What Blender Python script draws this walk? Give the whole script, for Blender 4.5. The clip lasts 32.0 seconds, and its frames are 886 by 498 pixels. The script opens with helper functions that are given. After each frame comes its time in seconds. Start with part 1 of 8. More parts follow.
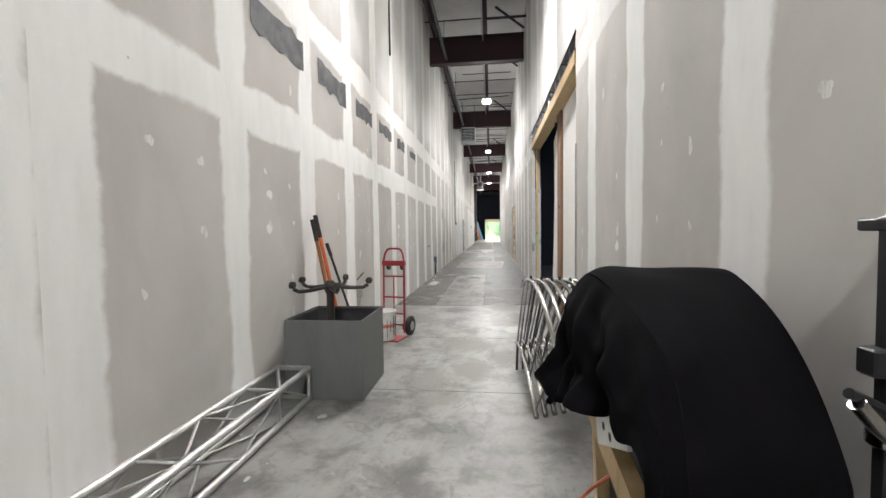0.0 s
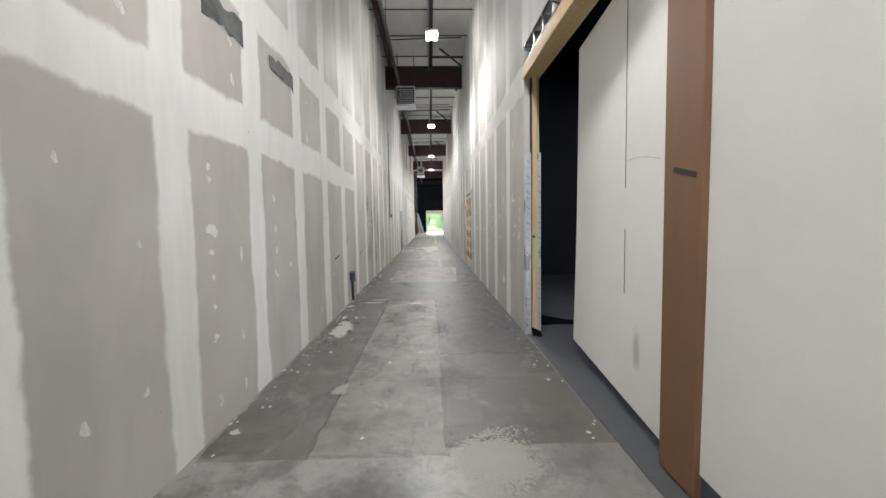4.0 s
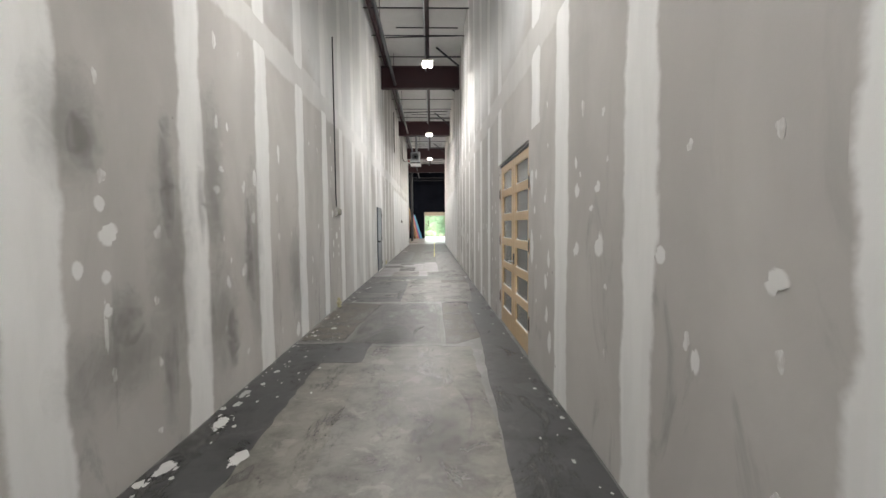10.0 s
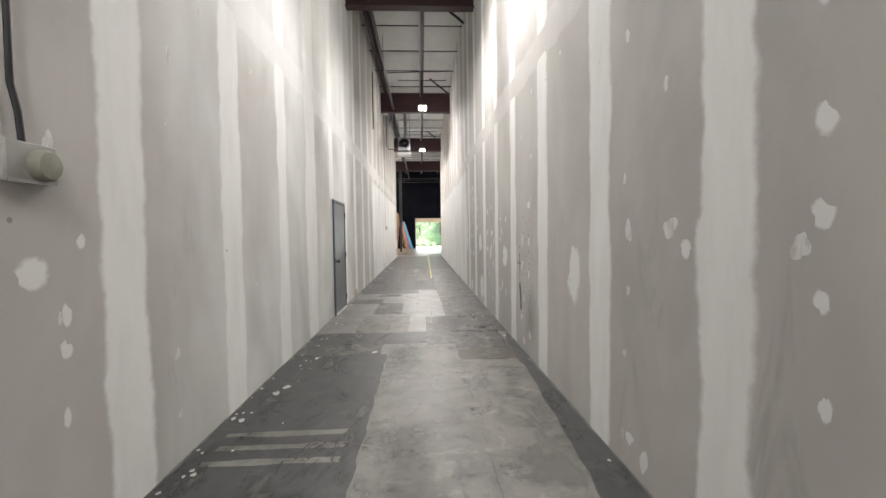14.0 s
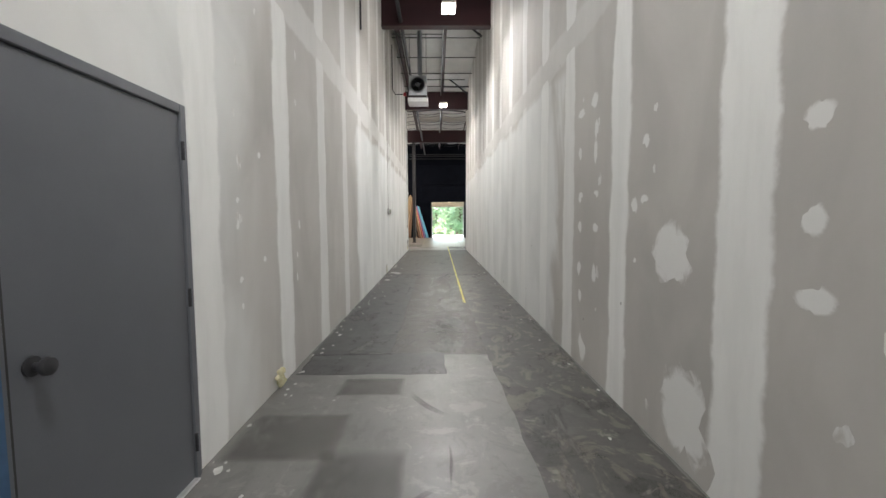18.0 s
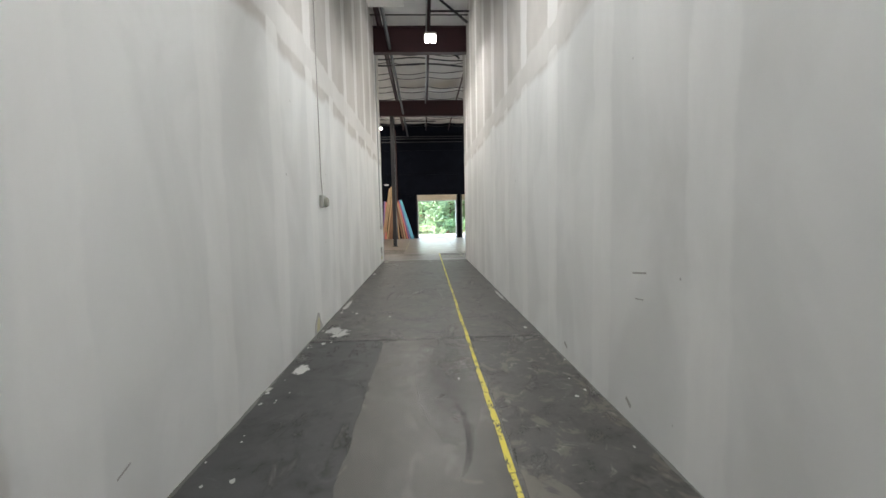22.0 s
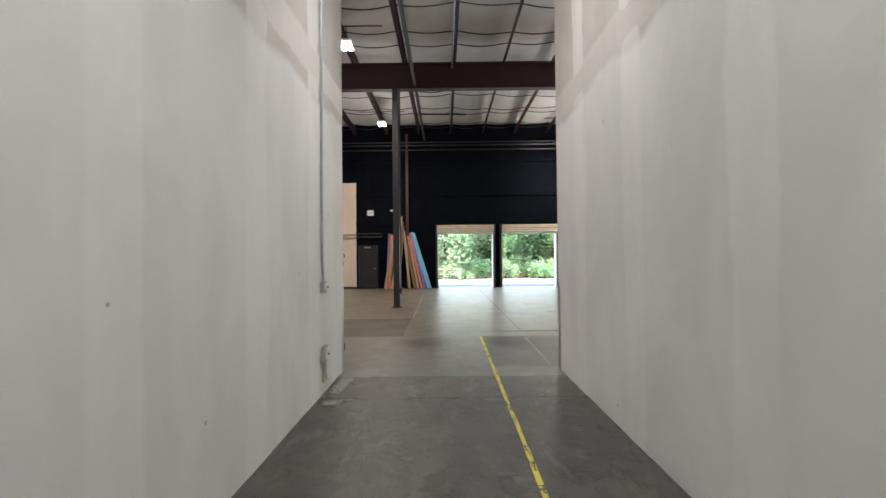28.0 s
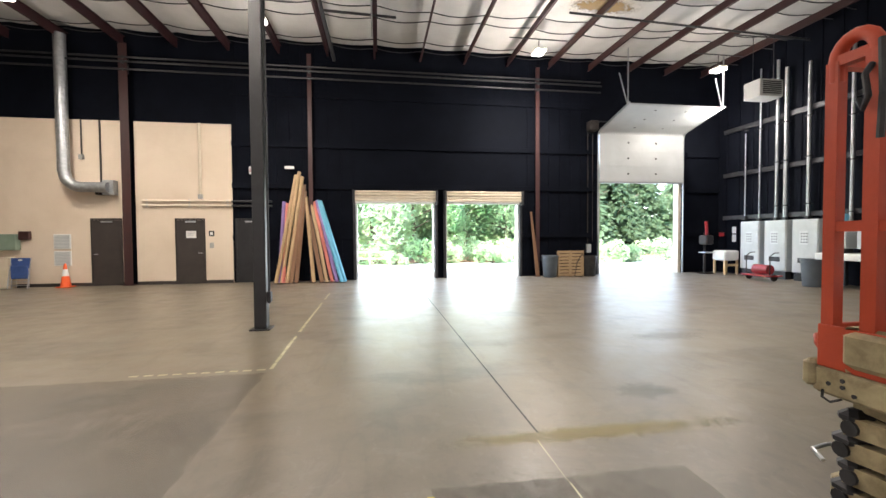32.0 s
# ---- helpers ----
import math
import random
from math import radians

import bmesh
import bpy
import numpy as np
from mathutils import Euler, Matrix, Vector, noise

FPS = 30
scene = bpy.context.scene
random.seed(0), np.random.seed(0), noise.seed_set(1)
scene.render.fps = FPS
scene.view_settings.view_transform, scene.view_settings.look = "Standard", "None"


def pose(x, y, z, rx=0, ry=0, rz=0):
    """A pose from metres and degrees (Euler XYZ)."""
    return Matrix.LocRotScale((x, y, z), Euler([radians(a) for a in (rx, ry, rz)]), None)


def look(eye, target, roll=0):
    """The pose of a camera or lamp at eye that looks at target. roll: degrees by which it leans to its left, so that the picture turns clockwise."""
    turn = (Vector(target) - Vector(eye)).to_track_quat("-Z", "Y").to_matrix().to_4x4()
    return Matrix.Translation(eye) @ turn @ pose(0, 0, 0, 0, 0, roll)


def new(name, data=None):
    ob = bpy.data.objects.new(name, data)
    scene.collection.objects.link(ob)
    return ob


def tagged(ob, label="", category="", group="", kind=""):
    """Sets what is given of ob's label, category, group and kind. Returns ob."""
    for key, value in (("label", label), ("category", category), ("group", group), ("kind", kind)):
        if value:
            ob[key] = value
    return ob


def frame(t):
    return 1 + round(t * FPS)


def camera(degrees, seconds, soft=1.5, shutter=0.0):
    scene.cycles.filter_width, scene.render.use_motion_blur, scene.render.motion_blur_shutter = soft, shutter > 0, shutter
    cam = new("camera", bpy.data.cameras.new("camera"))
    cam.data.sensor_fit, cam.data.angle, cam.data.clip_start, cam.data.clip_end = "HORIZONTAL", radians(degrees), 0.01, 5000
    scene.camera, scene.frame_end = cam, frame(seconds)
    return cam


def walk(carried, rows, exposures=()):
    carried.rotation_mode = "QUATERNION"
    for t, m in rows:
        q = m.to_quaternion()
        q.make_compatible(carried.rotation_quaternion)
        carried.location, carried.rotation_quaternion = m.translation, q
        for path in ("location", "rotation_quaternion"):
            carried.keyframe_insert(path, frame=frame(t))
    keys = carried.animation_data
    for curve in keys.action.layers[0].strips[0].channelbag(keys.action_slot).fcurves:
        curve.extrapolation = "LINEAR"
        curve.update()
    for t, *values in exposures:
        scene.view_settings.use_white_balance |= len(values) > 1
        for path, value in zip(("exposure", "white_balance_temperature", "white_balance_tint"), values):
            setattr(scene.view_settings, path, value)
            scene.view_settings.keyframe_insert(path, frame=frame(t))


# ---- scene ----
cam = camera(93.8, 32.0)
PATH = [
    (0, (0.315, 1.665, 1.4), (0.085, 3.649, 1.312), -0.8),
    (0.5, (0.106, 2.235, 1.399), (0.095, 4.235, 1.349), -1.1),
    (1, (0.011, 2.816, 1.407), (0.034, 4.816, 1.381), -1.1),
    (1.5, (-0.02, 3.48, 1.413), (0.057, 5.478, 1.374), -0.4),
    (2, (-0.037, 4.126, 1.466), (0.031, 6.124, 1.417), 0.1),
    (2.5, (-0.019, 4.841, 1.491), (0.047, 6.838, 1.408), 0.1),
    (4.5, (0.106, 7.279, 1.539), (0.166, 9.273, 1.403), -1.2),
    (5, (0.079, 7.951, 1.541), (0.163, 9.946, 1.428), -1.0),
    (5.5, (0.063, 8.696, 1.536), (0.189, 10.689, 1.422), -0.5),
    (6, (0.041, 9.404, 1.526), (0.187, 11.397, 1.441), -0.2),
    (6.5, (0.126, 10.074, 1.529), (0.256, 12.068, 1.456), -0.1),
    (7, (0.158, 10.713, 1.515), (0.264, 12.709, 1.452), -0.1),
    (7.5, (0.203, 11.415, 1.515), (0.335, 13.41, 1.454), -0.2),
    (8, (0.248, 12.165, 1.514), (0.335, 14.162, 1.445), -0.4),
    (8.5, (0.267, 12.891, 1.512), (0.352, 14.887, 1.428), -0.7),
    (9, (0.29, 13.574, 1.496), (0.354, 15.571, 1.396), -0.6),
    (9.5, (0.274, 14.311, 1.488), (0.355, 16.306, 1.377), -0.6),
    (10, (0.274, 15.055, 1.505), (0.328, 17.051, 1.389), -0.5),
    (10.5, (0.295, 15.895, 1.503), (0.367, 17.891, 1.401), -0.3),
    (11, (0.316, 16.665, 1.501), (0.356, 18.661, 1.393), -0.4),
    (11.5, (0.298, 17.37, 1.517), (0.371, 19.366, 1.415), -0.5),
    (12, (0.268, 18.11, 1.5), (0.321, 20.106, 1.387), -0.7),
    (12.5, (0.2, 18.836, 1.499), (0.28, 20.832, 1.402), -0.9),
    (13, (0.178, 19.617, 1.484), (0.261, 21.614, 1.4), -0.9),
    (13.5, (0.134, 20.342, 1.467), (0.238, 22.338, 1.391), -1.1),
    (15.5, (0.055, 23.426, 1.467), (0.125, 25.422, 1.366), 0.2),
    (16, (0.057, 24.223, 1.454), (0.12, 26.218, 1.336), -0.2),
    (16.5, (0.05, 24.975, 1.469), (0.087, 26.97, 1.339), 0.2),
    (17, (0.021, 25.745, 1.484), (0.044, 27.74, 1.338), 0.2),
    (17.5, (-0.038, 26.517, 1.49), (-0.035, 28.51, 1.332), -0.0),
    (18, (-0.095, 27.338, 1.471), (-0.066, 29.333, 1.331), -0.3),
    (18.5, (-0.126, 28.041, 1.444), (-0.088, 30.036, 1.314), -0.5),
    (19, (-0.135, 28.8, 1.44), (-0.072, 30.796, 1.334), -0.5),
    (19.5, (-0.084, 29.596, 1.461), (-0.051, 31.592, 1.35), -1.2),
    (20, (-0.072, 30.4, 1.493), (-0.018, 32.396, 1.369), -1.1),
    (20.5, (-0.076, 31.199, 1.51), (-0.019, 33.194, 1.393), -0.1),
    (21, (-0.108, 31.957, 1.507), (-0.032, 33.952, 1.388), -1.0),
    (21.5, (-0.099, 32.688, 1.494), (-0.042, 34.682, 1.351), -0.7),
    (22, (-0.079, 33.445, 1.484), (0.008, 35.437, 1.326), -1.2),
    (22.5, (-0.066, 34.203, 1.496), (-0.003, 36.196, 1.337), -0.7),
    (23, (-0.09, 34.999, 1.495), (-0.006, 36.991, 1.333), -0.5),
    (23.5, (-0.051, 35.666, 1.5), (0.003, 37.659, 1.348), -0.9),
    (24, (-0.055, 36.285, 1.497), (0.007, 38.279, 1.355), -1.2),
    (24.5, (-0.047, 36.998, 1.495), (0.003, 38.994, 1.373), -1.4),
    (26.5, (-0.196, 40.12, 1.484), (-0.135, 42.118, 1.425), -1.3),
    (27, (-0.202, 40.863, 1.472), (-0.16, 42.862, 1.437), -0.9),
    (27.5, (-0.202, 41.604, 1.483), (-0.219, 43.604, 1.466), -0.9),
    (28, (-0.151, 42.343, 1.493), (-0.16, 44.342, 1.527), -0.6),
    (28.5, (-0.08, 43.075, 1.503), (-0.039, 45.073, 1.579), -1.0),
    (29, (-0.06, 43.777, 1.481), (-0.031, 45.776, 1.543), -1.1),
    (29.5, (-0.038, 44.495, 1.46), (0.014, 46.495, 1.463), -1.6),
    (30, (-0.024, 45.211, 1.428), (0.033, 47.21, 1.39), -1.6),
    (30.5, (-0.014, 45.907, 1.396), (0.083, 47.904, 1.341), -1.5),
    (31, (0.001, 46.597, 1.402), (0.121, 48.592, 1.333), -1.1),
    (31.2, (0.04, 46.83, 1.43), (0.213, 48.822, 1.388), -0.9),
    (31.5, (0.1, 47.23, 1.445), (0.32, 49.216, 1.388), -0.8),
    (31.8, (0.18, 47.56, 1.435), (0.454, 49.541, 1.379), -0.6),
    (32, (0.224, 47.811, 1.411), (0.532, 49.787, 1.351), -0.4),
]
walk(cam, [(t, look(eye, target, roll)) for t, eye, target, roll in PATH], [(0, 3.8, 6450, 10), (1, 3.72, 6430, 10), (2, 3.65, 6450, 10), (5, 3.6, 6420, 9), (6, 3.6, 6400, 8), (7, 3.8, 6430, 9), (8, 3.56, 6480, 9), (9, 3.58, 6500, 10), (11, 3.58, 6530, 10), (12, 3.55, 6600, 11), (13, 3.78, 6650, 12), (16, 3.55, 6450, 9), (19, 3.37, 6420, 9), (20, 3.27, 6400, 10), (22, 3.2, 6300, 8), (24, 3.1, 6320, 9), (27, 2.95, 6330, 10), (28, 3.0, 6380, 11), (29, 2.92, 6450, 12), (30, 3.2, 6550, 14), (31, 3.75, 6500, 11), (32, 3.87, 6480, 11)])
# ---- world, sun, lamps, exposure ----
world = bpy.data.worlds.new("sky")
world.use_nodes = True
scene.world = world
wt = world.node_tree
sky = wt.nodes.new("ShaderNodeTexSky")
sky.sky_type, sky.sun_disc, sky.sun_elevation, sky.sun_rotation = "NISHITA", False, radians(57), radians(-129)
wt.nodes["Background"].inputs[1].default_value = 0.15
wt.links.new(sky.outputs[0], wt.nodes["Background"].inputs[0])


def lamp(name, kind, m, power, colour=(1, 1, 1), **more):
    data = bpy.data.lights.new(name, kind)
    data.energy, data.color = power, colour
    for key, value in more.items():
        if key == "size":
            data.size = value
        if key == "size_y":
            data.shape, data.size_y = "RECTANGLE", value
        if key == "radius":
            data.shadow_soft_size = value
        if key == "angle":
            data.angle = value
        if key == "spread":
            data.spread = value
        if key == "cone":
            data.spot_size, data.spot_blend = value, 1.0
    ob = new(name, data)
    ob.matrix_world = m
    return ob


SUN_WAY = Vector((-0.5, -0.4, 1.0))
lamp("sun", "SUN", look(SUN_WAY * 50, (0, 0, 0)), 2.0, (1.0, 0.95, 0.86), angle=radians(0.5))

# lamp places: corridor row (first two added, unseen), then hall rows (last added, unseen)
CORRIDOR_LAMPS = [(0.2, y, 6.2) for y in (-1.2, 8.0, 17.5, 27.5, 37.0, 44.9)]
HALL_LAMPS = [(-2.6, 58.7, 6.75), (5.0, 59.7, 6.85), (-7.87, 58.4, 6.75), (11.2, 59.9, 6.75), (-7.9, 52.5, 6.75), (-2.56, 52.57, 6.75), (5.0, 53.2, 6.75)]
for p in CORRIDOR_LAMPS:
    for tilt in (-36, 36):
        lamp("lamp_light", "SPOT", pose(p[0], p[1], p[2] - 0.16, tilt), 88 if p[1] < 9 else (92 if p[1] > 30 else 82), (1.0, 0.985, 0.965) if p[1] < 44 else (1.0, 0.955, 0.895), radius=0.25, cone=radians(100))
    lamp("lamp_light", "POINT", pose(p[0], p[1], p[2] - 0.3), 3.5, (1.0, 0.98, 0.955), radius=0.25)
for p in HALL_LAMPS:
    lamp("lamp_light", "SPOT", pose(p[0], p[1], p[2] - 0.12), 62, (1.0, 0.91, 0.79), radius=0.25, cone=radians(165))
    # extra point light below each hall lamp, added to brighten the ceiling
    lamp("lamp_light", "POINT", pose(p[0], p[1], p[2] - 1.5), 8 if p[0] < -5 else 14 if p[0] > 9 else (30 if p[0] > 0 else 16) if p[1] > 55 else (16 if p[0] > 0 else 5), (1.0, 0.92, 0.82), radius=0.3)
# fill lamp added to brighten the dark side room, no known source
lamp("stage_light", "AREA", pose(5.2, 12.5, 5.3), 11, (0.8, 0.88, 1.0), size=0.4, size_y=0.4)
# daylight that the sky sends in through the three openings
for x0, x1, z1 in ((-0.5, 2.13, 2.55), (2.5, 5.1, 2.55), (8.1, 11.42, 3.33)):
    lamp("opening_daylight", "AREA", pose((x0 + x1) / 2, 62.15, z1 / 2, -90, 0, 0), (7.0 if x0 < 6 else 4.0) * (x1 - x0) * z1 / 6, (0.86, 0.95, 1.0), size=x1 - x0, size_y=z1)
# ---- materials ----
def nd(nt, kind, ins=(), **props):
    n = nt.nodes.new(kind)
    for k, v in props.items():
        if k == "op":
            n.operation = v
        if k == "blend":
            n.data_type, n.blend_type = "RGBA", v
        if k == "feature":
            n.feature = v
        if k == "interp":
            n.interpolation_type = v
        if k == "clampit":
            n.use_clamp = v
    for k, v in dict(ins).items():
        if isinstance(v, bpy.types.NodeSocket):
            nt.links.new(v, n.inputs[k])
        else:
            n.inputs[k].default_value = v
    return n


def blank(name):
    m = bpy.data.materials.new(name)
    m.use_nodes = True
    nt = m.node_tree
    return m, nt, nt.nodes["Principled BSDF"]


def rgb(c):
    return (c[0], c[1], c[2], 1.0)


def mixc(nt, f, a, b, blend="MIX"):
    n = nd(nt, "ShaderNodeMix", blend=blend)
    for k, v in ((0, f), (6, a), (7, b)):
        if isinstance(v, bpy.types.NodeSocket):
            nt.links.new(v, n.inputs[k])
        else:
            n.inputs[k].default_value = v if k == 0 else rgb(v)
    return n.outputs[2]


def math_(nt, op, a, b=0.0, c=0.0):
    return nd(nt, "ShaderNodeMath", {0: a, 1: b, 2: c}, op=op).outputs[0]


def step(nt, v, lo, hi, to0=0.0, to1=1.0):
    return nd(nt, "ShaderNodeMapRange", {0: v, 1: lo, 2: hi, 3: to0, 4: to1}, interp="SMOOTHSTEP").outputs[0]


def noise_(nt, vec, scale, detail=4.0, rough=0.55, dist=0.0):
    return nd(nt, "ShaderNodeTexNoise", {"Vector": vec, "Scale": scale, "Detail": detail, "Roughness": rough, "Distortion": dist}).outputs[0]


def place(nt):
    return nd(nt, "ShaderNodeNewGeometry").outputs[0]


def scaled(nt, vec, s):
    return nd(nt, "ShaderNodeVectorMath", {0: vec, 1: s}, op="MULTIPLY").outputs[0]


def bump(nt, bs, h, strength=0.3, dist=0.01):
    b = nd(nt, "ShaderNodeBump", {"Strength": strength, "Distance": dist, "Height": h})
    nt.links.new(b.outputs[0], bs.inputs["Normal"])


def surface(name, c1, c2, scale=6.0, rough=0.6, rough2=None, metal=0.0, grain=60.0, relief=0.15, stretch=(1, 1, 1), spec=0.5, vary=0.0):
    """A paint, metal, cloth or wood with large stains and fine grain."""
    m, nt, bs = blank(name)
    p = scaled(nt, nd(nt, "ShaderNodeTexCoord").outputs[3], stretch)
    big = noise_(nt, p, scale, 5.0, 0.6, 0.3)
    fine = noise_(nt, p, grain, 3.0, 0.6)
    f = math_(nt, "ADD", math_(nt, "MULTIPLY", step(nt, big, 0.3, 0.7), 0.75), math_(nt, "MULTIPLY", fine, 0.25))
    col = mixc(nt, f, c1, c2)
    if vary:
        r = nd(nt, "ShaderNodeObjectInfo").outputs["Random"]
        k = math_(nt, "MULTIPLY_ADD", r, 2 * vary, 1 - vary)
        col = nd(nt, "ShaderNodeVectorMath", {0: col, 1: nd(nt, "ShaderNodeCombineXYZ", {0: k, 1: k, 2: k}).outputs[0]}, op="MULTIPLY").outputs[0]
    nt.links.new(col, bs.inputs["Base Color"])
    nt.links.new(step(nt, big, 0.25, 0.75, rough, rough if rough2 is None else rough2), bs.inputs["Roughness"])
    bs.inputs["Metallic"].default_value = metal
    bs.inputs["Specular IOR Level"].default_value = spec
    bump(nt, bs, math_(nt, "ADD", fine, big), relief, 0.004)
    return m


def glow(name, c, power):
    m, nt, bs = blank(name)
    bs.inputs["Base Color"].default_value = rgb(c)
    bs.inputs["Emission Color"].default_value = rgb(c)
    bs.inputs["Emission Strength"].default_value = power
    return m


PAPER1, PAPER2, MUD1, MUD2 = (0.45, 0.432, 0.412), (0.535, 0.515, 0.492), (0.745, 0.743, 0.73), (0.80, 0.798, 0.785)


def drywall(name, band):
    """Unpainted drywall; farther along the corridor it is skimmed with white compound. band: a taped joint (0 none, 1 upright, 2 level)."""
    m, nt, bs = blank(name)
    p = place(nt)
    xyz = nd(nt, "ShaderNodeSeparateXYZ", {0: p})
    y, z = xyz.outputs[1], xyz.outputs[2]
    mid = noise_(nt, scaled(nt, p, (1, 1.1, 0.6)), 1.2, 4.0, 0.5, 0.6)
    fine = noise_(nt, p, 45.0, 3.0, 0.6)
    paper = mixc(nt, step(nt, mid, 0.3, 0.7), PAPER1, PAPER2)
    mud = mixc(nt, step(nt, mid, 0.35, 0.65), (0.63, 0.632, 0.625), (0.71, 0.712, 0.705))
    # thin skim coat: spreads from about 27 m on, whole past 38 m; the upper wall is coated all along
    under = step(nt, math_(nt, "MULTIPLY_ADD", mid, 0.3, z), 3.5, 3.2)
    left = step(nt, xyz.outputs[0], 0.5, -0.5)
    front = math_(nt, "ADD", y, math_(nt, "MULTIPLY", left, -2.5))
    far = math_(nt, "MULTIPLY", step(nt, math_(nt, "MULTIPLY_ADD", mid, 1.6, front), 32.6, 33.4), under)
    beside = math_(nt, "MULTIPLY", math_(nt, "MULTIPLY", step(nt, y, 21.5, 25.0), step(nt, y, 31.8, 29.9)), step(nt, xyz.outputs[0], 0.5, -0.5))
    far = math_(nt, "MAXIMUM", far, math_(nt, "MULTIPLY", beside, 0.72))
    high = math_(nt, "MULTIPLY", step(nt, z, 2.9, 4.2, 0.0, 0.85), step(nt, y, 34.0, 26.0))
    streak = noise_(nt, scaled(nt, p, (1, 0.9, 0.4)), 0.8, 3.0, 0.5, 0.8)
    cover = math_(nt, "ADD", math_(nt, "MULTIPLY_ADD", far, 1.15, high), math_(nt, "MULTIPLY_ADD", streak, 1.3, -0.95))
    coat = step(nt, cover, 0.1, 0.8)
    col = mixc(nt, coat, paper, mud)
    # grey scuffs on the paper between 15 and 27 m
    smear = step(nt, noise_(nt, scaled(nt, p, (1, 2.6, 0.8)), 1.1, 5.0, 0.65, 0.8), 0.56, 0.72, 0.0, 0.38)
    where = math_(nt, "MULTIPLY", step(nt, y, 14.5, 17.0), step(nt, y, 26.5, 22.0))
    low = step(nt, z, 2.6, 1.2)
    col = mixc(nt, math_(nt, "MULTIPLY", math_(nt, "MULTIPLY", smear, where), low), col, (0.16, 0.16, 0.155))
    # broad handling grime and faint drag marks over the paper
    grime = step(nt, noise_(nt, scaled(nt, p, (1, 0.8, 0.5)), 0.9, 5.0, 0.6, 1.0), 0.5, 0.72, 0.0, 0.3)
    col = mixc(nt, math_(nt, "MULTIPLY", grime, math_(nt, "SUBTRACT", 1.0, coat)), col, (0.33, 0.325, 0.31))
    if band == 3:
        gen = nd(nt, "ShaderNodeSeparateXYZ", {0: nd(nt, "ShaderNodeTexCoord").outputs[0]})
        a = math_(nt, "MULTIPLY_ADD", gen.outputs[2], 2.0, -1.0)
        b = math_(nt, "MULTIPLY_ADD", gen.outputs[1], 2.0, -1.0)
        d = math_(nt, "SQRT", math_(nt, "ADD", math_(nt, "MULTIPLY", a, a), math_(nt, "MULTIPLY", b, b)))
        rag = noise_(nt, p, 7.0, 5.0, 0.65, 0.6)
        f = step(nt, math_(nt, "ADD", d, math_(nt, "MULTIPLY_ADD", rag, 1.0, -0.5)), 0.92, 0.6, 0.0, 0.88)
        col = mixc(nt, f, col, mixc(nt, rag, MUD1, MUD2))
    elif band:
        g = nd(nt, "ShaderNodeSeparateXYZ", {0: nd(nt, "ShaderNodeTexCoord").outputs[0]}).outputs[1 if band == 1 else 2]
        edge = math_(nt, "ABSOLUTE", math_(nt, "SUBTRACT", g, 0.5))
        wob = noise_(nt, scaled(nt, p, (1, 1, 1) if band == 1 else (1, 1, 1)), 2.2, 5.0, 0.65)
        wide = noise_(nt, p, 0.6, 2.0)
        e = math_(nt, "ADD", edge, math_(nt, "ADD", math_(nt, "MULTIPLY_ADD", wob, 0.34, -0.17), math_(nt, "MULTIPLY_ADD", wide, 0.3, -0.15)))
        f = step(nt, e, 0.405, 0.3)
        f = math_(nt, "MULTIPLY", f, step(nt, edge, 0.5, 0.46))
        band_c = mixc(nt, step(nt, noise_(nt, scaled(nt, p, (1, 2.5, 0.5)), 3.0, 4.0), 0.35, 0.7), MUD2, MUD1)
        if band == 1:
            strength = math_(nt, "MAXIMUM", step(nt, y, 30.0, 36.0, 0.97, 0.38), math_(nt, "MULTIPLY", step(nt, z, 2.9, 3.3, 0.0, 0.8), step(nt, y, 24.0, 12.0, 0.75, 1.0)))
        else:
            strength = math_(nt, "MULTIPLY", step(nt, y, 12.0, 21.0, 0.95, 0.42), step(nt, xyz.outputs[0], -0.5, 0.5, 1.0, 0.62))
        col = mixc(nt, math_(nt, "MULTIPLY", f, strength), col, band_c)
    speck = nd(nt, "ShaderNodeTexVoronoi", {"Vector": p, "Scale": 2.3, "Randomness": 1.0}).outputs[0]
    col = mixc(nt, step(nt, speck, 0.035, 0.02, 0.0, 0.6), col, (0.17, 0.16, 0.15))
    nt.links.new(col, bs.inputs["Base Color"])
    bs.inputs["Roughness"].default_value = 0.82
    bs.inputs["Specular IOR Level"].default_value = 0.25
    bump(nt, bs, math_(nt, "MULTIPLY_ADD", mid, 0.6, math_(nt, "MULTIPLY", fine, 0.25)), 0.25, 0.006)
    return m


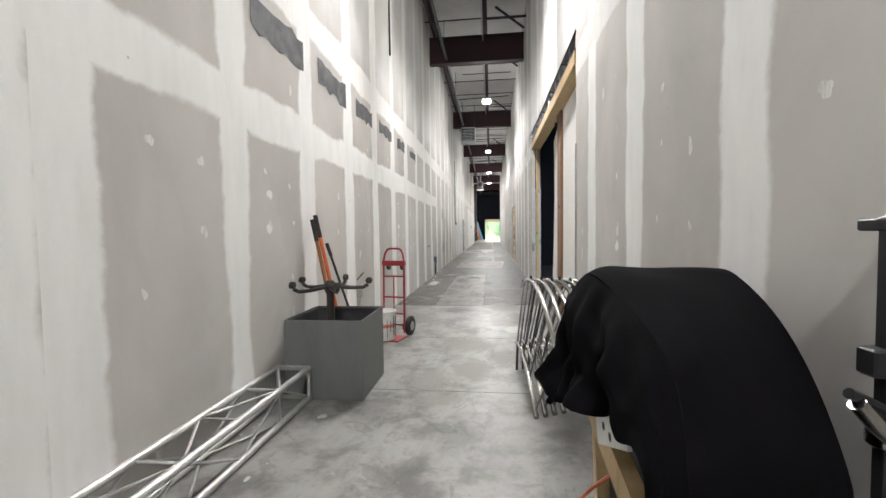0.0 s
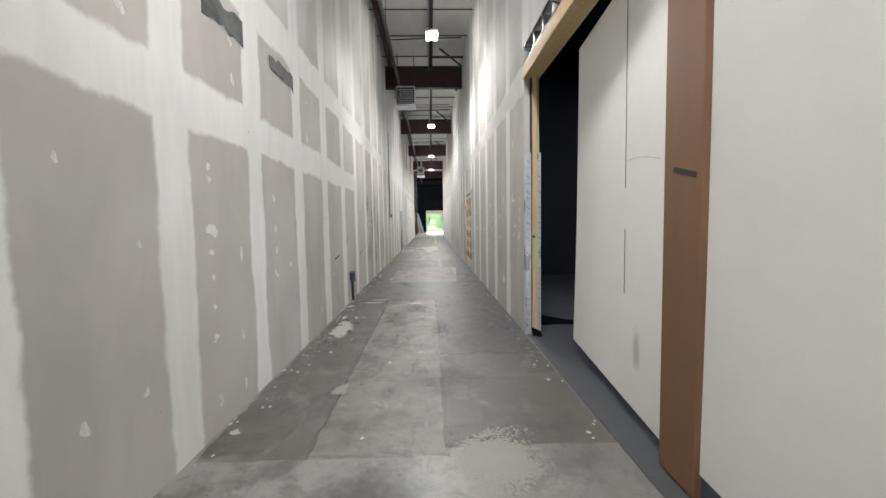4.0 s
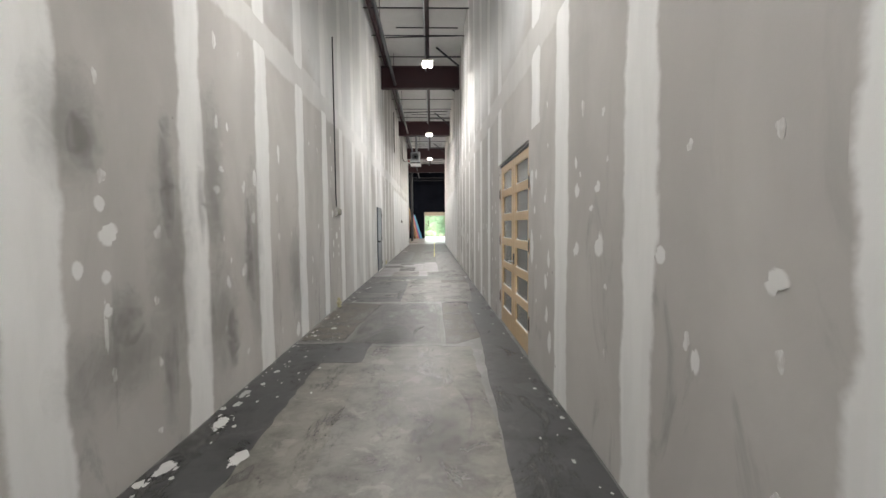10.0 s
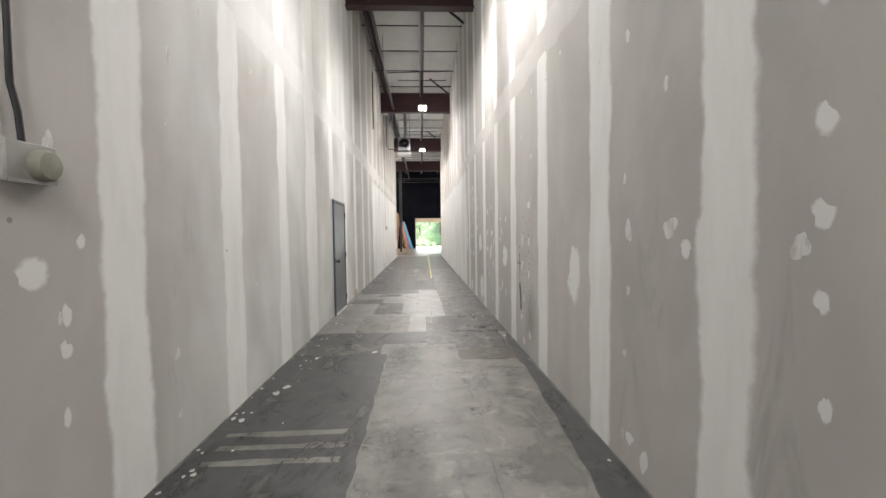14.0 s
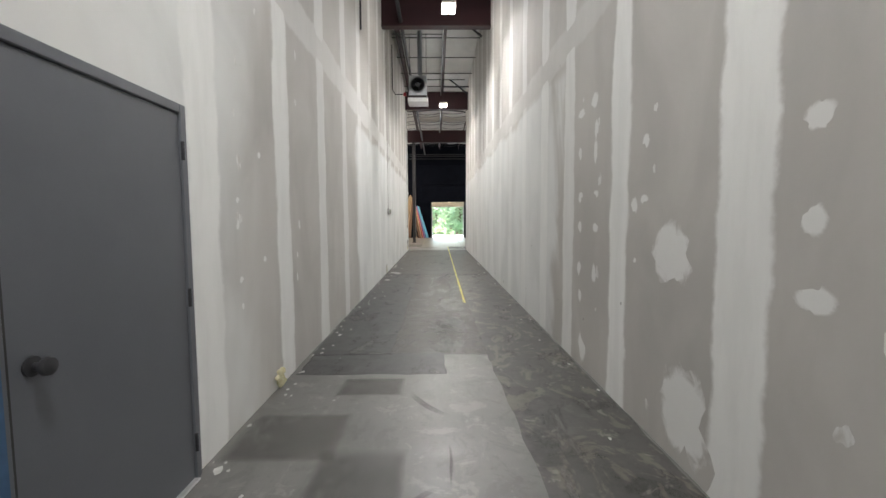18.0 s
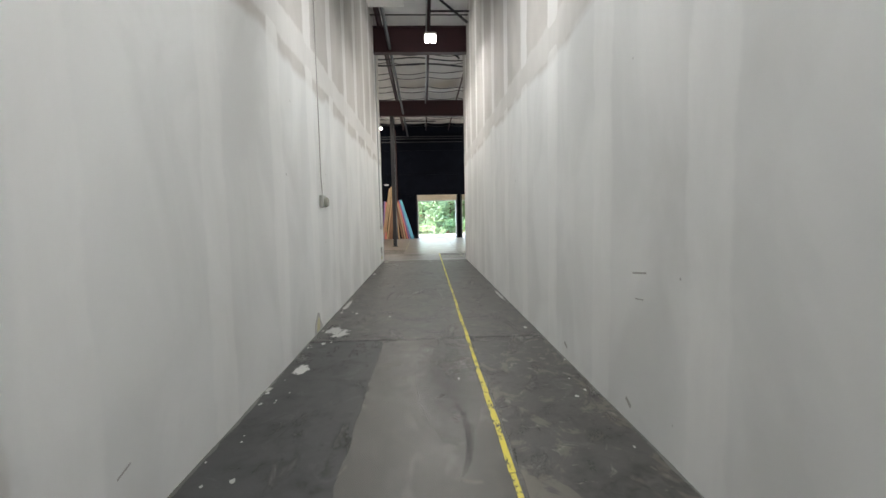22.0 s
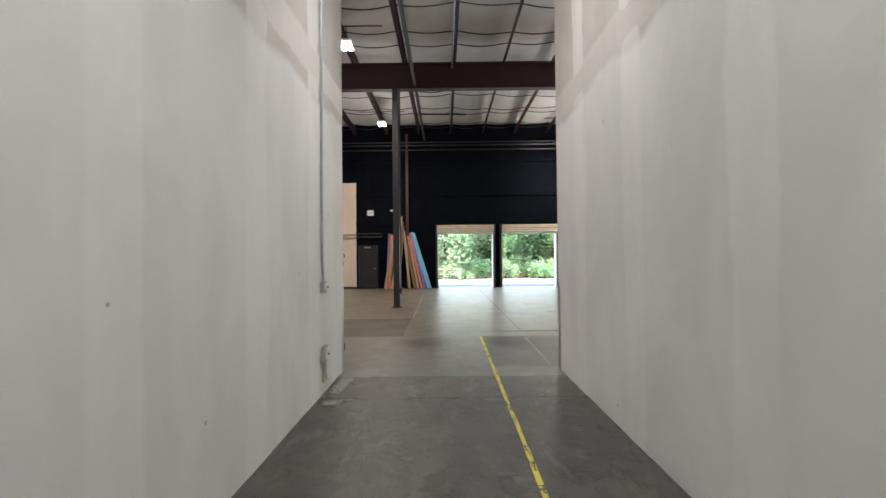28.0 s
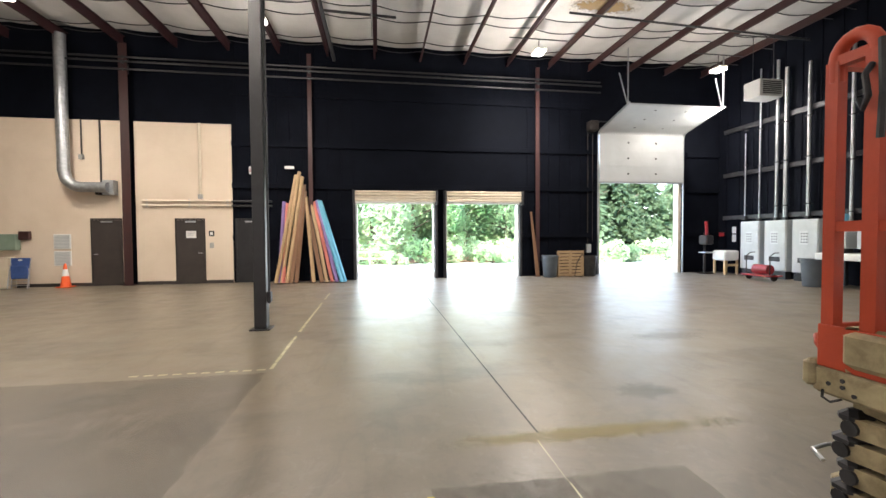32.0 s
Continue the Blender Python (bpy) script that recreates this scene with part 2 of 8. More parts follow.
def concrete(name):
    """Worn slab: white dust near the start, grey in the middle, polished and warmer in the hall."""
    m, nt, bs = blank(name)
    p = place(nt)
    xyz = nd(nt, "ShaderNodeSeparateXYZ", {0: p})
    y = xyz.outputs[1]
    big = noise_(nt, p, 0.5, 5.0, 0.6, 0.5)
    mid = noise_(nt, p, 2.2, 6.0, 0.65, 0.15)
    fine = noise_(nt, p, 28.0, 4.0, 0.65)
    hall = step(nt, y, 46.5, 52.5)
    c_dark = mixc(nt, hall, (0.082, 0.08, 0.076), (0.142, 0.115, 0.082))
    c_lite = mixc(nt, hall, (0.155, 0.15, 0.141), (0.2, 0.163, 0.117))
    f = math_(nt, "ADD", math_(nt, "MULTIPLY", step(nt, big, 0.3, 0.7), 0.55), math_(nt, "MULTIPLY", step(nt, mid, 0.3, 0.7), 0.45))
    col = mixc(nt, f, c_dark, c_lite)
    blotch = step(nt, noise_(nt, scaled(nt, p, (0.7, 1.0, 1)), 1.3, 6.0, 0.62, 0.5), 0.48, 0.68, 0.0, 0.62)
    col = mixc(nt, math_(nt, "MULTIPLY", blotch, hall), col, (0.085, 0.07, 0.052))
    # plaster dust trodden over the first metres
    dust = math_(nt, "MULTIPLY", math_(nt, "MULTIPLY", step(nt, y, 13.5, 7.0), step(nt, xyz.outputs[0], 0.2, 1.1, 1.0, 0.35)), step(nt, mid, 0.34, 0.58))
    col = mixc(nt, math_(nt, "MULTIPLY", dust, 0.7), col, (0.36, 0.357, 0.345))
    # dark scuffs and small pale drops
    sc = step(nt, noise_(nt, scaled(nt, p, (3.0, 1.0, 1)), 1.7, 6.0, 0.7, 1.2), 0.6, 0.74, 0.0, 0.55)
    sc = math_(nt, "MULTIPLY", sc, step(nt, hall, 0.0, 1.0, 1.0, 0.22))
    col = mixc(nt, sc, col, (0.085, 0.083, 0.08))
    cell = nd(nt, "ShaderNodeTexVoronoi", {"Vector": p, "Scale": 3.2, "Randomness": 1.0}).outputs[0]
    col = mixc(nt, math_(nt, "MULTIPLY", step(nt, cell, 0.055, 0.035, 0.0, 0.75), math_(nt, "MULTIPLY", step(nt, big, 0.42, 0.55), step(nt, y, 44.0, 30.0))), col, (0.36, 0.355, 0.34))
    col = mixc(nt, math_(nt, "MULTIPLY", fine, 0.25), col, (0.1, 0.1, 0.1))
    grit = noise_(nt, scaled(nt, p, (1.6, 1.0, 1)), 9.0, 6.0, 0.7, 0.4)
    col = mixc(nt, math_(nt, "MULTIPLY", step(nt, grit, 0.52, 0.68, 0.0, 0.35), step(nt, hall, 0.0, 1.0, 1.0, 0.15)), col, (0.07, 0.069, 0.066))
    col = mixc(nt, math_(nt, "MULTIPLY", step(nt, grit, 0.42, 0.28, 0.0, 0.25), step(nt, hall, 0.0, 1.0, 1.0, 0.3)), col, (0.3, 0.295, 0.28))
    rub = noise_(nt, scaled(nt, p, (2.0, 0.7, 1)), 1.9, 6.0, 0.7, 0.4)
    col = mixc(nt, math_(nt, "MULTIPLY", step(nt, rub, 0.55, 0.72, 0.0, 0.35), step(nt, hall, 0.0, 1.0, 1.0, 0.35)), col, (0.06, 0.058, 0.055))
    col = mixc(nt, math_(nt, "MULTIPLY", step(nt, rub, 0.42, 0.28, 0.0, 0.3), step(nt, hall, 0.0, 1.0, 1.0, 0.35)), col, (0.24, 0.235, 0.22))
    # lengthwise drag streaks of carts and boots
    drag = noise_(nt, scaled(nt, p, (3.2, 0.5, 1)), 1.0, 5.0, 0.65, 1.0)
    col = mixc(nt, step(nt, drag, 0.54, 0.68, 0.0, 0.2), col, (0.055, 0.053, 0.05))
    worn = noise_(nt, p, 3.4, 7.0, 0.68, 0.7)
    inside = step(nt, hall, 0.0, 1.0, 1.0, 0.3)
    col = mixc(nt, math_(nt, "MULTIPLY", step(nt, worn, 0.54, 0.6, 0.0, 0.34), inside), col, (0.066, 0.063, 0.058))
    col = mixc(nt, math_(nt, "MULTIPLY", step(nt, worn, 0.44, 0.38, 0.0, 0.3), inside), col, (0.24, 0.232, 0.215))
    nt.links.new(col, bs.inputs["Base Color"])
    r0 = step(nt, mid, 0.25, 0.75, 0.36, 0.54)
    r1 = step(nt, mid, 0.25, 0.75, 0.33, 0.44)
    nt.links.new(nd(nt, "ShaderNodeMix", {0: hall, 2: r0, 3: r1}).outputs[0], bs.inputs["Roughness"])
    bs.inputs["Specular IOR Level"].default_value = 0.5
    bump(nt, bs, math_(nt, "ADD", math_(nt, "MULTIPLY", mid, 0.5), math_(nt, "MULTIPLY", fine, 0.4)), 0.07, 0.003)
    return m


def floor_stain(name, c, amount, brown=0.0, edge=0.02):
    """A worn coat on the slab with a ragged, rubbed edge of its own. brown: how much bare warm slab shows through it in patches."""
    m, nt, bs = blank(name)
    p = place(nt)
    mid = noise_(nt, p, 2.6, 6.0, 0.65, 0.15)
    fine = noise_(nt, p, 30.0, 4.0, 0.65)
    col = mixc(nt, step(nt, mid, 0.3, 0.7), tuple(v * 0.72 for v in c), tuple(v * 1.25 for v in c))
    col = mixc(nt, math_(nt, "MULTIPLY", fine, 0.25), col, tuple(v * 0.6 for v in c))
    grit = noise_(nt, p, 11.0, 6.0, 0.72, 0.5)
    col = mixc(nt, step(nt, grit, 0.54, 0.7, 0.0, 0.4), col, tuple(v * 0.45 for v in c))
    col = mixc(nt, step(nt, grit, 0.4, 0.26, 0.0, 0.35), col, tuple(v * 1.9 for v in c))
    drag = noise_(nt, scaled(nt, p, (3.0, 0.6, 1)), 1.3, 5.0, 0.65, 1.0)
    col = mixc(nt, step(nt, drag, 0.52, 0.68, 0.0, 0.25), col, tuple(v * 0.55 for v in c))
    worn = noise_(nt, p, 3.8, 7.0, 0.68, 0.7)
    col = mixc(nt, step(nt, worn, 0.53, 0.6, 0.0, 0.38), col, tuple(v * 0.62 for v in c))
    col = mixc(nt, step(nt, worn, 0.44, 0.37, 0.0, 0.4), col, tuple(v * 1.75 for v in c))
    if brown:
        bare = noise_(nt, scaled(nt, p, (1.2, 0.8, 1)), 2.3, 7.0, 0.66, 1.4)
        col = mixc(nt, step(nt, bare, 0.52, 0.6, 0.0, brown), col, (0.2, 0.178, 0.142))
        crust = noise_(nt, p, 6.0, 6.0, 0.6, 0.8)
        col = mixc(nt, step(nt, crust, 0.6, 0.68, 0.0, brown), col, (0.3, 0.285, 0.25))
    nt.links.new(col, bs.inputs["Base Color"])
    nt.links.new(step(nt, mid, 0.3, 0.7, 0.4, 0.56), bs.inputs["Roughness"])
    rub = noise_(nt, scaled(nt, p, (1.6, 0.7, 1)), 1.6, 6.0, 0.7, 0.4)
    g = nd(nt, "ShaderNodeSeparateXYZ", {0: nd(nt, "ShaderNodeTexCoord").outputs[0]})
    ex = math_(nt, "MINIMUM", g.outputs[0], math_(nt, "SUBTRACT", 1.0, g.outputs[0]))
    ey = math_(nt, "MINIMUM", g.outputs[1], math_(nt, "SUBTRACT", 1.0, g.outputs[1]))
    rim = math_(nt, "ADD", math_(nt, "MINIMUM", ex, ey), math_(nt, "MULTIPLY_ADD", mid, 0.06, -0.03))
    body = math_(nt, "MULTIPLY", step(nt, mid, 0.18, 0.55, amount * 0.55, amount), step(nt, rub, 0.68, 0.54, 0.45, 1.0))
    nt.links.new(math_(nt, "MULTIPLY", body, step(nt, rim, -0.012, edge)), bs.inputs["Alpha"])
    bump(nt, bs, fine, 0.012, 0.003)
    return m


def smear(name, c, amount, flat, spray=0.5, soft=0.0, rags=1.8):
    """A thin rubbed-out patch that fades into the surface round it; flat: 1 lies on the floor, 0 on a wall."""
    m, nt, bs = blank(name)
    p = place(nt)
    g = nd(nt, "ShaderNodeSeparateXYZ", {0: nd(nt, "ShaderNodeTexCoord").outputs[0]})
    a = math_(nt, "MULTIPLY_ADD", g.outputs[0 if flat else 2], 2.0, -1.0)
    b = math_(nt, "MULTIPLY_ADD", g.outputs[1], 2.0, -1.0)
    d = math_(nt, "SQRT", math_(nt, "ADD", math_(nt, "MULTIPLY", a, a), math_(nt, "MULTIPLY", b, b)))
    rag = noise_(nt, p, 6.5, 7.0, 0.72, 0.9)
    fine = noise_(nt, p, 55.0, 5.0, 0.7)
    e = math_(nt, "ADD", d, math_(nt, "ADD", math_(nt, "MULTIPLY_ADD", rag, rags, -0.5 * rags), math_(nt, "MULTIPLY_ADD", fine, spray, -0.5 * spray)))
    nt.links.new(mixc(nt, rag, tuple(v * 0.8 for v in c), tuple(v * 1.1 for v in c)), bs.inputs["Base Color"])
    nt.links.new(step(nt, e, 0.62 + soft, 0.54 - soft, 0.0, amount), bs.inputs["Alpha"])
    bs.inputs["Roughness"].default_value = 0.8
    bs.inputs["Specular IOR Level"].default_value = 0.2
    bump(nt, bs, fine, 0.2, 0.003)
    return m


plaster_spill, plaster_faint = smear("plaster_spill", (0.47, 0.465, 0.45), 0.9, 1, 0.25, 0.0, 2.2), smear("faint_plaster_dust", (0.34, 0.335, 0.32), 0.8, 1, 1.8)
dark_scuff_floor, wall_scuff = smear("dark_floor_scuff", (0.05, 0.05, 0.05), 0.22, 1, 0.6, 0.25), smear("grey_wall_scuff", (0.17, 0.172, 0.168), 0.3, 0, 0.25, 0.5, 1.3)
charcoal_scuff = smear("charcoal_wall_scuff", (0.16, 0.16, 0.158), 0.22, 0, 0.6, 0.5, 2.0)
tyre_mat, stain_tan = smear("tyre_streak", (0.03, 0.03, 0.03), 0.42, 1, 0.4, 0.3, 0.5), smear("tan_water_stain", (0.36, 0.25, 0.12), 0.7, 1, 0.4, 0.2, 1.2)
spatter_mat = surface("dried_plaster", (0.36, 0.355, 0.34), (0.52, 0.515, 0.5), 9.0, 0.85, relief=0.3, spec=0.2)
dab_mat, ant, abs_ = blank("thin_compound")
dab_p = place(ant)
dab_f = step(ant, noise_(ant, scaled(ant, dab_p, (1, 1.4, 0.5)), 22.0, 4.0, 0.6, 0.5), 0.34, 0.6)
ant.links.new(mixc(ant, dab_f, PAPER2, (0.7, 0.695, 0.68)), abs_.inputs["Base Color"])
abs_.inputs["Roughness"].default_value = 0.85
abs_.inputs["Specular IOR Level"].default_value = 0.2
wall_patch, wall_mat, band_mat, level_mat = drywall("rubbed_compound", 3), drywall("drywall", 0), drywall("joint_tape_upright", 1), drywall("joint_tape_level", 2)
floor_mat = concrete("concrete")
stain_dark, stain_lite, stain_white = floor_stain("dark_floor_coat", (0.043, 0.0434, 0.044), 0.92), floor_stain("pale_bare_slab", (0.208, 0.199, 0.182), 0.74), floor_stain("warm_worn_slab", (0.088, 0.08, 0.07), 0.28)
stain_mid = floor_stain("grey_brown_floor_coat", (0.128, 0.121, 0.109), 0.62)
stain_slate, stain_tan_coat = floor_stain("slate_floor_coat", (0.052, 0.0518, 0.0512), 0.88, 0.12), floor_stain("tan_worn_slab", (0.135, 0.121, 0.098), 0.62, 0.3, 0.06)
stain_patchy = floor_stain("dark_coat_worn_to_brown", (0.062, 0.06, 0.057), 0.88, 0.42)
stain_soft = floor_stain("faint_grey_floor_coat", (0.085, 0.082, 0.077), 0.6, 0.15, 0.12)
stain_warm = floor_stain("warm_pale_slab", (0.17, 0.16, 0.14), 0.85, 0.1)
stain_grey = floor_stain("trodden_grey_floor_coat", (0.088, 0.085, 0.08), 0.75, 0.2)
hub_mat = surface("worn_ochre_hub", (0.22, 0.16, 0.06), (0.34, 0.26, 0.1), 6.0, 0.6)
mud_mat = surface("joint_compound", (0.66, 0.655, 0.63), (0.76, 0.755, 0.73), 3.0, 0.85, relief=0.3, spec=0.2)
torn_mat = surface("torn_dark_paper", (0.05, 0.055, 0.06), (0.15, 0.15, 0.155), 5.0, 0.8, relief=0.5)
maroon = surface("maroon_steel_primer", (0.02, 0.0045, 0.007), (0.036, 0.0085, 0.0115), 2.0, 0.5, 0.65)
maroon2 = surface("red_brown_primer", (0.026, 0.007, 0.007), (0.046, 0.013, 0.012), 2.0, 0.5, 0.65)
dark_steel = surface("dark_steel", (0.03, 0.03, 0.034), (0.07, 0.07, 0.075), 4.0, 0.45, 0.6, 0.6)
galv = surface("galvanised_steel", (0.34, 0.36, 0.38), (0.52, 0.54, 0.56), 9.0, 0.32, 0.5, 0.85)
chrome = surface("bright_tube", (0.36, 0.35, 0.335), (0.44, 0.43, 0.41), 8.0, 0.18, 0.26, 1.0, relief=0.0)
alu = surface("dull_aluminium", (0.5, 0.5, 0.49), (0.66, 0.66, 0.65), 10.0, 0.35, 0.55, 0.9)
insul_white = surface("white_insulation_facing", (0.53, 0.525, 0.515), (0.66, 0.65, 0.635), 1.1, 0.45, 0.6, relief=0.6, grain=14.0)
black_wall = surface("black_painted_metal", (0.0026, 0.0034, 0.0062), (0.0055, 0.0068, 0.0115), 1.2, 0.7, 0.8, spec=0.045)
black_post = surface("black_painted_post", (0.008, 0.008, 0.01), (0.02, 0.02, 0.023), 3.0, 0.35, 0.5)
cream = surface("cream_painted_block", (0.60, 0.49, 0.38), (0.68, 0.57, 0.46), 0.8, 0.6, 0.75, relief=0.25)
door_dark = surface("dark_brown_door_paint", (0.028, 0.022, 0.02), (0.045, 0.036, 0.032), 3.0, 0.45, 0.6)
door_grey = surface("slate_grey_door_paint", (0.102, 0.108, 0.122), (0.12, 0.127, 0.142), 1.5, 0.3, 0.42, relief=0.08)
film_print = surface("faded_blue_print", (0.10, 0.15, 0.26), (0.16, 0.21, 0.32), 8.0, 0.6)
blue_tape = surface("blue_masking_tape", (0.035, 0.085, 0.17), (0.055, 0.12, 0.23), 8.0, 0.6)
wood_lite = surface("pale_maple", (0.50, 0.35, 0.19), (0.60, 0.45, 0.27), 3.0, 0.4, 0.5, grain=30.0, stretch=(6, 1, 6), relief=0.08)
pine = surface("raw_pine", (0.50, 0.35, 0.18), (0.64, 0.48, 0.27), 3.0, 0.6, 0.7, grain=40.0, stretch=(6, 6, 0.6))
brown_board = surface("brown_hardboard", (0.17, 0.085, 0.042), (0.22, 0.115, 0.06), 3.0, 0.5, 0.6, stretch=(1, 1, 0.3))
white_board = surface("white_board", (0.72, 0.715, 0.7), (0.79, 0.78, 0.76), 0.9, 0.6, 0.7, relief=0.12)
stage_black = surface("black_stage_floor", (0.045, 0.047, 0.052), (0.06, 0.062, 0.068), 1.0, 0.5, 0.65)
dark_room = surface("dark_blue_black_wall", (0.012, 0.014, 0.022), (0.02, 0.022, 0.032), 0.7, 0.75)
cloth_black = surface("black_cloth", (0.0028, 0.0026, 0.0033), (0.0055, 0.005, 0.0063), 4.0, 0.95, relief=0.4, grain=220.0, spec=0.045)
planter_mat = surface("grey_zinc_sheet", (0.115, 0.122, 0.12), (0.165, 0.172, 0.168), 3.5, 0.42, 0.6, 0.35, stretch=(1, 1, 0.35))
inside_dark = surface("dark_inner_sheet", (0.02, 0.02, 0.022), (0.05, 0.05, 0.052), 5.0, 0.5)
red_paint = surface("red_enamel", (0.25, 0.012, 0.018), (0.34, 0.022, 0.028), 6.0, 0.32, 0.5)
lift_red = surface("orange_red_lift_paint", (0.36, 0.042, 0.014), (0.47, 0.06, 0.022), 4.0, 0.38, 0.6)
lift_red2 = surface("bright_red_lift_paint", (0.45, 0.035, 0.015), (0.56, 0.05, 0.022), 4.0, 0.35, 0.55)
lift_cream = surface("worn_cream_lift_paint", (0.15, 0.115, 0.06), (0.45, 0.38, 0.23), 7.0, 0.45, 0.65, relief=0.3)
rubber = surface("black_rubber", (0.016, 0.016, 0.016), (0.04, 0.038, 0.036), 9.0, 0.75)
white_pl = surface("white_plastic", (0.66, 0.66, 0.64), (0.74, 0.74, 0.72), 5.0, 0.4)
ink = surface("black_print", (0.02, 0.02, 0.02), (0.03, 0.03, 0.03), 5.0, 0.6)
orange = surface("orange_fibreglass", (0.55, 0.10, 0.02), (0.66, 0.15, 0.035), 6.0, 0.4)
wood_handle = surface("brown_wooden_handle", (0.24, 0.11, 0.045), (0.33, 0.16, 0.07), 4.0, 0.5)
iron = surface("blackened_iron", (0.02, 0.017, 0.016), (0.05, 0.042, 0.04), 9.0, 0.45, 0.65, 0.5)
yellow = surface("yellow_plastic", (0.62, 0.50, 0.02), (0.72, 0.60, 0.04), 5.0, 0.45)
wool = surface("yellow_glass_wool", (0.44, 0.41, 0.25), (0.6, 0.57, 0.4), 20.0, 0.95, relief=0.9)
tape_yellow, tnt, tbs = blank("worn_yellow_floor_tape")
tp = place(tnt)
tn, tf = noise_(tnt, scaled(tnt, tp, (1.0, 0.5, 1)), 14.0, 6.0, 0.75, 0.5), noise_(tnt, tp, 60.0, 3.0, 0.6)
tnt.links.new(mixc(tnt, step(tnt, tn, 0.4, 0.65), (0.56, 0.47, 0.05), (0.40, 0.35, 0.10)), tbs.inputs["Base Color"])
tnt.links.new(step(tnt, math_(tnt, "MULTIPLY_ADD", tf, 0.25, tn), 0.64, 0.72, 1.0, 0.08), tbs.inputs["Alpha"])
tbs.inputs["Roughness"].default_value = 0.55
tape_pale = surface("pale_worn_tape", (0.36, 0.33, 0.2), (0.5, 0.47, 0.34), 6.0, 0.6)
tape_worn = smear("worn_yellow_paint", (0.36, 0.29, 0.1), 0.4, 1, 0.9, 0.2)
box_grey = surface("grey_plastic_box", (0.30, 0.295, 0.28), (0.36, 0.355, 0.335), 9.0, 0.5)
blue_pl = surface("blue_plastic", (0.03, 0.07, 0.22), (0.05, 0.10, 0.30), 5.0, 0.45)
cone_or = surface("orange_cone_plastic", (0.72, 0.09, 0.02), (0.8, 0.13, 0.03), 5.0, 0.45)
bin_grey = surface("blue_grey_bin", (0.075, 0.09, 0.11), (0.10, 0.12, 0.14), 4.0, 0.5)
panel_grey = surface("light_grey_enamel", (0.40, 0.42, 0.43), (0.48, 0.50, 0.51), 2.0, 0.4)
green_box = surface("grey_green_enamel", (0.17, 0.23, 0.18), (0.22, 0.29, 0.23), 3.0, 0.45)
sheet_white = surface("white_door_panel", (0.5, 0.52, 0.53), (0.58, 0.6, 0.61), 1.5, 0.4)
coil_beige = surface("beige_slat_coil", (0.55, 0.47, 0.36), (0.64, 0.56, 0.44), 3.0, 0.5)
asphalt = surface("pale_yard", (0.42, 0.40, 0.36), (0.52, 0.50, 0.46), 0.4, 0.9, grain=10.0)
soil = surface("red_mulch", (0.20, 0.10, 0.06), (0.32, 0.18, 0.11), 2.0, 0.95, relief=0.8)


def leaf(name, c1, c2, thin=0.6):
    """Leaves that reflect and let through sunlight."""
    m = surface(name, c1, c2, 1.5, 0.8, vary=0.15, spec=0.15)
    nt = m.node_tree
    bs, out = nt.nodes["Principled BSDF"], nt.nodes["Material Output"]
    tr = nt.nodes.new("ShaderNodeBsdfTranslucent")
    tr.inputs[0].default_value = rgb((min(1.0, c2[0] * 1.55), min(1.0, c2[1] * 1.75), min(1.0, c2[2] * 2.0)))
    mx = nt.nodes.new("ShaderNodeMixShader")
    mx.inputs[0].default_value = thin
    nt.links.new(bs.outputs[0], mx.inputs[1])
    nt.links.new(tr.outputs[0], mx.inputs[2])
    nt.links.new(mx.outputs[0], out.inputs[0])
    return m


leaf_a = leaf("light_green_leaf", (0.27, 0.34, 0.19), (0.38, 0.44, 0.27))
leaf_b = leaf("mid_green_leaf", (0.13, 0.19, 0.105), (0.18, 0.24, 0.14), 0.7)
leaf_d = leaf("fresh_green_leaf", (0.23, 0.315, 0.175), (0.31, 0.39, 0.225), 0.7)
leaf_c = leaf("conifer_green", (0.075, 0.115, 0.06), (0.105, 0.15, 0.08), 0.68)
bark = surface("bark", (0.10, 0.07, 0.05), (0.17, 0.13, 0.10), 6.0, 0.9, relief=0.8)
card_tan = surface("tan_cardboard", (0.36, 0.24, 0.13), (0.44, 0.31, 0.18), 6.0, 0.8, stretch=(1, 1, 0.3))
tube_blue = surface("sky_blue_tube", (0.10, 0.36, 0.52), (0.15, 0.44, 0.6), 4.0, 0.5)
tube_pink = surface("coral_tube", (0.55, 0.16, 0.13), (0.64, 0.22, 0.17), 4.0, 0.5)
tube_violet = surface("violet_tube", (0.20, 0.13, 0.33), (0.27, 0.18, 0.42), 4.0, 0.5)
film_blue = surface("blue_printed_film_on_metal", (0.5, 0.53, 0.57), (0.58, 0.61, 0.65), 5.0, 0.22, 0.38, 0.4, stretch=(1, 1, 0.3))
lime_tape = surface("lime_masking_tape", (0.44, 0.47, 0.2), (0.52, 0.54, 0.27), 5.0, 0.6)
bulb_mat = glow("lit_lamp", (1.0, 0.93, 0.82), 3.0)
frost, fnt, fbs = blank("smoked_frosted_glass")
fbs.inputs["Base Color"].default_value = (0.10, 0.11, 0.105, 1)
fbs.inputs["Roughness"].default_value = 0.22
fbs.inputs["Specular IOR Level"].default_value = 0.6
bump(fnt, fbs, noise_(fnt, place(fnt), 3.0, 2.0), 0.03, 0.01)
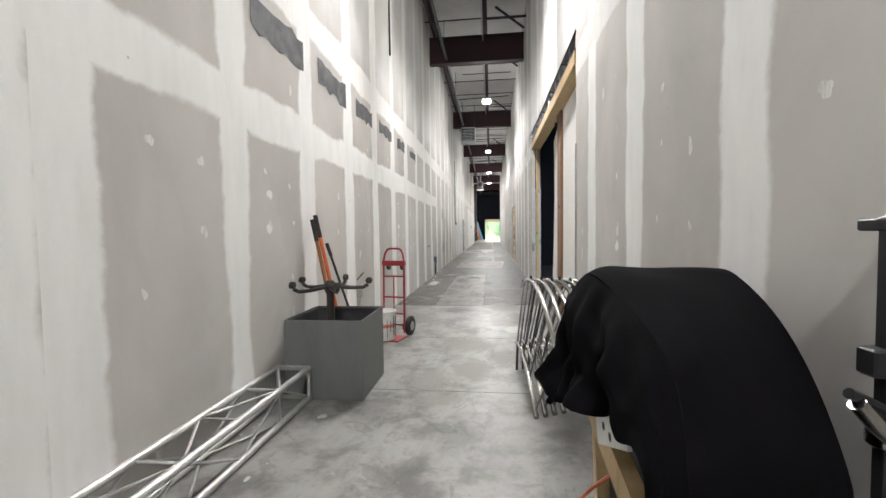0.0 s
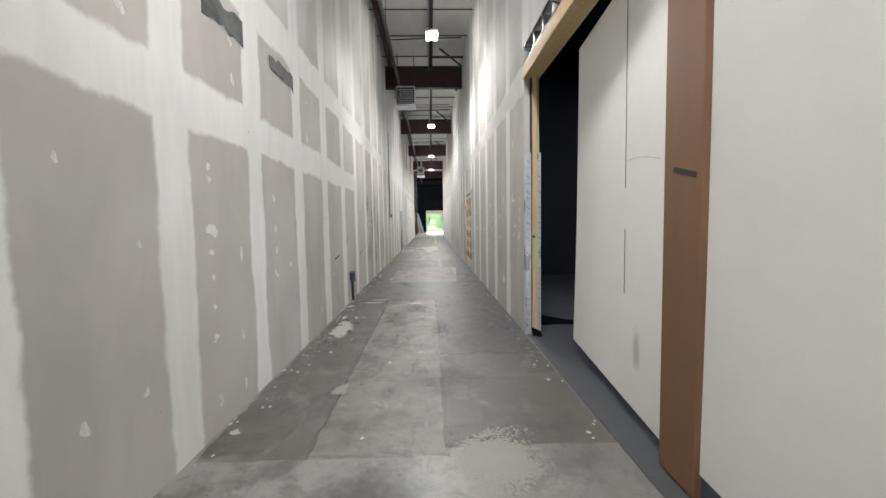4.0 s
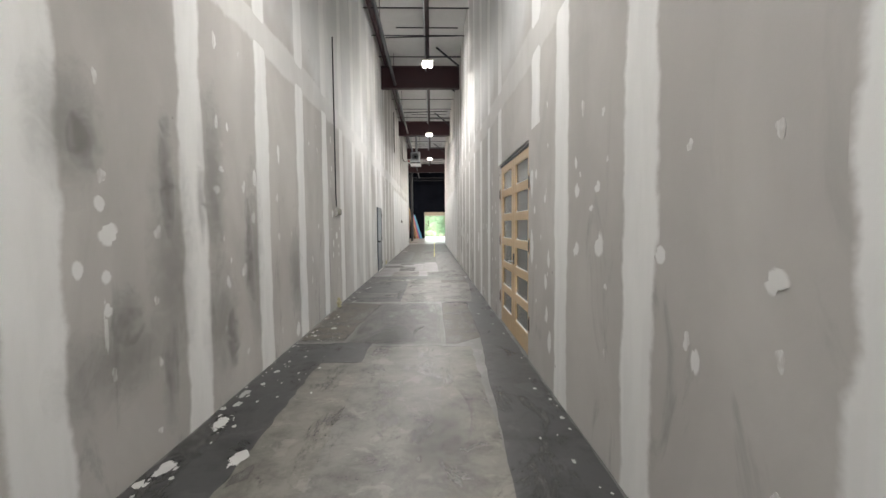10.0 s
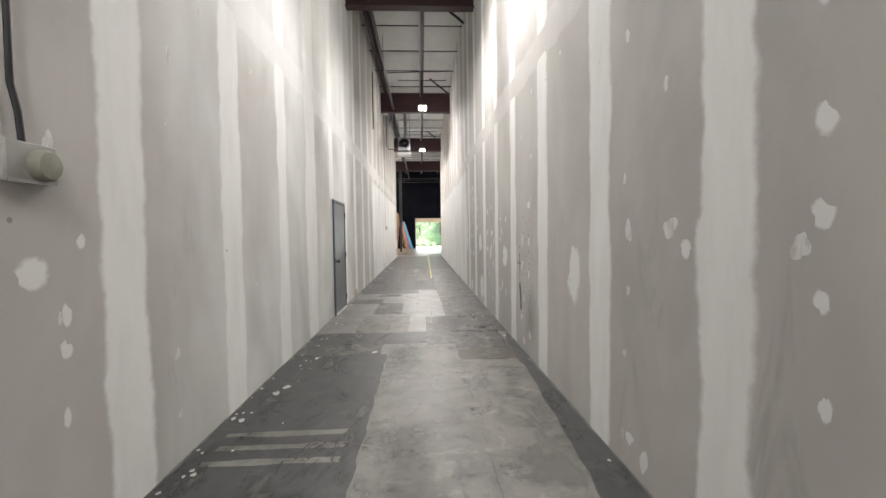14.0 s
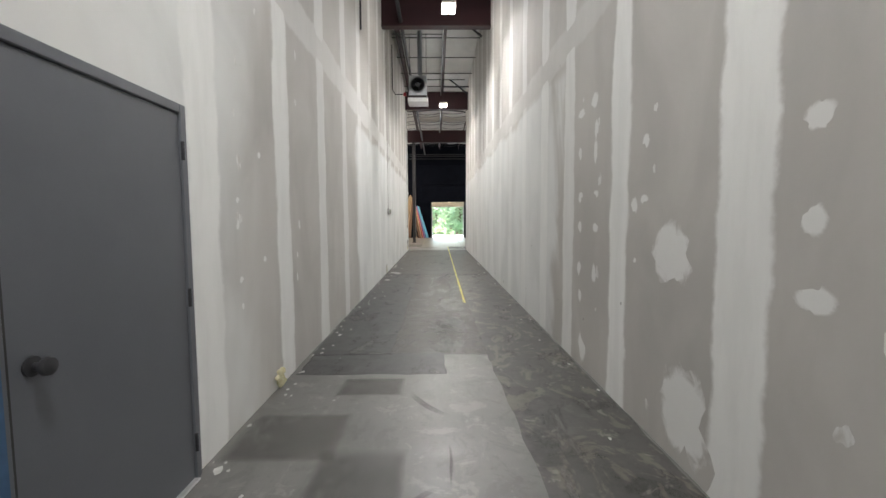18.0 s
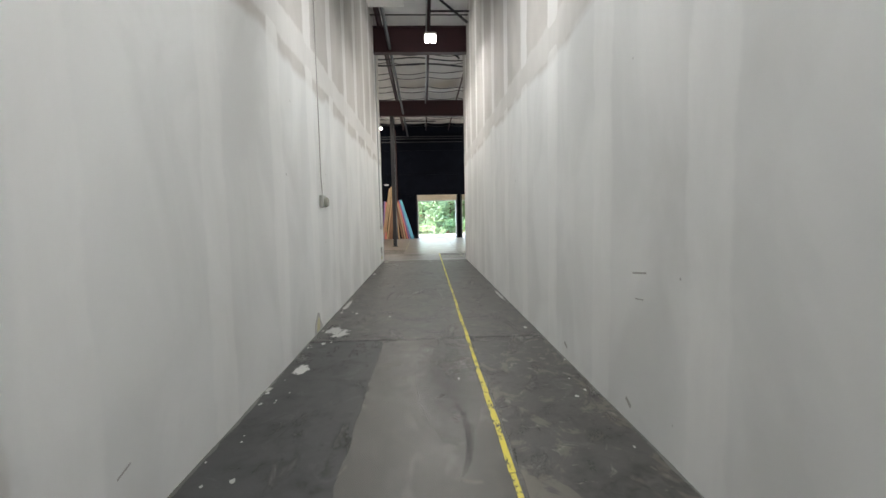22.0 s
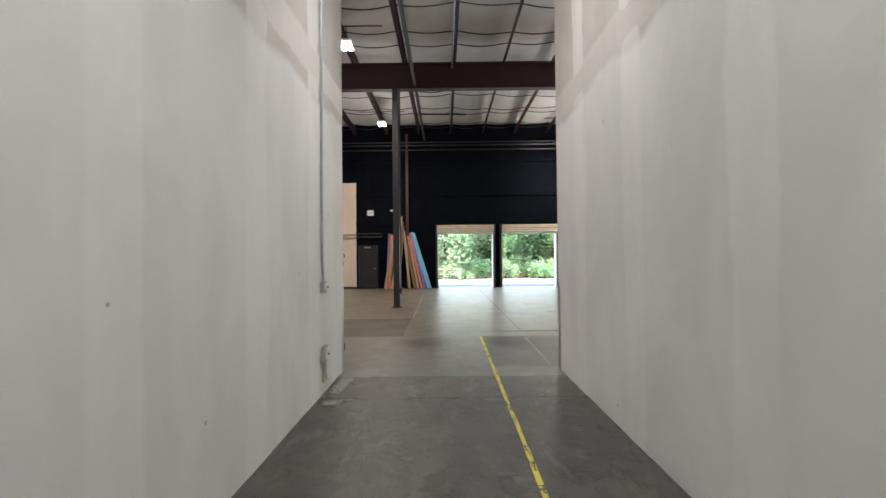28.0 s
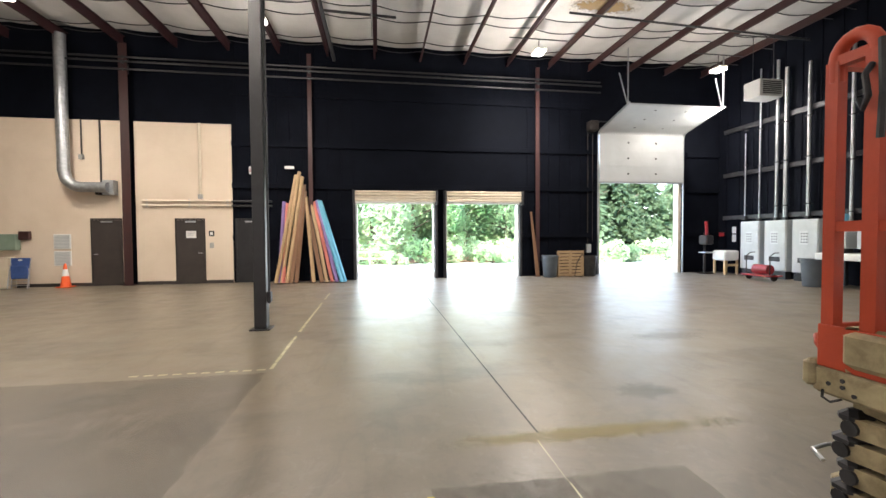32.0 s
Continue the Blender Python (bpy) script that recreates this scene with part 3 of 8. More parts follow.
# ---- mesh helpers ----
class Shape:
    """Collects verts and faces of one mesh."""

    def __init__(self):
        self.v, self.f = [], []

    def add(self, vs, fs):
        n = len(self.v)
        self.v += [tuple(p) for p in vs]
        self.f += [tuple(n + i for i in q) for q in fs]
        return self

    def box(self, a, b, c=0.0):
        """A box from corner a to corner b with edges cut back by c."""
        (x0, y0, z0), (x1, y1, z1) = [min(p) for p in zip(a, b)], [max(p) for p in zip(a, b)]
        if c <= 0:
            vs = [(x, y, z) for z in (z0, z1) for y in (y0, y1) for x in (x0, x1)]
            return self.add(vs, [(0, 2, 3, 1), (4, 5, 7, 6), (0, 1, 5, 4), (2, 6, 7, 3), (0, 4, 6, 2), (1, 3, 7, 5)])
        c = min(c, 0.45 * min(x1 - x0, y1 - y0, z1 - z0))
        rings = []
        for z, k in ((z0, c), (z0 + c, 0), (z1 - c, 0), (z1, c)):
            X0, X1, Y0, Y1 = x0 + k, x1 - k, y0 + k, y1 - k
            rings.append([(X0 + c, Y0, z), (X1 - c, Y0, z), (X1, Y0 + c, z), (X1, Y1 - c, z), (X1 - c, Y1, z), (X0 + c, Y1, z), (X0, Y1 - c, z), (X0, Y0 + c, z)])
        vs = [p for r in rings for p in r]
        fs = [tuple(range(7, -1, -1)), tuple(range(24, 32))]
        for k in range(3):
            fs += [(8 * k + i, 8 * k + (i + 1) % 8, 8 * k + 8 + (i + 1) % 8, 8 * k + 8 + i) for i in range(8)]
        return self.add(vs, fs)

    def tube(self, pts, r, n=10, caps=True):
        """A round bar along the points; r may be a list."""
        pts = [Vector(p) for p in pts]
        rs = r if isinstance(r, (list, tuple)) else [r] * len(pts)
        vs, fs = [], []
        up = None
        for i, p in enumerate(pts):
            way = (pts[min(i + 1, len(pts) - 1)] - pts[max(i - 1, 0)]).normalized()
            if up is None:
                up = way.orthogonal().normalized()
            up = (up - way * up.dot(way)).normalized()
            side = way.cross(up)
            vs += [p + rs[i] * (math.cos(2 * math.pi * k / n) * up + math.sin(2 * math.pi * k / n) * side) for k in range(n)]
        for i in range(len(pts) - 1):
            fs += [(i * n + k, i * n + (k + 1) % n, (i + 1) * n + (k + 1) % n, (i + 1) * n + k) for k in range(n)]
        if caps:
            fs += [tuple(range(n - 1, -1, -1)), tuple(range((len(pts) - 1) * n, len(pts) * n))]
        return self.add(vs, fs)

    def bar(self, a, b, w, h, up=(0, 0, 1)):
        """A square bar from a to b."""
        a, b = Vector(a), Vector(b)
        way = (b - a).normalized()
        u = Vector(up)
        if abs(way.dot(u)) > 0.98:
            u = Vector((1, 0, 0))
        s = way.cross(u).normalized()
        u = s.cross(way)
        vs = [p + i * s * w / 2 + j * u * h / 2 for p in (a, b) for i, j in ((-1, -1), (1, -1), (1, 1), (-1, 1))]
        return self.add(vs, [(3, 2, 1, 0), (4, 5, 6, 7), (0, 1, 5, 4), (1, 2, 6, 5), (2, 3, 7, 6), (3, 0, 4, 7)])

    def spin(self, profile, centre=(0, 0, 0), n=20, axis="z"):
        """A turned body: profile is a list of (radius, height)."""
        vs, fs = [], []
        for r, h in profile:
            for k in range(n):
                a = 2 * math.pi * k / n
                q = (r * math.cos(a), r * math.sin(a), h)
                q = {"z": q, "x": (q[2], q[0], q[1]), "y": (q[0], q[2], q[1])}[axis]
                vs.append(Vector(centre) + Vector(q))
        for i in range(len(profile) - 1):
            fs += [(i * n + k, i * n + (k + 1) % n, (i + 1) * n + (k + 1) % n, (i + 1) * n + k) for k in range(n)]
        fs += [tuple(range(n - 1, -1, -1)), tuple(range((len(profile) - 1) * n, len(profile) * n))]
        return self.add(vs, fs)

    def sheet(self, fn, nu, nv):
        """A grid of points fn(u, v), u and v from 0 to 1."""
        vs = [fn(i / nu, j / nv) for j in range(nv + 1) for i in range(nu + 1)]
        fs = [(j * (nu + 1) + i, j * (nu + 1) + i + 1, (j + 1) * (nu + 1) + i + 1, (j + 1) * (nu + 1) + i) for j in range(nv) for i in range(nu)]
        return self.add(vs, fs)

    def poly(self, pts, thick=(0, 0, 0)):
        """A flat outline, given depth by the vector thick."""
        n, d = len(pts), Vector(thick)
        if d.length == 0:
            return self.add(pts, [tuple(range(n))])
        vs = [Vector(p) for p in pts] + [Vector(p) + d for p in pts]
        fs = [tuple(range(n - 1, -1, -1)), tuple(range(n, 2 * n))] + [(i, (i + 1) % n, n + (i + 1) % n, n + i) for i in range(n)]
        return self.add(vs, fs)

    def mesh(self, name, mat, smooth=False):
        me = bpy.data.meshes.new(name)
        me.from_pydata(self.v, [], self.f)
        me.materials.append(mat)
        if smooth:
            me.polygons.foreach_set("use_smooth", [True] * len(me.polygons))
            me.set_sharp_from_angle(angle=radians(40))
        me.update()
        return me


def part(name, sh, mat, parent=None, label="", smooth=False):
    ob = new(name, sh.mesh(name, mat, smooth))
    ob.parent = parent
    return tagged(ob, label)


def thing(name, at, label, category, group="", turn=0, kind=""):
    ob = new(name)
    ob.empty_display_size = 0.1
    ob.matrix_world = pose(at[0], at[1], at[2], 0, 0, turn)
    return tagged(ob, label, category, group, kind)


def solid(name, sh, mat, label, category="", group="", kind="", smooth=False):
    return tagged(part(name, sh, mat, None, "", smooth), label, category, group, kind)


def piece(name, me, parent, m):
    ob = new(name, me)
    ob.parent = parent
    ob.matrix_local = m
    return ob


rng = random.Random(7)
XL, XR, END, FAR, TOP = -1.5, 1.34, 47.82, 61.8, 7.62
BEAMS = [-1.6, 6.4, 14.4, 22.4, 30.4, 38.4, 46.5, 54.55]
HL, HR = -18.0, 13.0


def ragged(x0, y0, x1, y1, z, wob=0.03, step_=0.18, slant=0.0):
    pts = []
    per = [((x0, y0), (x1, y0)), ((x1, y0), (x1 + slant, y1)), ((x1 + slant, y1), (x0 + slant, y1)), ((x0 + slant, y1), (x0, y0))]
    for a, b in per:
        n = max(2, int(math.dist(a, b) / step_))
        for i in range(n):
            t = i / n
            pts.append((a[0] + (b[0] - a[0]) * t + rng.uniform(-wob, wob), a[1] + (b[1] - a[1]) * t + rng.uniform(-wob, wob), z))
    return pts


# ---- setting: floor, ground, walls, ceiling ----
solid("floor", Shape().box((HL, -4, -0.12), (HR, FAR + 0.3, 0)), floor_mat, "worn grey concrete slab with stains, dust and scuffs", kind="structure")
solid("ground", Shape().add([(-400, FAR + 0.3, -0.06), (400, FAR + 0.3, -0.06), (400, 900, -0.06), (-400, 900, -0.06)], [(0, 1, 2, 3)]), asphalt, "pale sunlit yard outside the dock doors", kind="structure")
wl = solid("wall_left", Shape().box((XL - 0.2, -4, 0), (XL - 0.013, END, TOP)), wall_mat, "tall unpainted drywall with taped joints", kind="structure")
wr = solid("wall_right", Shape().box((XR + 0.013, -4, 0), (XR + 0.2, 6.85, TOP)).box((XR + 0.013, 6.85, 3.78), (XR + 0.2, 12.2, TOP)).box((XR + 0.013, 12.2, 0), (XR + 0.2, 19.6, TOP)).box((XR + 0.013, 19.6, 2.42), (XR + 0.2, 21.56, TOP)).box((XR + 0.013, 21.56, 0), (XR + 0.2, END, TOP)), wall_mat, "tall drywall with taped joints and one wide opening", kind="structure")
solid("wall_behind", Shape().box((XL - 0.2, -4.2, 0), (XR + 0.2, -4, TOP)), wall_mat, "plain drywall that closes the corridor", kind="structure")
solid("ceiling", Shape().sheet(lambda u, v: (HL + (HR - HL) * u, -4.2 + (FAR + 4.2) * v, 7.74 - 0.07 * abs(math.sin(math.pi * (HL + (HR - HL) * u - 0.2) / 1.5)) ** 0.7 - 0.03 * abs(math.sin(math.pi * v * 44)) ** 3), 124, 132).box((HL, -4.2, 7.85), (HR, FAR + 0.2, 7.9)), insul_white, "white faced roof insulation sagging between purlins", kind="structure", smooth=True)

# drywall boards and taped joints of both walls


def spaced(*knots):
    """Joint places between known ones: (number, place) pairs, evenly spaced in between."""
    out = []
    for (n0, y0), (n1, y1) in zip(knots, knots[1:]):
        out += [y0 + (y1 - y0) * i / (n1 - n0) for i in range(n1 - n0)]
    return out + [knots[-1][1]]


seam_l = spaced((-5, -3.0), (0, 3.26), (1, 4.47), (2, 5.66), (6, 10.55), (8, 13.06), (9, 14.34), (10, 15.62), (13, 19.52), (15, 22.1), (18, 25.97), (23, 32.5), (24, 33.8), (34, 46.6))
seam_r = spaced((-5, -2.9), (0, 3.5), (1, 4.8), (2, 6.06), (7, 12.1), (8, 13.33), (11, 17.17), (12, 18.45), (13, 19.3), (14, 21.5), (16, 23.93), (17, 25.3), (18, 26.67), (19, 27.93), (21, 30.6), (22, 31.86), (23, 32.9), (34, 46.9))
board_me = {}


def board(x, y0, y1, z0, z1, parent, face):
    key = (round(y1 - y0, 2), round(z1 - z0, 2), face)
    if key not in board_me:
        board_me[key] = Shape().box((0, 0.001, 0.001), (-0.012 * face, y1 - y0 - 0.002, z1 - z0 - 0.002), 0.002).mesh("drywall_board", wall_mat)
    piece("drywall_board", board_me[key], parent, pose(x, y0, z0))


strip_me = {}


def strip(x, y, w, z0, z1, parent, face):
    key = (round(w, 2), round(z1 - z0, 2), face)
    if key not in strip_me:
        outline = [(-0.001, -w / 2), (0.0015, -w / 4), (0.0015, w / 4), (-0.001, w / 2)]
        sh = Shape().poly([(a * face, b, 0) for a, b in outline], (0, 0, z1 - z0))
        strip_me[key] = sh.mesh("joint_band", band_mat)
    piece("joint_band", strip_me[key], parent, pose(x, y, z0))


HOLES = {1: [(28.6, 29.68, 2.1)], -1: [(6.85, 12.2, 3.78), (19.6, 21.56, 2.42)]}
for seams, x, face, wall in ((seam_l, XL, 1, wl), (seam_r, XR, -1, wr)):
    for y, y1 in zip(seams, seams[1:] + [END]):
        if y1 - y < 0.1:
            continue
        tiers = ((0, 2.38), (2.38, 3.5), (3.5, 5.6), (5.6, TOP)) if y < 11 and face > 0 else ((0, 3.4), (3.4, 5.6), (5.6, TOP))
        for z0, z1 in tiers:
            bits = [(y, y1, z0, z1)]
            for h0, h1, hz in HOLES[face]:
                cut = []
                for a, b, c, d in bits:
                    if b <= h0 or a >= h1 or c >= hz:
                        cut.append((a, b, c, d))
                        continue
                    if a < h0:
                        cut.append((a, h0, c, d))
                    if b > h1:
                        cut.append((h1, b, c, d))
                    if d > hz:
                        cut.append((max(a, h0), min(b, h1), hz, d))
                bits = cut
            for a, b, c, d in bits:
                if b - a > 0.03 and d - c > 0.03:
                    board(x, a, b, c, d, wall, face)
        low = max([hz for h0, h1, hz in HOLES[face] if h0 - 0.05 < y < h1 + 0.05], default=0.0)
        if face < 0 and abs(y - 19.3) < 0.05:
            low = 2.5
        strip(x + 0.0005 * face, y, 0.46, low, TOP, wall, face)
    spans = [(-3.0, END)] if face > 0 else [(-3.0, 6.85), (12.2, END)]
    for a, b in spans:
        n = max(1, round((b - a) / 8))
        for i in range(n):
            for z, h, lo, hi in (((2.35, 0.5, -9, 15.55), (3.52, 0.52, -9, 99)) if face > 0 else ((3.38, 0.5, -9, 99),)):
                s0, s1 = a + (b - a) * i / n, min(a + (b - a) * (i + 1) / n, hi)
                if s1 - s0 > 0.3:
                    part("joint_band", Shape().poly([(x + a * face, s0, z + b * h) for a, b in ((-0.001, -0.5), (0.0026, -0.2), (0.0026, 0.2), (-0.001, 0.5))], (0, s1 - s0, 0)), level_mat, wall)


def blob(cx, y, z, ry, rz, x, face, n=14):
    """An uneven smear outline on a wall."""
    pts = []
    p1, p2, p3 = [rng.uniform(0, 6.28) for _ in range(3)]
    for i in range(n):
        a = 2 * math.pi * i / n
        k = 1 + 0.22 * math.sin(2 * a + p1) + 0.14 * math.sin(3 * a + p2) + 0.1 * math.sin(5 * a + p3) + rng.uniform(-0.05, 0.05)
        pts.append((x, y + ry * k * math.cos(a), z + rz * k * math.sin(a)))
    return pts if face > 0 else pts[::-1]


# dabs of compound over the screws, in columns between the joints
for seams, x, face, wall in ((seam_l, XL, 1, wl), (seam_r, XR, -1, wr)):
    sh = Shape()
    for y in seams:
        for dy in (0.42, 0.84):
            for z in [0.25 + 0.4 * k for k in range(8)]:
                yy = y + dy + rng.uniform(-0.04, 0.04)
                if yy > END - 0.1 or yy > 32 or rng.random() < (0.58 if yy < 24 else 0.75) or (face < 0 and (6.6 < yy < 12.4 or 19.4 < yy < 21.7)) or (face > 0 and 28.4 < yy < 29.9):
                    continue
                big = 1.6 if rng.random() < 0.08 else 1
                size = rng.uniform(0.013, 0.032) * big
                sh.poly(blob(0, yy, z + rng.uniform(-0.07, 0.07), size, size * rng.uniform(1.0, 1.8), x - 0.0005 * face, face, 22), (0.0016 * face, 0, 0))
    part("compound_dabs", sh, dab_mat, wall)["kind"] = "stuff"

# larger hand-smeared patches: place, height, half width, half height
def patches(wall, x, face, spots):
    for k, (y, z, ry, rz) in enumerate(spots):
        if min(abs(y - s) for s in (seam_l if face > 0 else seam_r) if abs(s - 19.3) > 0.05) < 0.14:
            continue
        n, p1, p2, p3 = 44, rng.uniform(0, 6.28), rng.uniform(0, 6.28), rng.uniform(0, 6.28)
        ry, rz = 1.18 * ry, 1.16 * rz
        square = 0.16 if ry > 0.13 else 0.0
        lean = rng.uniform(-0.55, 0.55)
        pts = []
        for i in range(n):
            a = 2 * math.pi * i / n
            k = 1 - square * math.cos(4 * a) + (0.13 - 0.6 * square) * math.sin(2 * a + p1) + 0.16 * math.sin(3 * a + p2) + 0.1 * math.sin(5 * a + p3) + 0.06 * math.sin(9 * a + p1) + 0.03 * math.sin(14 * a + p2) + rng.uniform(-0.03, 0.03)
            pts.append((x - 0.0004 * face, y + 0.85 * ry * k * math.cos(a) + lean * ry * math.sin(a), z + 0.9 * rz * k * math.sin(a)))
        part("compound_patch", Shape().poly([(q[0] + (0.0021 + 0.0004 * (k % 4)) * face, q[1], q[2]) for q in (pts if face > 0 else pts[::-1])]), wall_patch, wall)


patches(wr, XR, -1, [(31.47, 2.5, 0.1, 0.045), (31.13, 2.54, 0.08, 0.08), (31.09, 2.28, 0.05, 0.09), (31.1, 2.09, 0.045, 0.12), (31.5, 2.12, 0.05, 0.06), (31.48, 1.69, 0.07, 0.055), (31.06, 1.7, 0.055, 0.037), (31.48, 1.4, 0.06, 0.055), (31.07, 1.39, 0.085, 0.044), (31.48, 0.99, 0.065, 0.066), (31.09, 0.97, 0.065, 0.08), (31.45, 0.71, 0.045, 0.075), (31.37, 0.2, 0.1, 0.156), (30.19, 2.01, 0.056, 0.048), (30.33, 1.57, 0.052, 0.075), (30.2, 1.61, 0.058, 0.037), (30.31, 1.17, 0.024, 0.024), (29.85, 1.25, 0.22, 0.2)])
patches(wr, XR, -1, [(27.59, 1.68, 0.05, 0.032), (27.17, 1.66, 0.051, 0.046), (27.61, 1.36, 0.06, 0.025), (27.6, 0.57, 0.05, 0.039), (27.18, 0.58, 0.029, 0.051), (28.41, 1.46, 0.09, 0.06), (28.45, 1.2, 0.05, 0.067), (28.9, 1.86, 0.06, 0.064), (29.69, 0.32, 0.25, 0.3), (28.86, 1.16, 0.09, 0.06), (28.46, 1.92, 0.05, 0.055)])
patches(wr, XR, -1, [(17.7, 1.74, 0.051, 0.036), (18.1, 1.95, 0.03, 0.046), (17.8, 1.61, 0.037, 0.022), (17.66, 1.36, 0.075, 0.09), (18.08, 1.32, 0.06, 0.065), (18.8, 1.18, 0.05, 0.09), (18.75, 0.43, 0.06, 0.12), (18.86, 0.67, 0.04, 0.088), (19.26, 2.01, 0.041, 0.061), (19.45, 1.96, 0.072, 0.175), (19.32, 1.65, 0.038, 0.044), (19.44, 1.26, 0.079, 0.198), (19.07, 1.38, 0.017, 0.035)])
patches(wr, XR, -1, [(12.5, 1.83, 0.035, 0.023), (12.89, 1.82, 0.08, 0.03), (12.48, 1.67, 0.03, 0.022), (12.5, 1.54, 0.028, 0.035), (12.82, 1.44, 0.08, 0.03), (12.53, 1.29, 0.06, 0.075), (12.89, 1.31, 0.03, 0.034), (13.77, 0.52, 0.09, 0.09), (14.17, 1.6, 0.03, 0.033), (14.12, 1.23, 0.04, 0.057), (6.5, 1.12, 0.02, 0.1), (5.6, 0.98, 0.05, 0.04), (5.5, 1.05, 0.03, 0.03), (5.2, 1.25, 0.05, 0.05), (15.3, 1.85, 0.05, 0.04), (22.3, 1.8, 0.04, 0.07)])
patches(wl, XL, 1, [(16.7, 1.41, 0.05, 0.1), (17.33, 1.64, 0.045, 0.05), (17.38, 1.47, 0.075, 0.065), (17.17, 1.3, 0.04, 0.06), (17.35, 1.23, 0.05, 0.045), (17.35, 1.05, 0.035, 0.04), (17.33, 0.96, 0.02, 0.14), (16.1, 1.84, 0.04, 0.03), (9.74, 1.49, 0.079, 0.056), (9.72, 1.33, 0.043, 0.02), (9.73, 1.15, 0.027, 0.024), (9.73, 0.93, 0.03, 0.027), (9.73, 0.71, 0.033, 0.029), (10.19, 1.29, 0.03, 0.06), (9.73, 1.95, 0.029, 0.029), (10.98, 1.78, 0.025, 0.024), (10.99, 1.26, 0.025, 0.045), (10.99, 1.0, 0.025, 0.03), (4.92, 1.72, 0.045, 0.045), (4.9, 1.44, 0.05, 0.04)])
patches(wl, XL, 1, [(30.3, 1.62, 0.03, 0.021), (30.29, 1.44, 0.027, 0.035), (30.31, 1.05, 0.03, 0.029), (30.68, 1.99, 0.03, 0.03), (30.73, 1.16, 0.03, 0.031), (30.32, 0.86, 0.022, 0.031), (31.52, 1.13, 0.02, 0.036), (31.5, 0.91, 0.02, 0.04), (23.1, 1.45, 0.03, 0.05), (22.6, 1.2, 0.05, 0.07), (22.0, 0.7, 0.05, 0.1)])

patches(wr, XR, -1, [(15.01, 1.59, 0.045, 0.04), (15.41, 1.5, 0.055, 0.03), (15.03, 1.34, 0.05, 0.05), (15.46, 1.1, 0.04, 0.055), (15.42, 0.96, 0.02, 0.025), (16.3, 1.32, 0.05, 0.04), (16.95, 1.35, 0.05, 0.045), (16.68, 0.94, 0.03, 0.065), (18.07, 1.74, 0.055, 0.055), (18.9, 0.97, 0.045, 0.09), (18.93, 1.74, 0.035, 0.045), (22.3, 2.21, 0.045, 0.055), (22.3, 1.51, 0.04, 0.055), (22.3, 1.23, 0.03, 0.045), (22.28, 0.9, 0.025, 0.04), (21.9, 1.71, 0.05, 0.05), (21.94, 0.93, 0.035, 0.045), (24.4, 1.11, 0.15, 0.25), (22.97, 1.38, 0.045, 0.045), (23.5, 0.2, 0.05, 0.045), (23.33, 0.15, 0.045, 0.085), (28.89, 1.46, 0.06, 0.065), (31.9, 0.92, 0.08, 0.16)])
patches(wl, XL, 1, [(16.04, 0.1, 0.09, 0.05), (18.56, 1.82, 0.07, 0.04), (18.64, 1.99, 0.05, 0.025), (18.7, 1.02, 0.04, 0.06), (18.76, 1.21, 0.015, 0.03), (19.3, 2.0, 0.05, 0.1), (19.98, 2.36, 0.05, 0.13), (19.25, 1.59, 0.05, 0.07), (20.52, 0.14, 0.09, 0.1), (18.59, 2.37, 0.03, 0.065), (18.77, 2.37, 0.025, 0.04), (22.85, 1.33, 0.08, 0.08), (23.0, 1.12, 0.03, 0.055), (22.99, 0.97, 0.03, 0.05), (22.98, 0.67, 0.025, 0.05), (22.56, 0.98, 0.04, 0.06), (22.57, 1.73, 0.08, 0.07), (22.57, 2.52, 0.04, 0.045)])

# torn dark strips under the upper joint near the start of the left wall
for y0, y1, z0, z1 in ((3.45, 4.3, 2.95, 3.22), (4.72, 5.62, 2.98, 3.26), (5.97, 6.82, 2.98, 3.24), (7.22, 7.98, 3.0, 3.2), (8.42, 9.25, 3.04, 3.24), (9.75, 10.4, 3.06, 3.24), (11.0, 11.7, 3.08, 3.24)):
    low = [(XL + 0.004, y0 + (y1 - y0) * i / 8, z0 + rng.uniform(-0.04, 0.05)) for i in range(9)]
    upp = [(XL + 0.004, y1 - (y1 - y0) * i / 8, z1 + rng.uniform(-0.03, 0.03)) for i in range(9)]
    part("torn_paper", Shape().poly(low + upp, (0.003, 0, 0)), torn_mat, wl)
part("nick", Shape().box((XL + 0.001, 14.55, 1.68), (XL + 0.004, 14.572, 1.74)), torn_mat, wl)
part("nick", Shape().box((XL + 0.001, 14.56, 1.16), (XL + 0.004, 14.582, 1.28)), torn_mat, wl)
part("cut_slot", Shape().bar((XL + 0.004, 15.93, 0.83), (XL + 0.004, 16.17, 0.9), 0.006, 0.018), ink, wl)
part("cut_slot", Shape().bar((XL + 0.004, 13.55, 0.93), (XL + 0.004, 13.85, 0.97), 0.006, 0.025), ink, wl)
part("cut_slot", Shape().bar((XL + 0.004, 7.1, 0.75), (XL + 0.004, 7.4, 0.82), 0.006, 0.02), ink, wl)

# worn floor coats
def ragged_outline(corners, z, wob=0.012, step_=0.18):
    pts = []
    for a, b in zip(corners, corners[1:] + corners[:1]):
        n = max(2, int(math.dist(a, b) / step_))
        pts += [(a[0] + (b[0] - a[0]) * i / n + rng.uniform(-wob, wob), a[1] + (b[1] - a[1]) * i / n + rng.uniform(-wob, wob), z) for i in range(n)]
    return pts


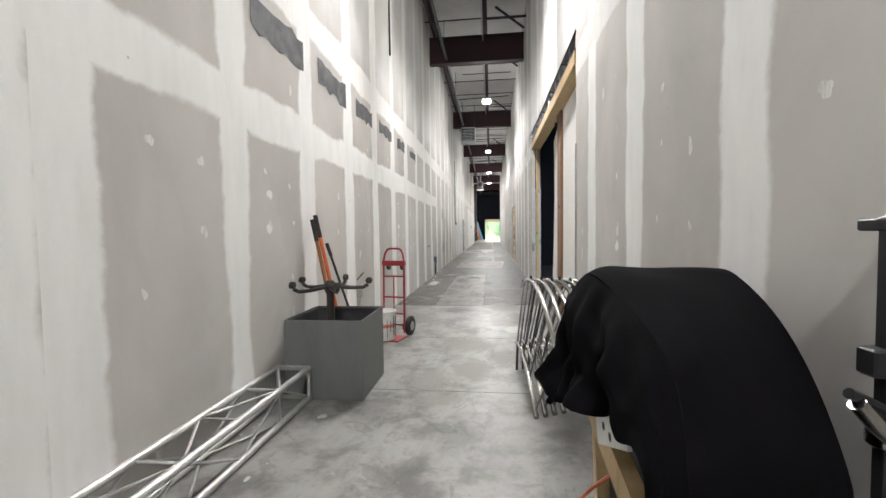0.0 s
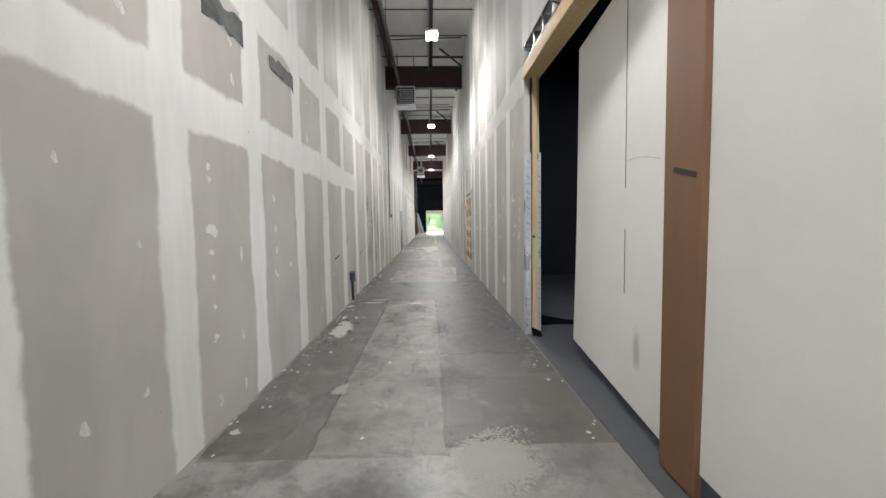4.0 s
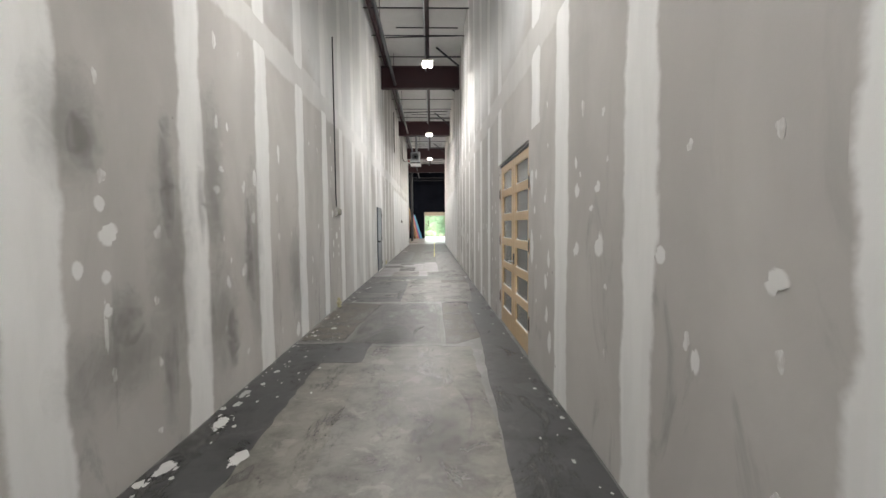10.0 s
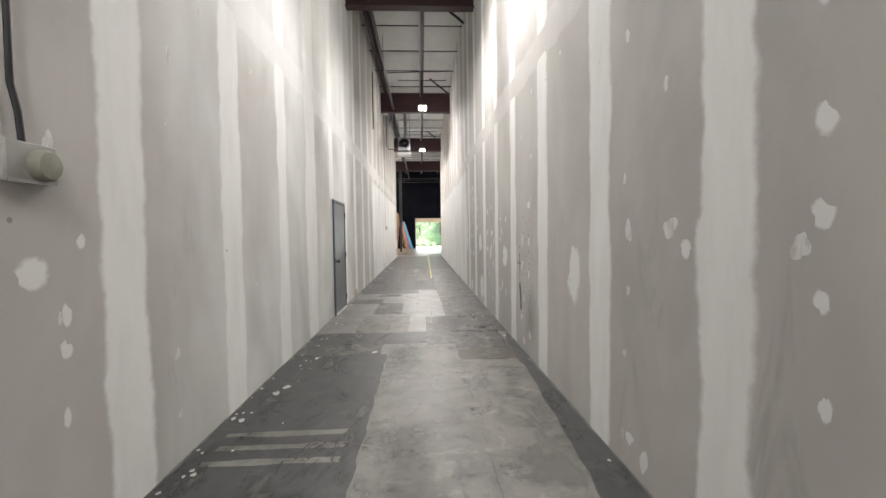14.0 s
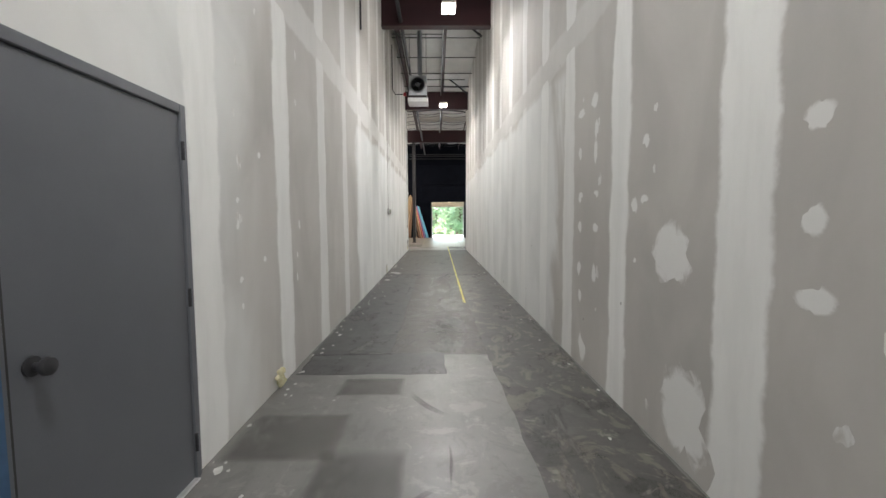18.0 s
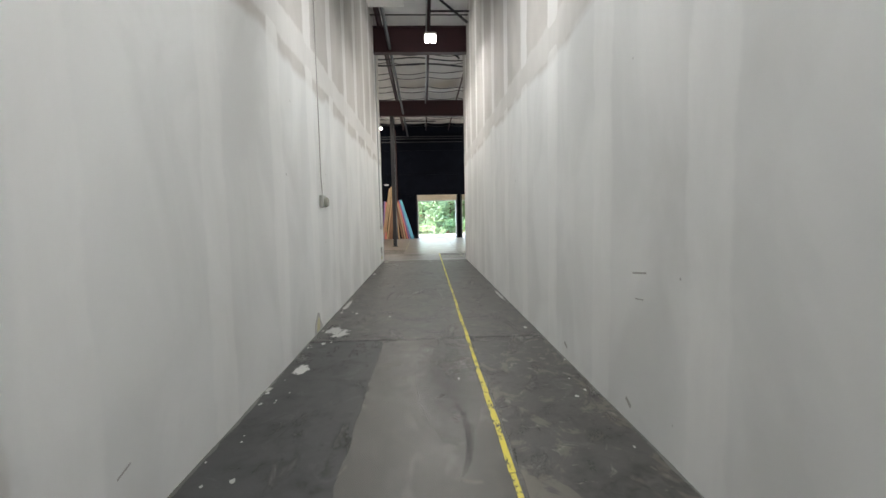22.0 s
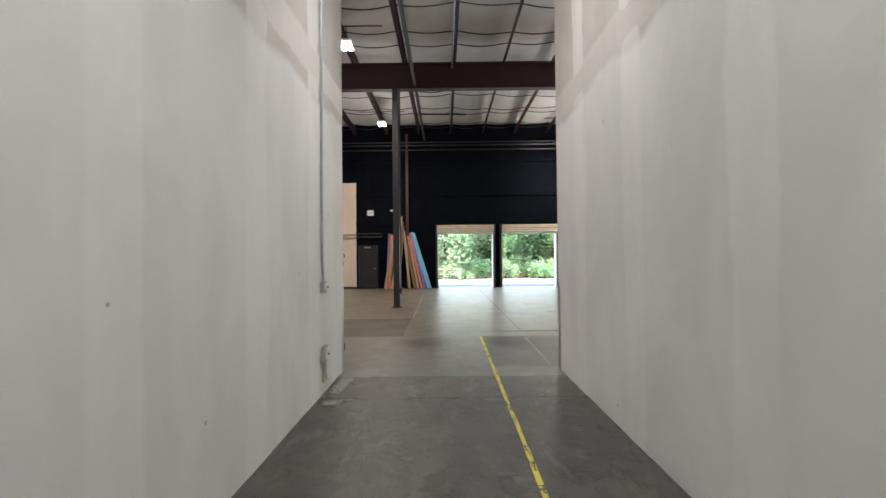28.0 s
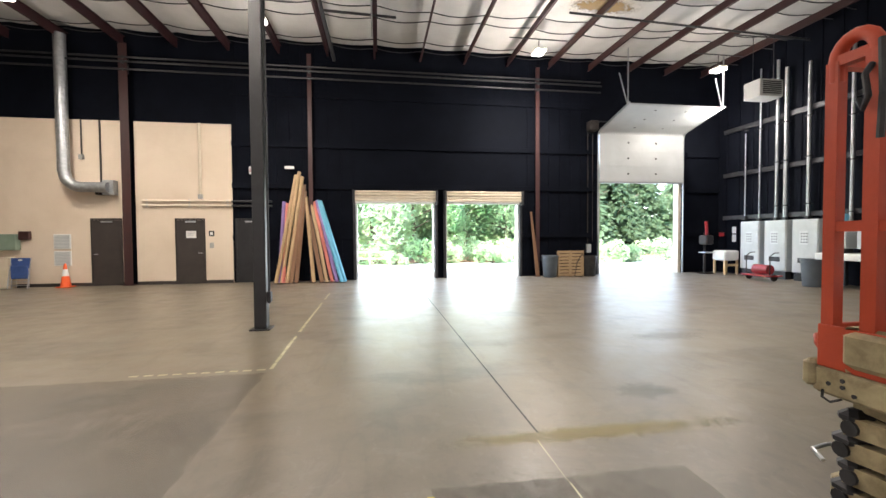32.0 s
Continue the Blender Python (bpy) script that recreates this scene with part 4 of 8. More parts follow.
# each: near corner, far corner, kind of coat
STAINS = [(-0.75, 9.3, 0.18, 14.85, "l"), (-1.45, 9.3, -0.75, 14.7, "m"), (0.17, 11.3, 1.32, 17.03, "s"), (0.17, 9.4, 1.32, 11.3, "m"), (-1.47, 14.7, 0.18, 17.05, "s"), (-0.97, 16.4, -0.5, 17.2, "t"), (-0.5, 17.04, 0.38, 20.15, "l"), (0.36, 17.03, 0.73, 20.1, "w"), (-0.99, 17.1, -0.49, 19.55, "w"), (-1.47, 17.04, -0.98, 20.3, "d"), (-1.0, 19.55, -0.52, 20.33, "d"), (-1.47, 23.2, -0.36, 26.1, "d"), (0.5, 22.7, 0.95, 23.1, "f"), (0.5, 23.15, 1.16, 25.8, "l"), (-0.33, 23.15, 0.5, 26.5, "l"), (-1.46, 26.57, 0.18, 27.22, "d"), (-1.46, 26.12, -0.45, 26.6, "p"), (0.15, 25.6, 1.2, 27.3, "t"), (0.15, 26.3, 1.15, 28.3, "p"), (-0.92, 27.2, -0.15, 28.4, "l"), (-0.82, 28.6, -0.3, 29.9, "f"), (-1.46, 29.8, -0.75, 30.4, "f"), (-1.43, 31.22, -0.03, 31.82, "d"), (-0.95, 30.75, -0.4, 31.1, "f"), (-1.46, 31.8, -0.62, 38.4, "d"), (-0.64, 31.79, 0.46, 38.5, "m"), (-1.48, 38.36, 1.33, 46.75, "g"), (-1.48, 46.72, 1.33, 47.5, "m"), (0.5, 47.95, 2.05, 50.06, "h"), (-4.5, 50.08, -0.95, 52.33, "h")]
COAT = {"d": stain_dark, "l": stain_lite, "h": stain_white, "m": stain_mid, "s": stain_slate, "t": stain_tan_coat, "p": stain_patchy, "f": stain_soft, "g": stain_grey, "w": stain_warm}
for k, (x0, y0, x1, y1, c) in enumerate(STAINS):
    grow = 0.015 if y0 < 47 else 0.0
    solid("floor_coat", Shape().poly(ragged(x0 - grow, y0 - grow, x1 + grow, y1 + grow, 0.0012 + 0.0006 * (k % 5), 0.014, 0.11)), COAT[c], "worn coat on the concrete slab with ragged edges", kind="structure")
for k, (c, corners) in enumerate((("d", [(0.71, 17.02), (1.32, 17.02), (1.32, 23.08), (0.95, 23.1), (0.91, 20.6)]), ("t", [(-1.47, 20.34), (-0.88, 20.36), (-0.84, 21.3), (-0.68, 22.9), (-1.47, 23.2)]), ("f", [(-0.9, 20.34), (0.44, 20.12), (0.46, 22.5), (0.32, 23.12), (-0.7, 23.12), (-0.86, 21.2)]), ("t", [(0.44, 20.1), (0.92, 20.5), (0.94, 23.1), (0.44, 23.12)]), ("d", [(1.05, 23.1), (1.32, 23.1), (1.32, 27.05), (1.2, 26.6), (1.19, 25.3)]), ("p", [(0.5, 27.1), (1.32, 27.1), (1.32, 38.4), (0.45, 38.4), (0.44, 32.0), (0.48, 30.0)]))):
    solid("floor_coat", Shape().poly(ragged_outline(corners, 0.0043 + 0.0003 * (k % 3))), COAT[c], "worn coat on the concrete slab with slanting edges", kind="structure")
for k in range(3):
    y = 23.72 + k * 0.19
    solid("floor_coat", Shape().poly(ragged(-1.36, y, -0.45, y + 0.07, 0.0055, 0.012)), stain_lite, "pale scraped stripe on the slab", kind="structure")
# plaster spills
sh = Shape()
for k in range(540):
    y = rng.uniform(3.5, 40) if k < 330 else rng.uniform(13, 24) if k < 430 else rng.gauss(15.5, 3.2)
    side = rng.random()
    x = XL + abs(rng.gauss(0, 0.22)) if side < 0.74 else (XR - abs(rng.gauss(0, 0.12)) if side < 0.95 else rng.uniform(XL, XR))
    if not XL + 0.02 < x < XR - 0.02:
        continue
    r = rng.uniform(0.004, 0.016) * (2.0 if rng.random() < 0.15 else 1)
    ph = rng.uniform(0, 6)
    sh.poly([(x + r * (1 + 0.3 * math.sin(2 * a + ph)) * math.cos(a), y + 1.5 * r * (1 + 0.3 * math.cos(3 * a + ph)) * math.sin(a), 0.0045) for a in [i * 0.698 for i in range(9)]], (0, 0, 0.0015))
solid("plaster_spatter", sh, spatter_mat, "dried white plaster drops along the wall foot", "plaster", kind="stuff")
for x, y, rx, ry in ((-0.3, 5.45, 0.3, 0.4), (0.1, 5.75, 0.3, 0.35), (0.62, 7.45, 0.22, 0.42), (0.0, 6.7, 0.45, 0.5), (-0.1, 5.0, 0.3, 0.25), (0.45, 6.2, 0.25, 0.3), (-1.2, 38.75, 0.16, 0.28), (-1.1, 14.5, 0.3, 0.06), (-0.95, 14.75, 0.28, 0.045), (-1.38, 14.2, 0.1, 0.16), (-1.4, 17.6, 0.06, 0.16), (-1.36, 18.2, 0.08, 0.2), (-1.42, 18.75, 0.05, 0.14), (-1.17, 21.1, 0.07, 0.1), (-1.0, 17.68, 0.08, 0.14),  (-1.33, 13.3, 0.06, 0.16), (-0.75, 10.4, 0.1, 0.2), (-0.2, 14.35, 0.16, 0.12), (-1.38, 47.3, 0.12, 0.6), (-1.2, 47.7, 0.3, 0.32), (-1.33, 46.6, 0.14, 0.12), (-1.32, 38.93, 0.14, 0.25), (-1.33, 37.47, 0.1, 0.16), (-1.42, 40.4, 0.05, 0.6), (-1.42, 44.3, 0.05, 0.25), (1.28, 41.0, 0.04, 0.8), (-0.9, 8.1, 0.4, 0.5), (0.6, 9.2, 0.4, 0.6), (-1.2, 12.6, 0.2, 0.9)):
    ph = rng.uniform(0, 6)
    solid("floor_coat", Shape().poly([(x + rx * (1 + 0.2 * math.sin(3 * a + ph) + rng.uniform(-0.12, 0.12)) * math.cos(a), y + ry * (1 + 0.2 * math.cos(2 * a + ph) + rng.uniform(-0.12, 0.12)) * math.sin(a), 0.0062) for a in [i * 0.2618 for i in range(24)]]), plaster_faint if y < 7 or 7.8 < y < 12.5 or y > 46 else plaster_spill, "thin white plaster spill trodden into the slab", kind="structure")
for x, y, rx, ry in ((-0.45, 13.1, 0.3, 0.7), (-0.2, 13.9, 0.3, 0.5), (0.2, 12.6, 0.2, 0.7), (-0.6, 14.5, 0.35, 0.3), (0.3, 17.9, 0.3, 0.8), (-0.3, 20.4, 0.3, 0.9), (0.0, 23.6, 0.25, 0.9), (-0.1, 26.0, 0.3, 1.0), (0.5, 27.9, 0.4, 0.8), (-0.3, 8.9, 0.4, 0.5), (0.8, 8.2, 0.3, 0.7), (0.1, 10.6, 0.5, 0.5), (0.75, 5.9, 0.3, 0.4), (-0.6, 4.8, 0.3, 0.5), (0.1, 4.4, 0.3, 0.3), (0.0, 33.0, 0.3, 1.2), (0.1, 37.5, 0.3, 1.5), (1.0, 49.6, 0.8, 0.7), (2.6, 51.2, 0.4, 0.25), (4.2, 53.0, 0.8, 0.3), (-0.5, 49.5, 0.8, 0.7)):
    solid("floor_scuff", Shape().poly([(x + rx * math.cos(i * 0.314), y + ry * math.sin(i * 0.314), 0.0066) for i in range(20)]), dark_scuff_floor, "dark rubbed scuff on the slab", kind="structure")
for x, face, wall, spots in ((XL, 1, wl, [(17.15, 2.0, 0.22, 0.35), (17.95, 1.3, 0.25, 0.8), (17.4, 0.75, 0.4, 0.25), (18.5, 1.9, 0.2, 0.7), (18.6, 0.7, 0.3, 0.5), (19.25, 1.3, 0.2, 0.9), (20.5, 0.9, 0.25, 0.6)]), (XR, -1, wr, [(25.75, 0.5, 0.25, 0.35)])):
    for y, z, ry, rz in spots:
        part("scuff", Shape().poly([(x + 0.0036 * face, y + ry * 1.2 * math.cos(i * 0.3142 * face), z + rz * 1.2 * math.sin(i * 0.3142 * face)) for i in range(20)]), wall_scuff, wall)
# darker rubbed smudges beside the joints of the left wall
for y, z, ry, rz in ((17.26, 1.95, 0.1, 0.14), (17.9, 1.9, 0.07, 0.4), (17.85, 0.45, 0.09, 0.3), (18.3, 1.7, 0.06, 0.35), (17.5, 1.0, 0.12, 0.16), (19.1, 1.2, 0.08, 0.5), (18.75, 0.5, 0.1, 0.25)):
    part("scuff", Shape().poly([(XL + 0.0041, y + ry * 1.2 * math.cos(i * 0.3142), z + rz * 1.2 * math.sin(i * 0.3142)) for i in range(20)]), charcoal_scuff, wl)
# dark knocks, a torn strip and a pen cross on the right wall
sh = Shape()
for k in range(70):
    y, z = rng.gauss(25.95, 0.2), rng.uniform(0.25, 1.75)
    if 25.55 < y < 26.4:
        r = rng.uniform(0.004, 0.013) * (2.0 if k % 14 == 0 else 1)
        sh.poly(blob(0, y, z, r * 1.3, r, XR - 0.0004, -1, 20), (-0.0014, 0, 0))
part("dark_knocks", sh, surface("dark_knock", (0.24, 0.235, 0.222), (0.36, 0.35, 0.335), 9.0, 0.8), wr)["kind"] = "stuff"
part("torn_paper", Shape().poly([(XR - 0.0028, y, z) for y, z in ((26.34, 0.8), (26.28, 0.83), (26.24, 0.74), (26.2, 0.5), (26.28, 0.47), (26.3, 0.66))], (-0.001, 0, 0)), torn_mat, wr)
part("pen_mark", Shape().box((XR - 0.0035, 26.3, 0.85), (XR - 0.0028, 26.315, 1.2)).box((XR - 0.0035, 26.24, 1.06), (XR - 0.0028, 26.42, 1.075)), torn_mat, wr)
part("joint_filler", Shape().box((XR - 0.0012, 19.27, 0.0), (XR + 0.004, 19.33, 2.5)), wall_mat, wr)
# scratches and knocks farther along
for y0, z0, y1, z1, w in ((36.03, 1.09, 36.2, 1.07, 0.012), (36.06, 0.91, 36.16, 0.9, 0.008), (37.5, 0.13, 37.58, 0.16, 0.03), (36.2, 0.12, 36.27, 0.16, 0.03)):
    part("scratch", Shape().bar((XR - 0.003, y0, z0), (XR - 0.003, y1, z1), 0.002, w), box_grey, wr)
part("scratch", Shape().bar((XL + 0.003, 35.3, 0.32), (XL + 0.003, 35.39, 0.35), 0.002, 0.01), box_grey, wl)
patches(wr, XR, -1, [(27.25, 1.1, 0.2, 0.17)])
sh = Shape()
for y, z, ry, rz in ((25.85, 1.78, 0.05, 0.05), (26.18, 1.36, 0.035, 0.06), (26.18, 1.05, 0.025, 0.07), (25.88, 0.97, 0.04, 0.045), (26.22, 0.4, 0.03, 0.04), (26.12, 0.12, 0.035, 0.05), (25.85, 1.35, 0.035, 0.04), (25.84, 0.25, 0.05, 0.04), (27.5, 1.5, 0.03, 0.05), (27.45, 0.65, 0.03, 0.06), (28.2, 1.3, 0.04, 0.06), (28.3, 0.9, 0.03, 0.07), (28.55, 1.1, 0.06, 0.12)):
    sh.poly(blob(0, y, z, ry, rz, XR - 0.0004, -1, 16), (-0.0012, 0, 0))
part("compound_dabs", sh, mud_mat, wr)["kind"] = "stuff"
strip(XL + 0.0012, 2.95, 0.55, 0, TOP, wl, 1)
strip(XL + 0.0012, 27.2, 0.74, 0, TOP, wl, 1)
# tyre marks, each a tapered curved streak
def tyre_mark(pts, w):
    n = len(pts)
    left, right = [], []
    for i in range(n):
        a, b = Vector(pts[max(i - 1, 0)]), Vector(pts[min(i + 1, n - 1)])
        side = Vector((b.y - a.y, a.x - b.x)).normalized() * w * (0.25 + 0.75 * math.sin(math.pi * (i + 0.4) / (n - 0.2)))
        left.append((pts[i][0] - side.x, pts[i][1] - side.y, 0.0072))
        right.append((pts[i][0] + side.x, pts[i][1] + side.y, 0.0072))
    sh = Shape()
    sh.add(left + right, [(i, n + i, n + i + 1, i + 1) for i in range(n - 1)])
    solid("tyre_mark", sh, tyre_mat, "dark curved tyre streak rubbed onto the slab", kind="structure")


def arc(cx, cy, r, a0, a1, n=10):
    return [(cx + r * math.cos(radians(a0 + (a1 - a0) * i / n)), cy + 1.25 * r * math.sin(radians(a0 + (a1 - a0) * i / n))) for i in range(n + 1)]


for cx, cy, r, a0, a1, w in ((0.15, 28.98, 0.5, 175, 262, 0.035), (0.12, 28.95, 0.5, 165, 100, 0.02), (-0.9, 28.1, 0.7, 20, 75, 0.04), (0.4, 31.2, 0.8, 190, 250, 0.03), (0.3, 26.4, 0.9, 120, 185, 0.03), (-0.5, 24.8, 0.6, -60, 30, 0.03), (0.7, 20.6, 0.7, 130, 200, 0.03), (-0.2, 18.3, 0.8, -30, 40, 0.035), (0.5, 15.9, 0.7, 160, 240, 0.03), (-0.6, 13.4, 0.6, -50, 40, 0.03), (0.9, 34.5, 1.0, 140, 200, 0.03), (-0.7, 36.2, 0.9, -30, 30, 0.03), (0.4, 41.0, 1.2, 150, 200, 0.03)):
    tyre_mark(arc(cx, cy, r, a0, a1), w)
for x, y0, y1 in ((-0.02, 29.45, 30.02), (0.24, 28.3, 28.9), (0.72, 27.9, 28.6), (-0.45, 27.2, 27.9)):
    tyre_mark([(x + 0.01 * math.sin(5 * i), y0 + (y1 - y0) * i / 6) for i in range(7)], 0.012)
# saw joints across and along the slab
sh = Shape()
for y in (-1.2, 5.2, 7.0, 10.6, 14.66, 22.83, 34.9, 40.9, 46.74):
    sh.box((XL, y, 0.0005), (XR, y + 0.008, 0.0012))
sh.box((1.33, 50.6, 0.0005), (1.345, 61.8, 0.0012))
solid("floor_joint", sh, ink, "dark saw cut joints in the slab", kind="structure")

# steel over the corridor and the hall
for y in BEAMS:
    b = thing("roof_beam", (0, y, 6.47), "dark maroon painted steel roof beam", "beam", "roof beams")
    x0, x1 = (XL - 0.1, XR + 0.1) if y < 47 else (HL, HR)
    part("web", Shape().box((x0, 0.10, 0.02), (x1, 0.13, 0.76)), maroon, b)
    part("lower_flange", Shape().box((x0, 0.0, 0.0), (x1, 0.24, 0.02), 0.004), maroon, b)
    part("upper_flange", Shape().box((x0, 0.0, 0.76), (x1, 0.24, 0.78), 0.004), maroon, b)
for k in range(-12, 9):
    x = 0.2 + 1.5 * k
    y0 = -4.0 if XL < x < XR else END - 0.2
    sh = Shape().box((x - 0.002, y0, 7.26), (x + 0.006, FAR, 7.5)).box((x - 0.06, y0, 7.252), (x, FAR, 7.262)).box((x, y0, 7.49), (x + 0.06, FAR, 7.5))
    solid("roof_purlin", sh, maroon if x < 2 else maroon2, "maroon cold-formed steel roof purlin", "purlin", "roof purlins")
sh = Shape()
for k in range(29):
    y = 0.6 + k * 1.62
    sh.box((XL, y, 7.3), (XR, y + 0.025, 7.325))
solid("bridging_bars", sh, dark_steel, "thin dark bridging bars between purlins over the corridor", "bridging bar", kind="stuff")
sh = Shape()
for k in range(15):
    y = END + 0.7 + k * 0.95 + 0.2 * math.sin(3 * k)
    pts = []
    for i in range(0, 125):
        x = HL + 0.25 * i
        pts.append((x, y + 0.05 * math.sin(x * 1.3 + k), 7.56 - 0.09 * abs(math.sin(math.pi * (x - 0.2) / 1.5)) + 0.03 * math.sin(x * 0.9 + 2 * k)))
    sh.tube(pts, 0.015, 4)
for cable_y, cable_x0, cable_x1, cable_r in ((49.3, -9.0, 9.0, 0.022), (49.9, -11.0, 12.0, 0.03), (58.1, 5.2, 13.0, 0.03), (59.2, -1.2, 0.75, 0.035)):
    sh.tube([(cable_x0 + (cable_x1 - cable_x0) * i / 60, cable_y + 0.05 * (cable_x0 + (cable_x1 - cable_x0) * i / 60 - 5), 7.2 + (0.05 * math.sin(i * 0.7) if cable_y < 50 else 0.0)) for i in range(61)], cable_r, 6)
solid("water_stain", Shape().sheet(lambda u, v: (4.9 + 2.9 * u, 57.9 + 1.1 * v, 7.717 - 0.07 * abs(math.sin(math.pi * (4.7 + 2.9 * u) / 1.5)) ** 0.7 - 0.035), 24, 4), stain_tan, "tan water stain on the roof insulation facing", kind="structure")
solid("ceiling_cables", sh, dark_steel, "dark straps and cables drooping under the roof insulation", "cable", kind="stuff")
# ---- corridor: services on walls and roof ----
for y in BEAMS[:7]:
    for dy in (-1.3, 1.3):
        br = thing("knee_brace", (XR - 0.05, y + dy, 7.0), "dark angle brace from wall to purlin", "brace", "knee braces")
        part("angle", Shape().bar((-0.05, 0, -0.25), (-0.8, 0, 0.35), 0.05, 0.05), dark_steel, br)
        part("strut", Shape().bar((0, 0, 0.05), (-1.1, 0, 0.05), 0.04, 0.04), dark_steel, br)


def high_bay(p, warm=True):
    t = thing("high_bay_lamp", p, "lit high bay lamp hanging from the roof", "lamp", "high bay lamps")
    part("housing", Shape().box((-0.16, -0.22, 0.02), (0.16, 0.22, 0.09), 0.02), white_pl, t)
    for x in (-0.08, 0.08):
        part("lens", Shape().box((x - 0.065, -0.2, -0.03), (x + 0.065, 0.2, 0.02), 0.015), bulb_mat, t, "glowing lamp lens")
    part("cord", Shape().tube([(0, 0, 0.09), (0, 0, 7.24 - p[2])], 0.012, 6), dark_steel, t)
    part("mount_bar", Shape().box((-0.9, -0.02, 7.235 - p[2]), (0.9, 0.02, 7.253 - p[2])), dark_steel, t)


for p in CORRIDOR_LAMPS + HALL_LAMPS:
    high_bay(p)

# sprinkler line on hangers
sp = thing("sprinkler_pipe", (-1.0, 0, 6.62), "dark sprinkler pipe running under the roof", "pipe")
part("pipe", Shape().tube([(0, -3.8, 0), (0, 60.5, 0)], 0.05, 12), dark_steel, sp, smooth=True)
for k in range(11):
    y = -2 + k * 4.0
    part("hanger", Shape().bar((0, y, 0.04), (0, y, 0.9), 0.015, 0.015), dark_steel, sp)
    part("branch", Shape().tube([(0, y + 1.4, 0.3), (2.1, y + 1.4, 0.36)], 0.02, 8), dark_steel, sp)
cw = thing("ceiling_conduit", (0.12, 0, 7.12), "thin metal conduit under the roof", "conduit")
part("pipe", Shape().tube([(0, -3.8, 0), (0, 60.0, 0)], 0.022, 8), galv, cw, smooth=True)


def unit_heater(x, y, z, turn):
    t = thing("unit_heater", (x, y, z), "grey gas unit heater hung from the roof", "heater", "unit heaters", turn)
    part("case", Shape().box((-0.33, 0, 0), (0.33, 0.6, 0.7), 0.02), galv, t)
    part("grille_frame", Shape().box((-0.3, -0.02, 0.08), (0.3, 0.0, 0.64), 0.006), dark_steel, t)
    for k in range(7):
        part("louvre", Shape().box((-0.27, -0.05, 0.11 + k * 0.072), (0.27, -0.015, 0.125 + k * 0.072)), galv, t)
    for k in range(4):
        part("divider", Shape().box((-0.16 + 0.107 * k - 0.006, -0.055, 0.1), (-0.16 + 0.107 * k + 0.006, -0.048, 0.62)), galv, t)
    for px, py in ((-0.3, 0.05), (0.3, 0.05), (-0.3, 0.55), (0.3, 0.55)):
        part("hanger_rod", Shape().bar((px, py, 0.7), (px, py, 1.9), 0.012, 0.012), dark_steel, t)
    return t


def fan_heater(x, y, z):
    t = thing("unit_heater", (x, y, z), "grey unit heater with a round fan at its back", "heater", "unit heaters")
    part("case", Shape().box((-0.28, 0.1, 0), (0.28, 0.6, 0.62), 0.02), galv, t)
    part("shroud", Shape().spin([(0.25, 0.1), (0.26, 0.02), (0.22, 0.0), (0.21, 0.06), (0.21, 0.1)], (0, 0, 0.32), 22, "y"), galv, t, smooth=True)
    part("hub", Shape().spin([(0.07, 0.0), (0.07, 0.08)], (0, 0.02, 0.32), 14, "y"), dark_steel, t, smooth=True)
    for k in range(4):
        a = k * math.pi / 2 + 0.4
        part("blade", Shape().bar((0.06 * math.cos(a), 0.06, 0.32 + 0.06 * math.sin(a)), (0.19 * math.cos(a), 0.07, 0.32 + 0.19 * math.sin(a)), 0.1, 0.006), dark_steel, t)
    part("drip_pan", Shape().box((-0.3, 0.0, -0.2), (0.32, 0.6, -0.08), 0.01), white_pl, t, "white sheet pan")
    # dark box put in for the dark slot between case and pan
    part("dark_throat", Shape().box((-0.27, 0.04, -0.08), (0.28, 0.58, 0.0), 0.006), iron, t)
    part("flue", Shape().tube([(0.06, 0.3, 0.62), (0.06, 0.3, 1.1), (0.06, 0.3, 2.0)], 0.07, 14), galv, t, smooth=True)
    part("gas_pipe", Shape().tube([(-0.28, 0.3, 0.1), (-0.5, 0.3, 0.1), (-0.7, 0.3, 0.1), (-0.8, 0.3, 0.25), (-0.8, 0.3, 1.6)], 0.014, 8), dark_steel, t, smooth=True)
    part("gas_valve", Shape().box((-0.46, 0.26, 0.05), (-0.36, 0.34, 0.15), 0.01), red_paint, t)
    for px in (-0.26, 0.26):
        part("hanger_rod", Shape().bar((px, 0.35, 0.6), (px, 0.35, 1.97), 0.014, 0.014), dark_steel, t)
    part("support_rail", Shape().box((-0.8, 0.33, 1.94), (0.9, 0.37, 1.953)), dark_steel, t)


unit_heater(-0.72, 21.7, 5.62, 0)
fan_heater(-0.66, 40.35, 5.3)


cover_mat = surface("olive_grey_cover", (0.2, 0.2, 0.165), (0.27, 0.265, 0.22), 12.0, 0.55)


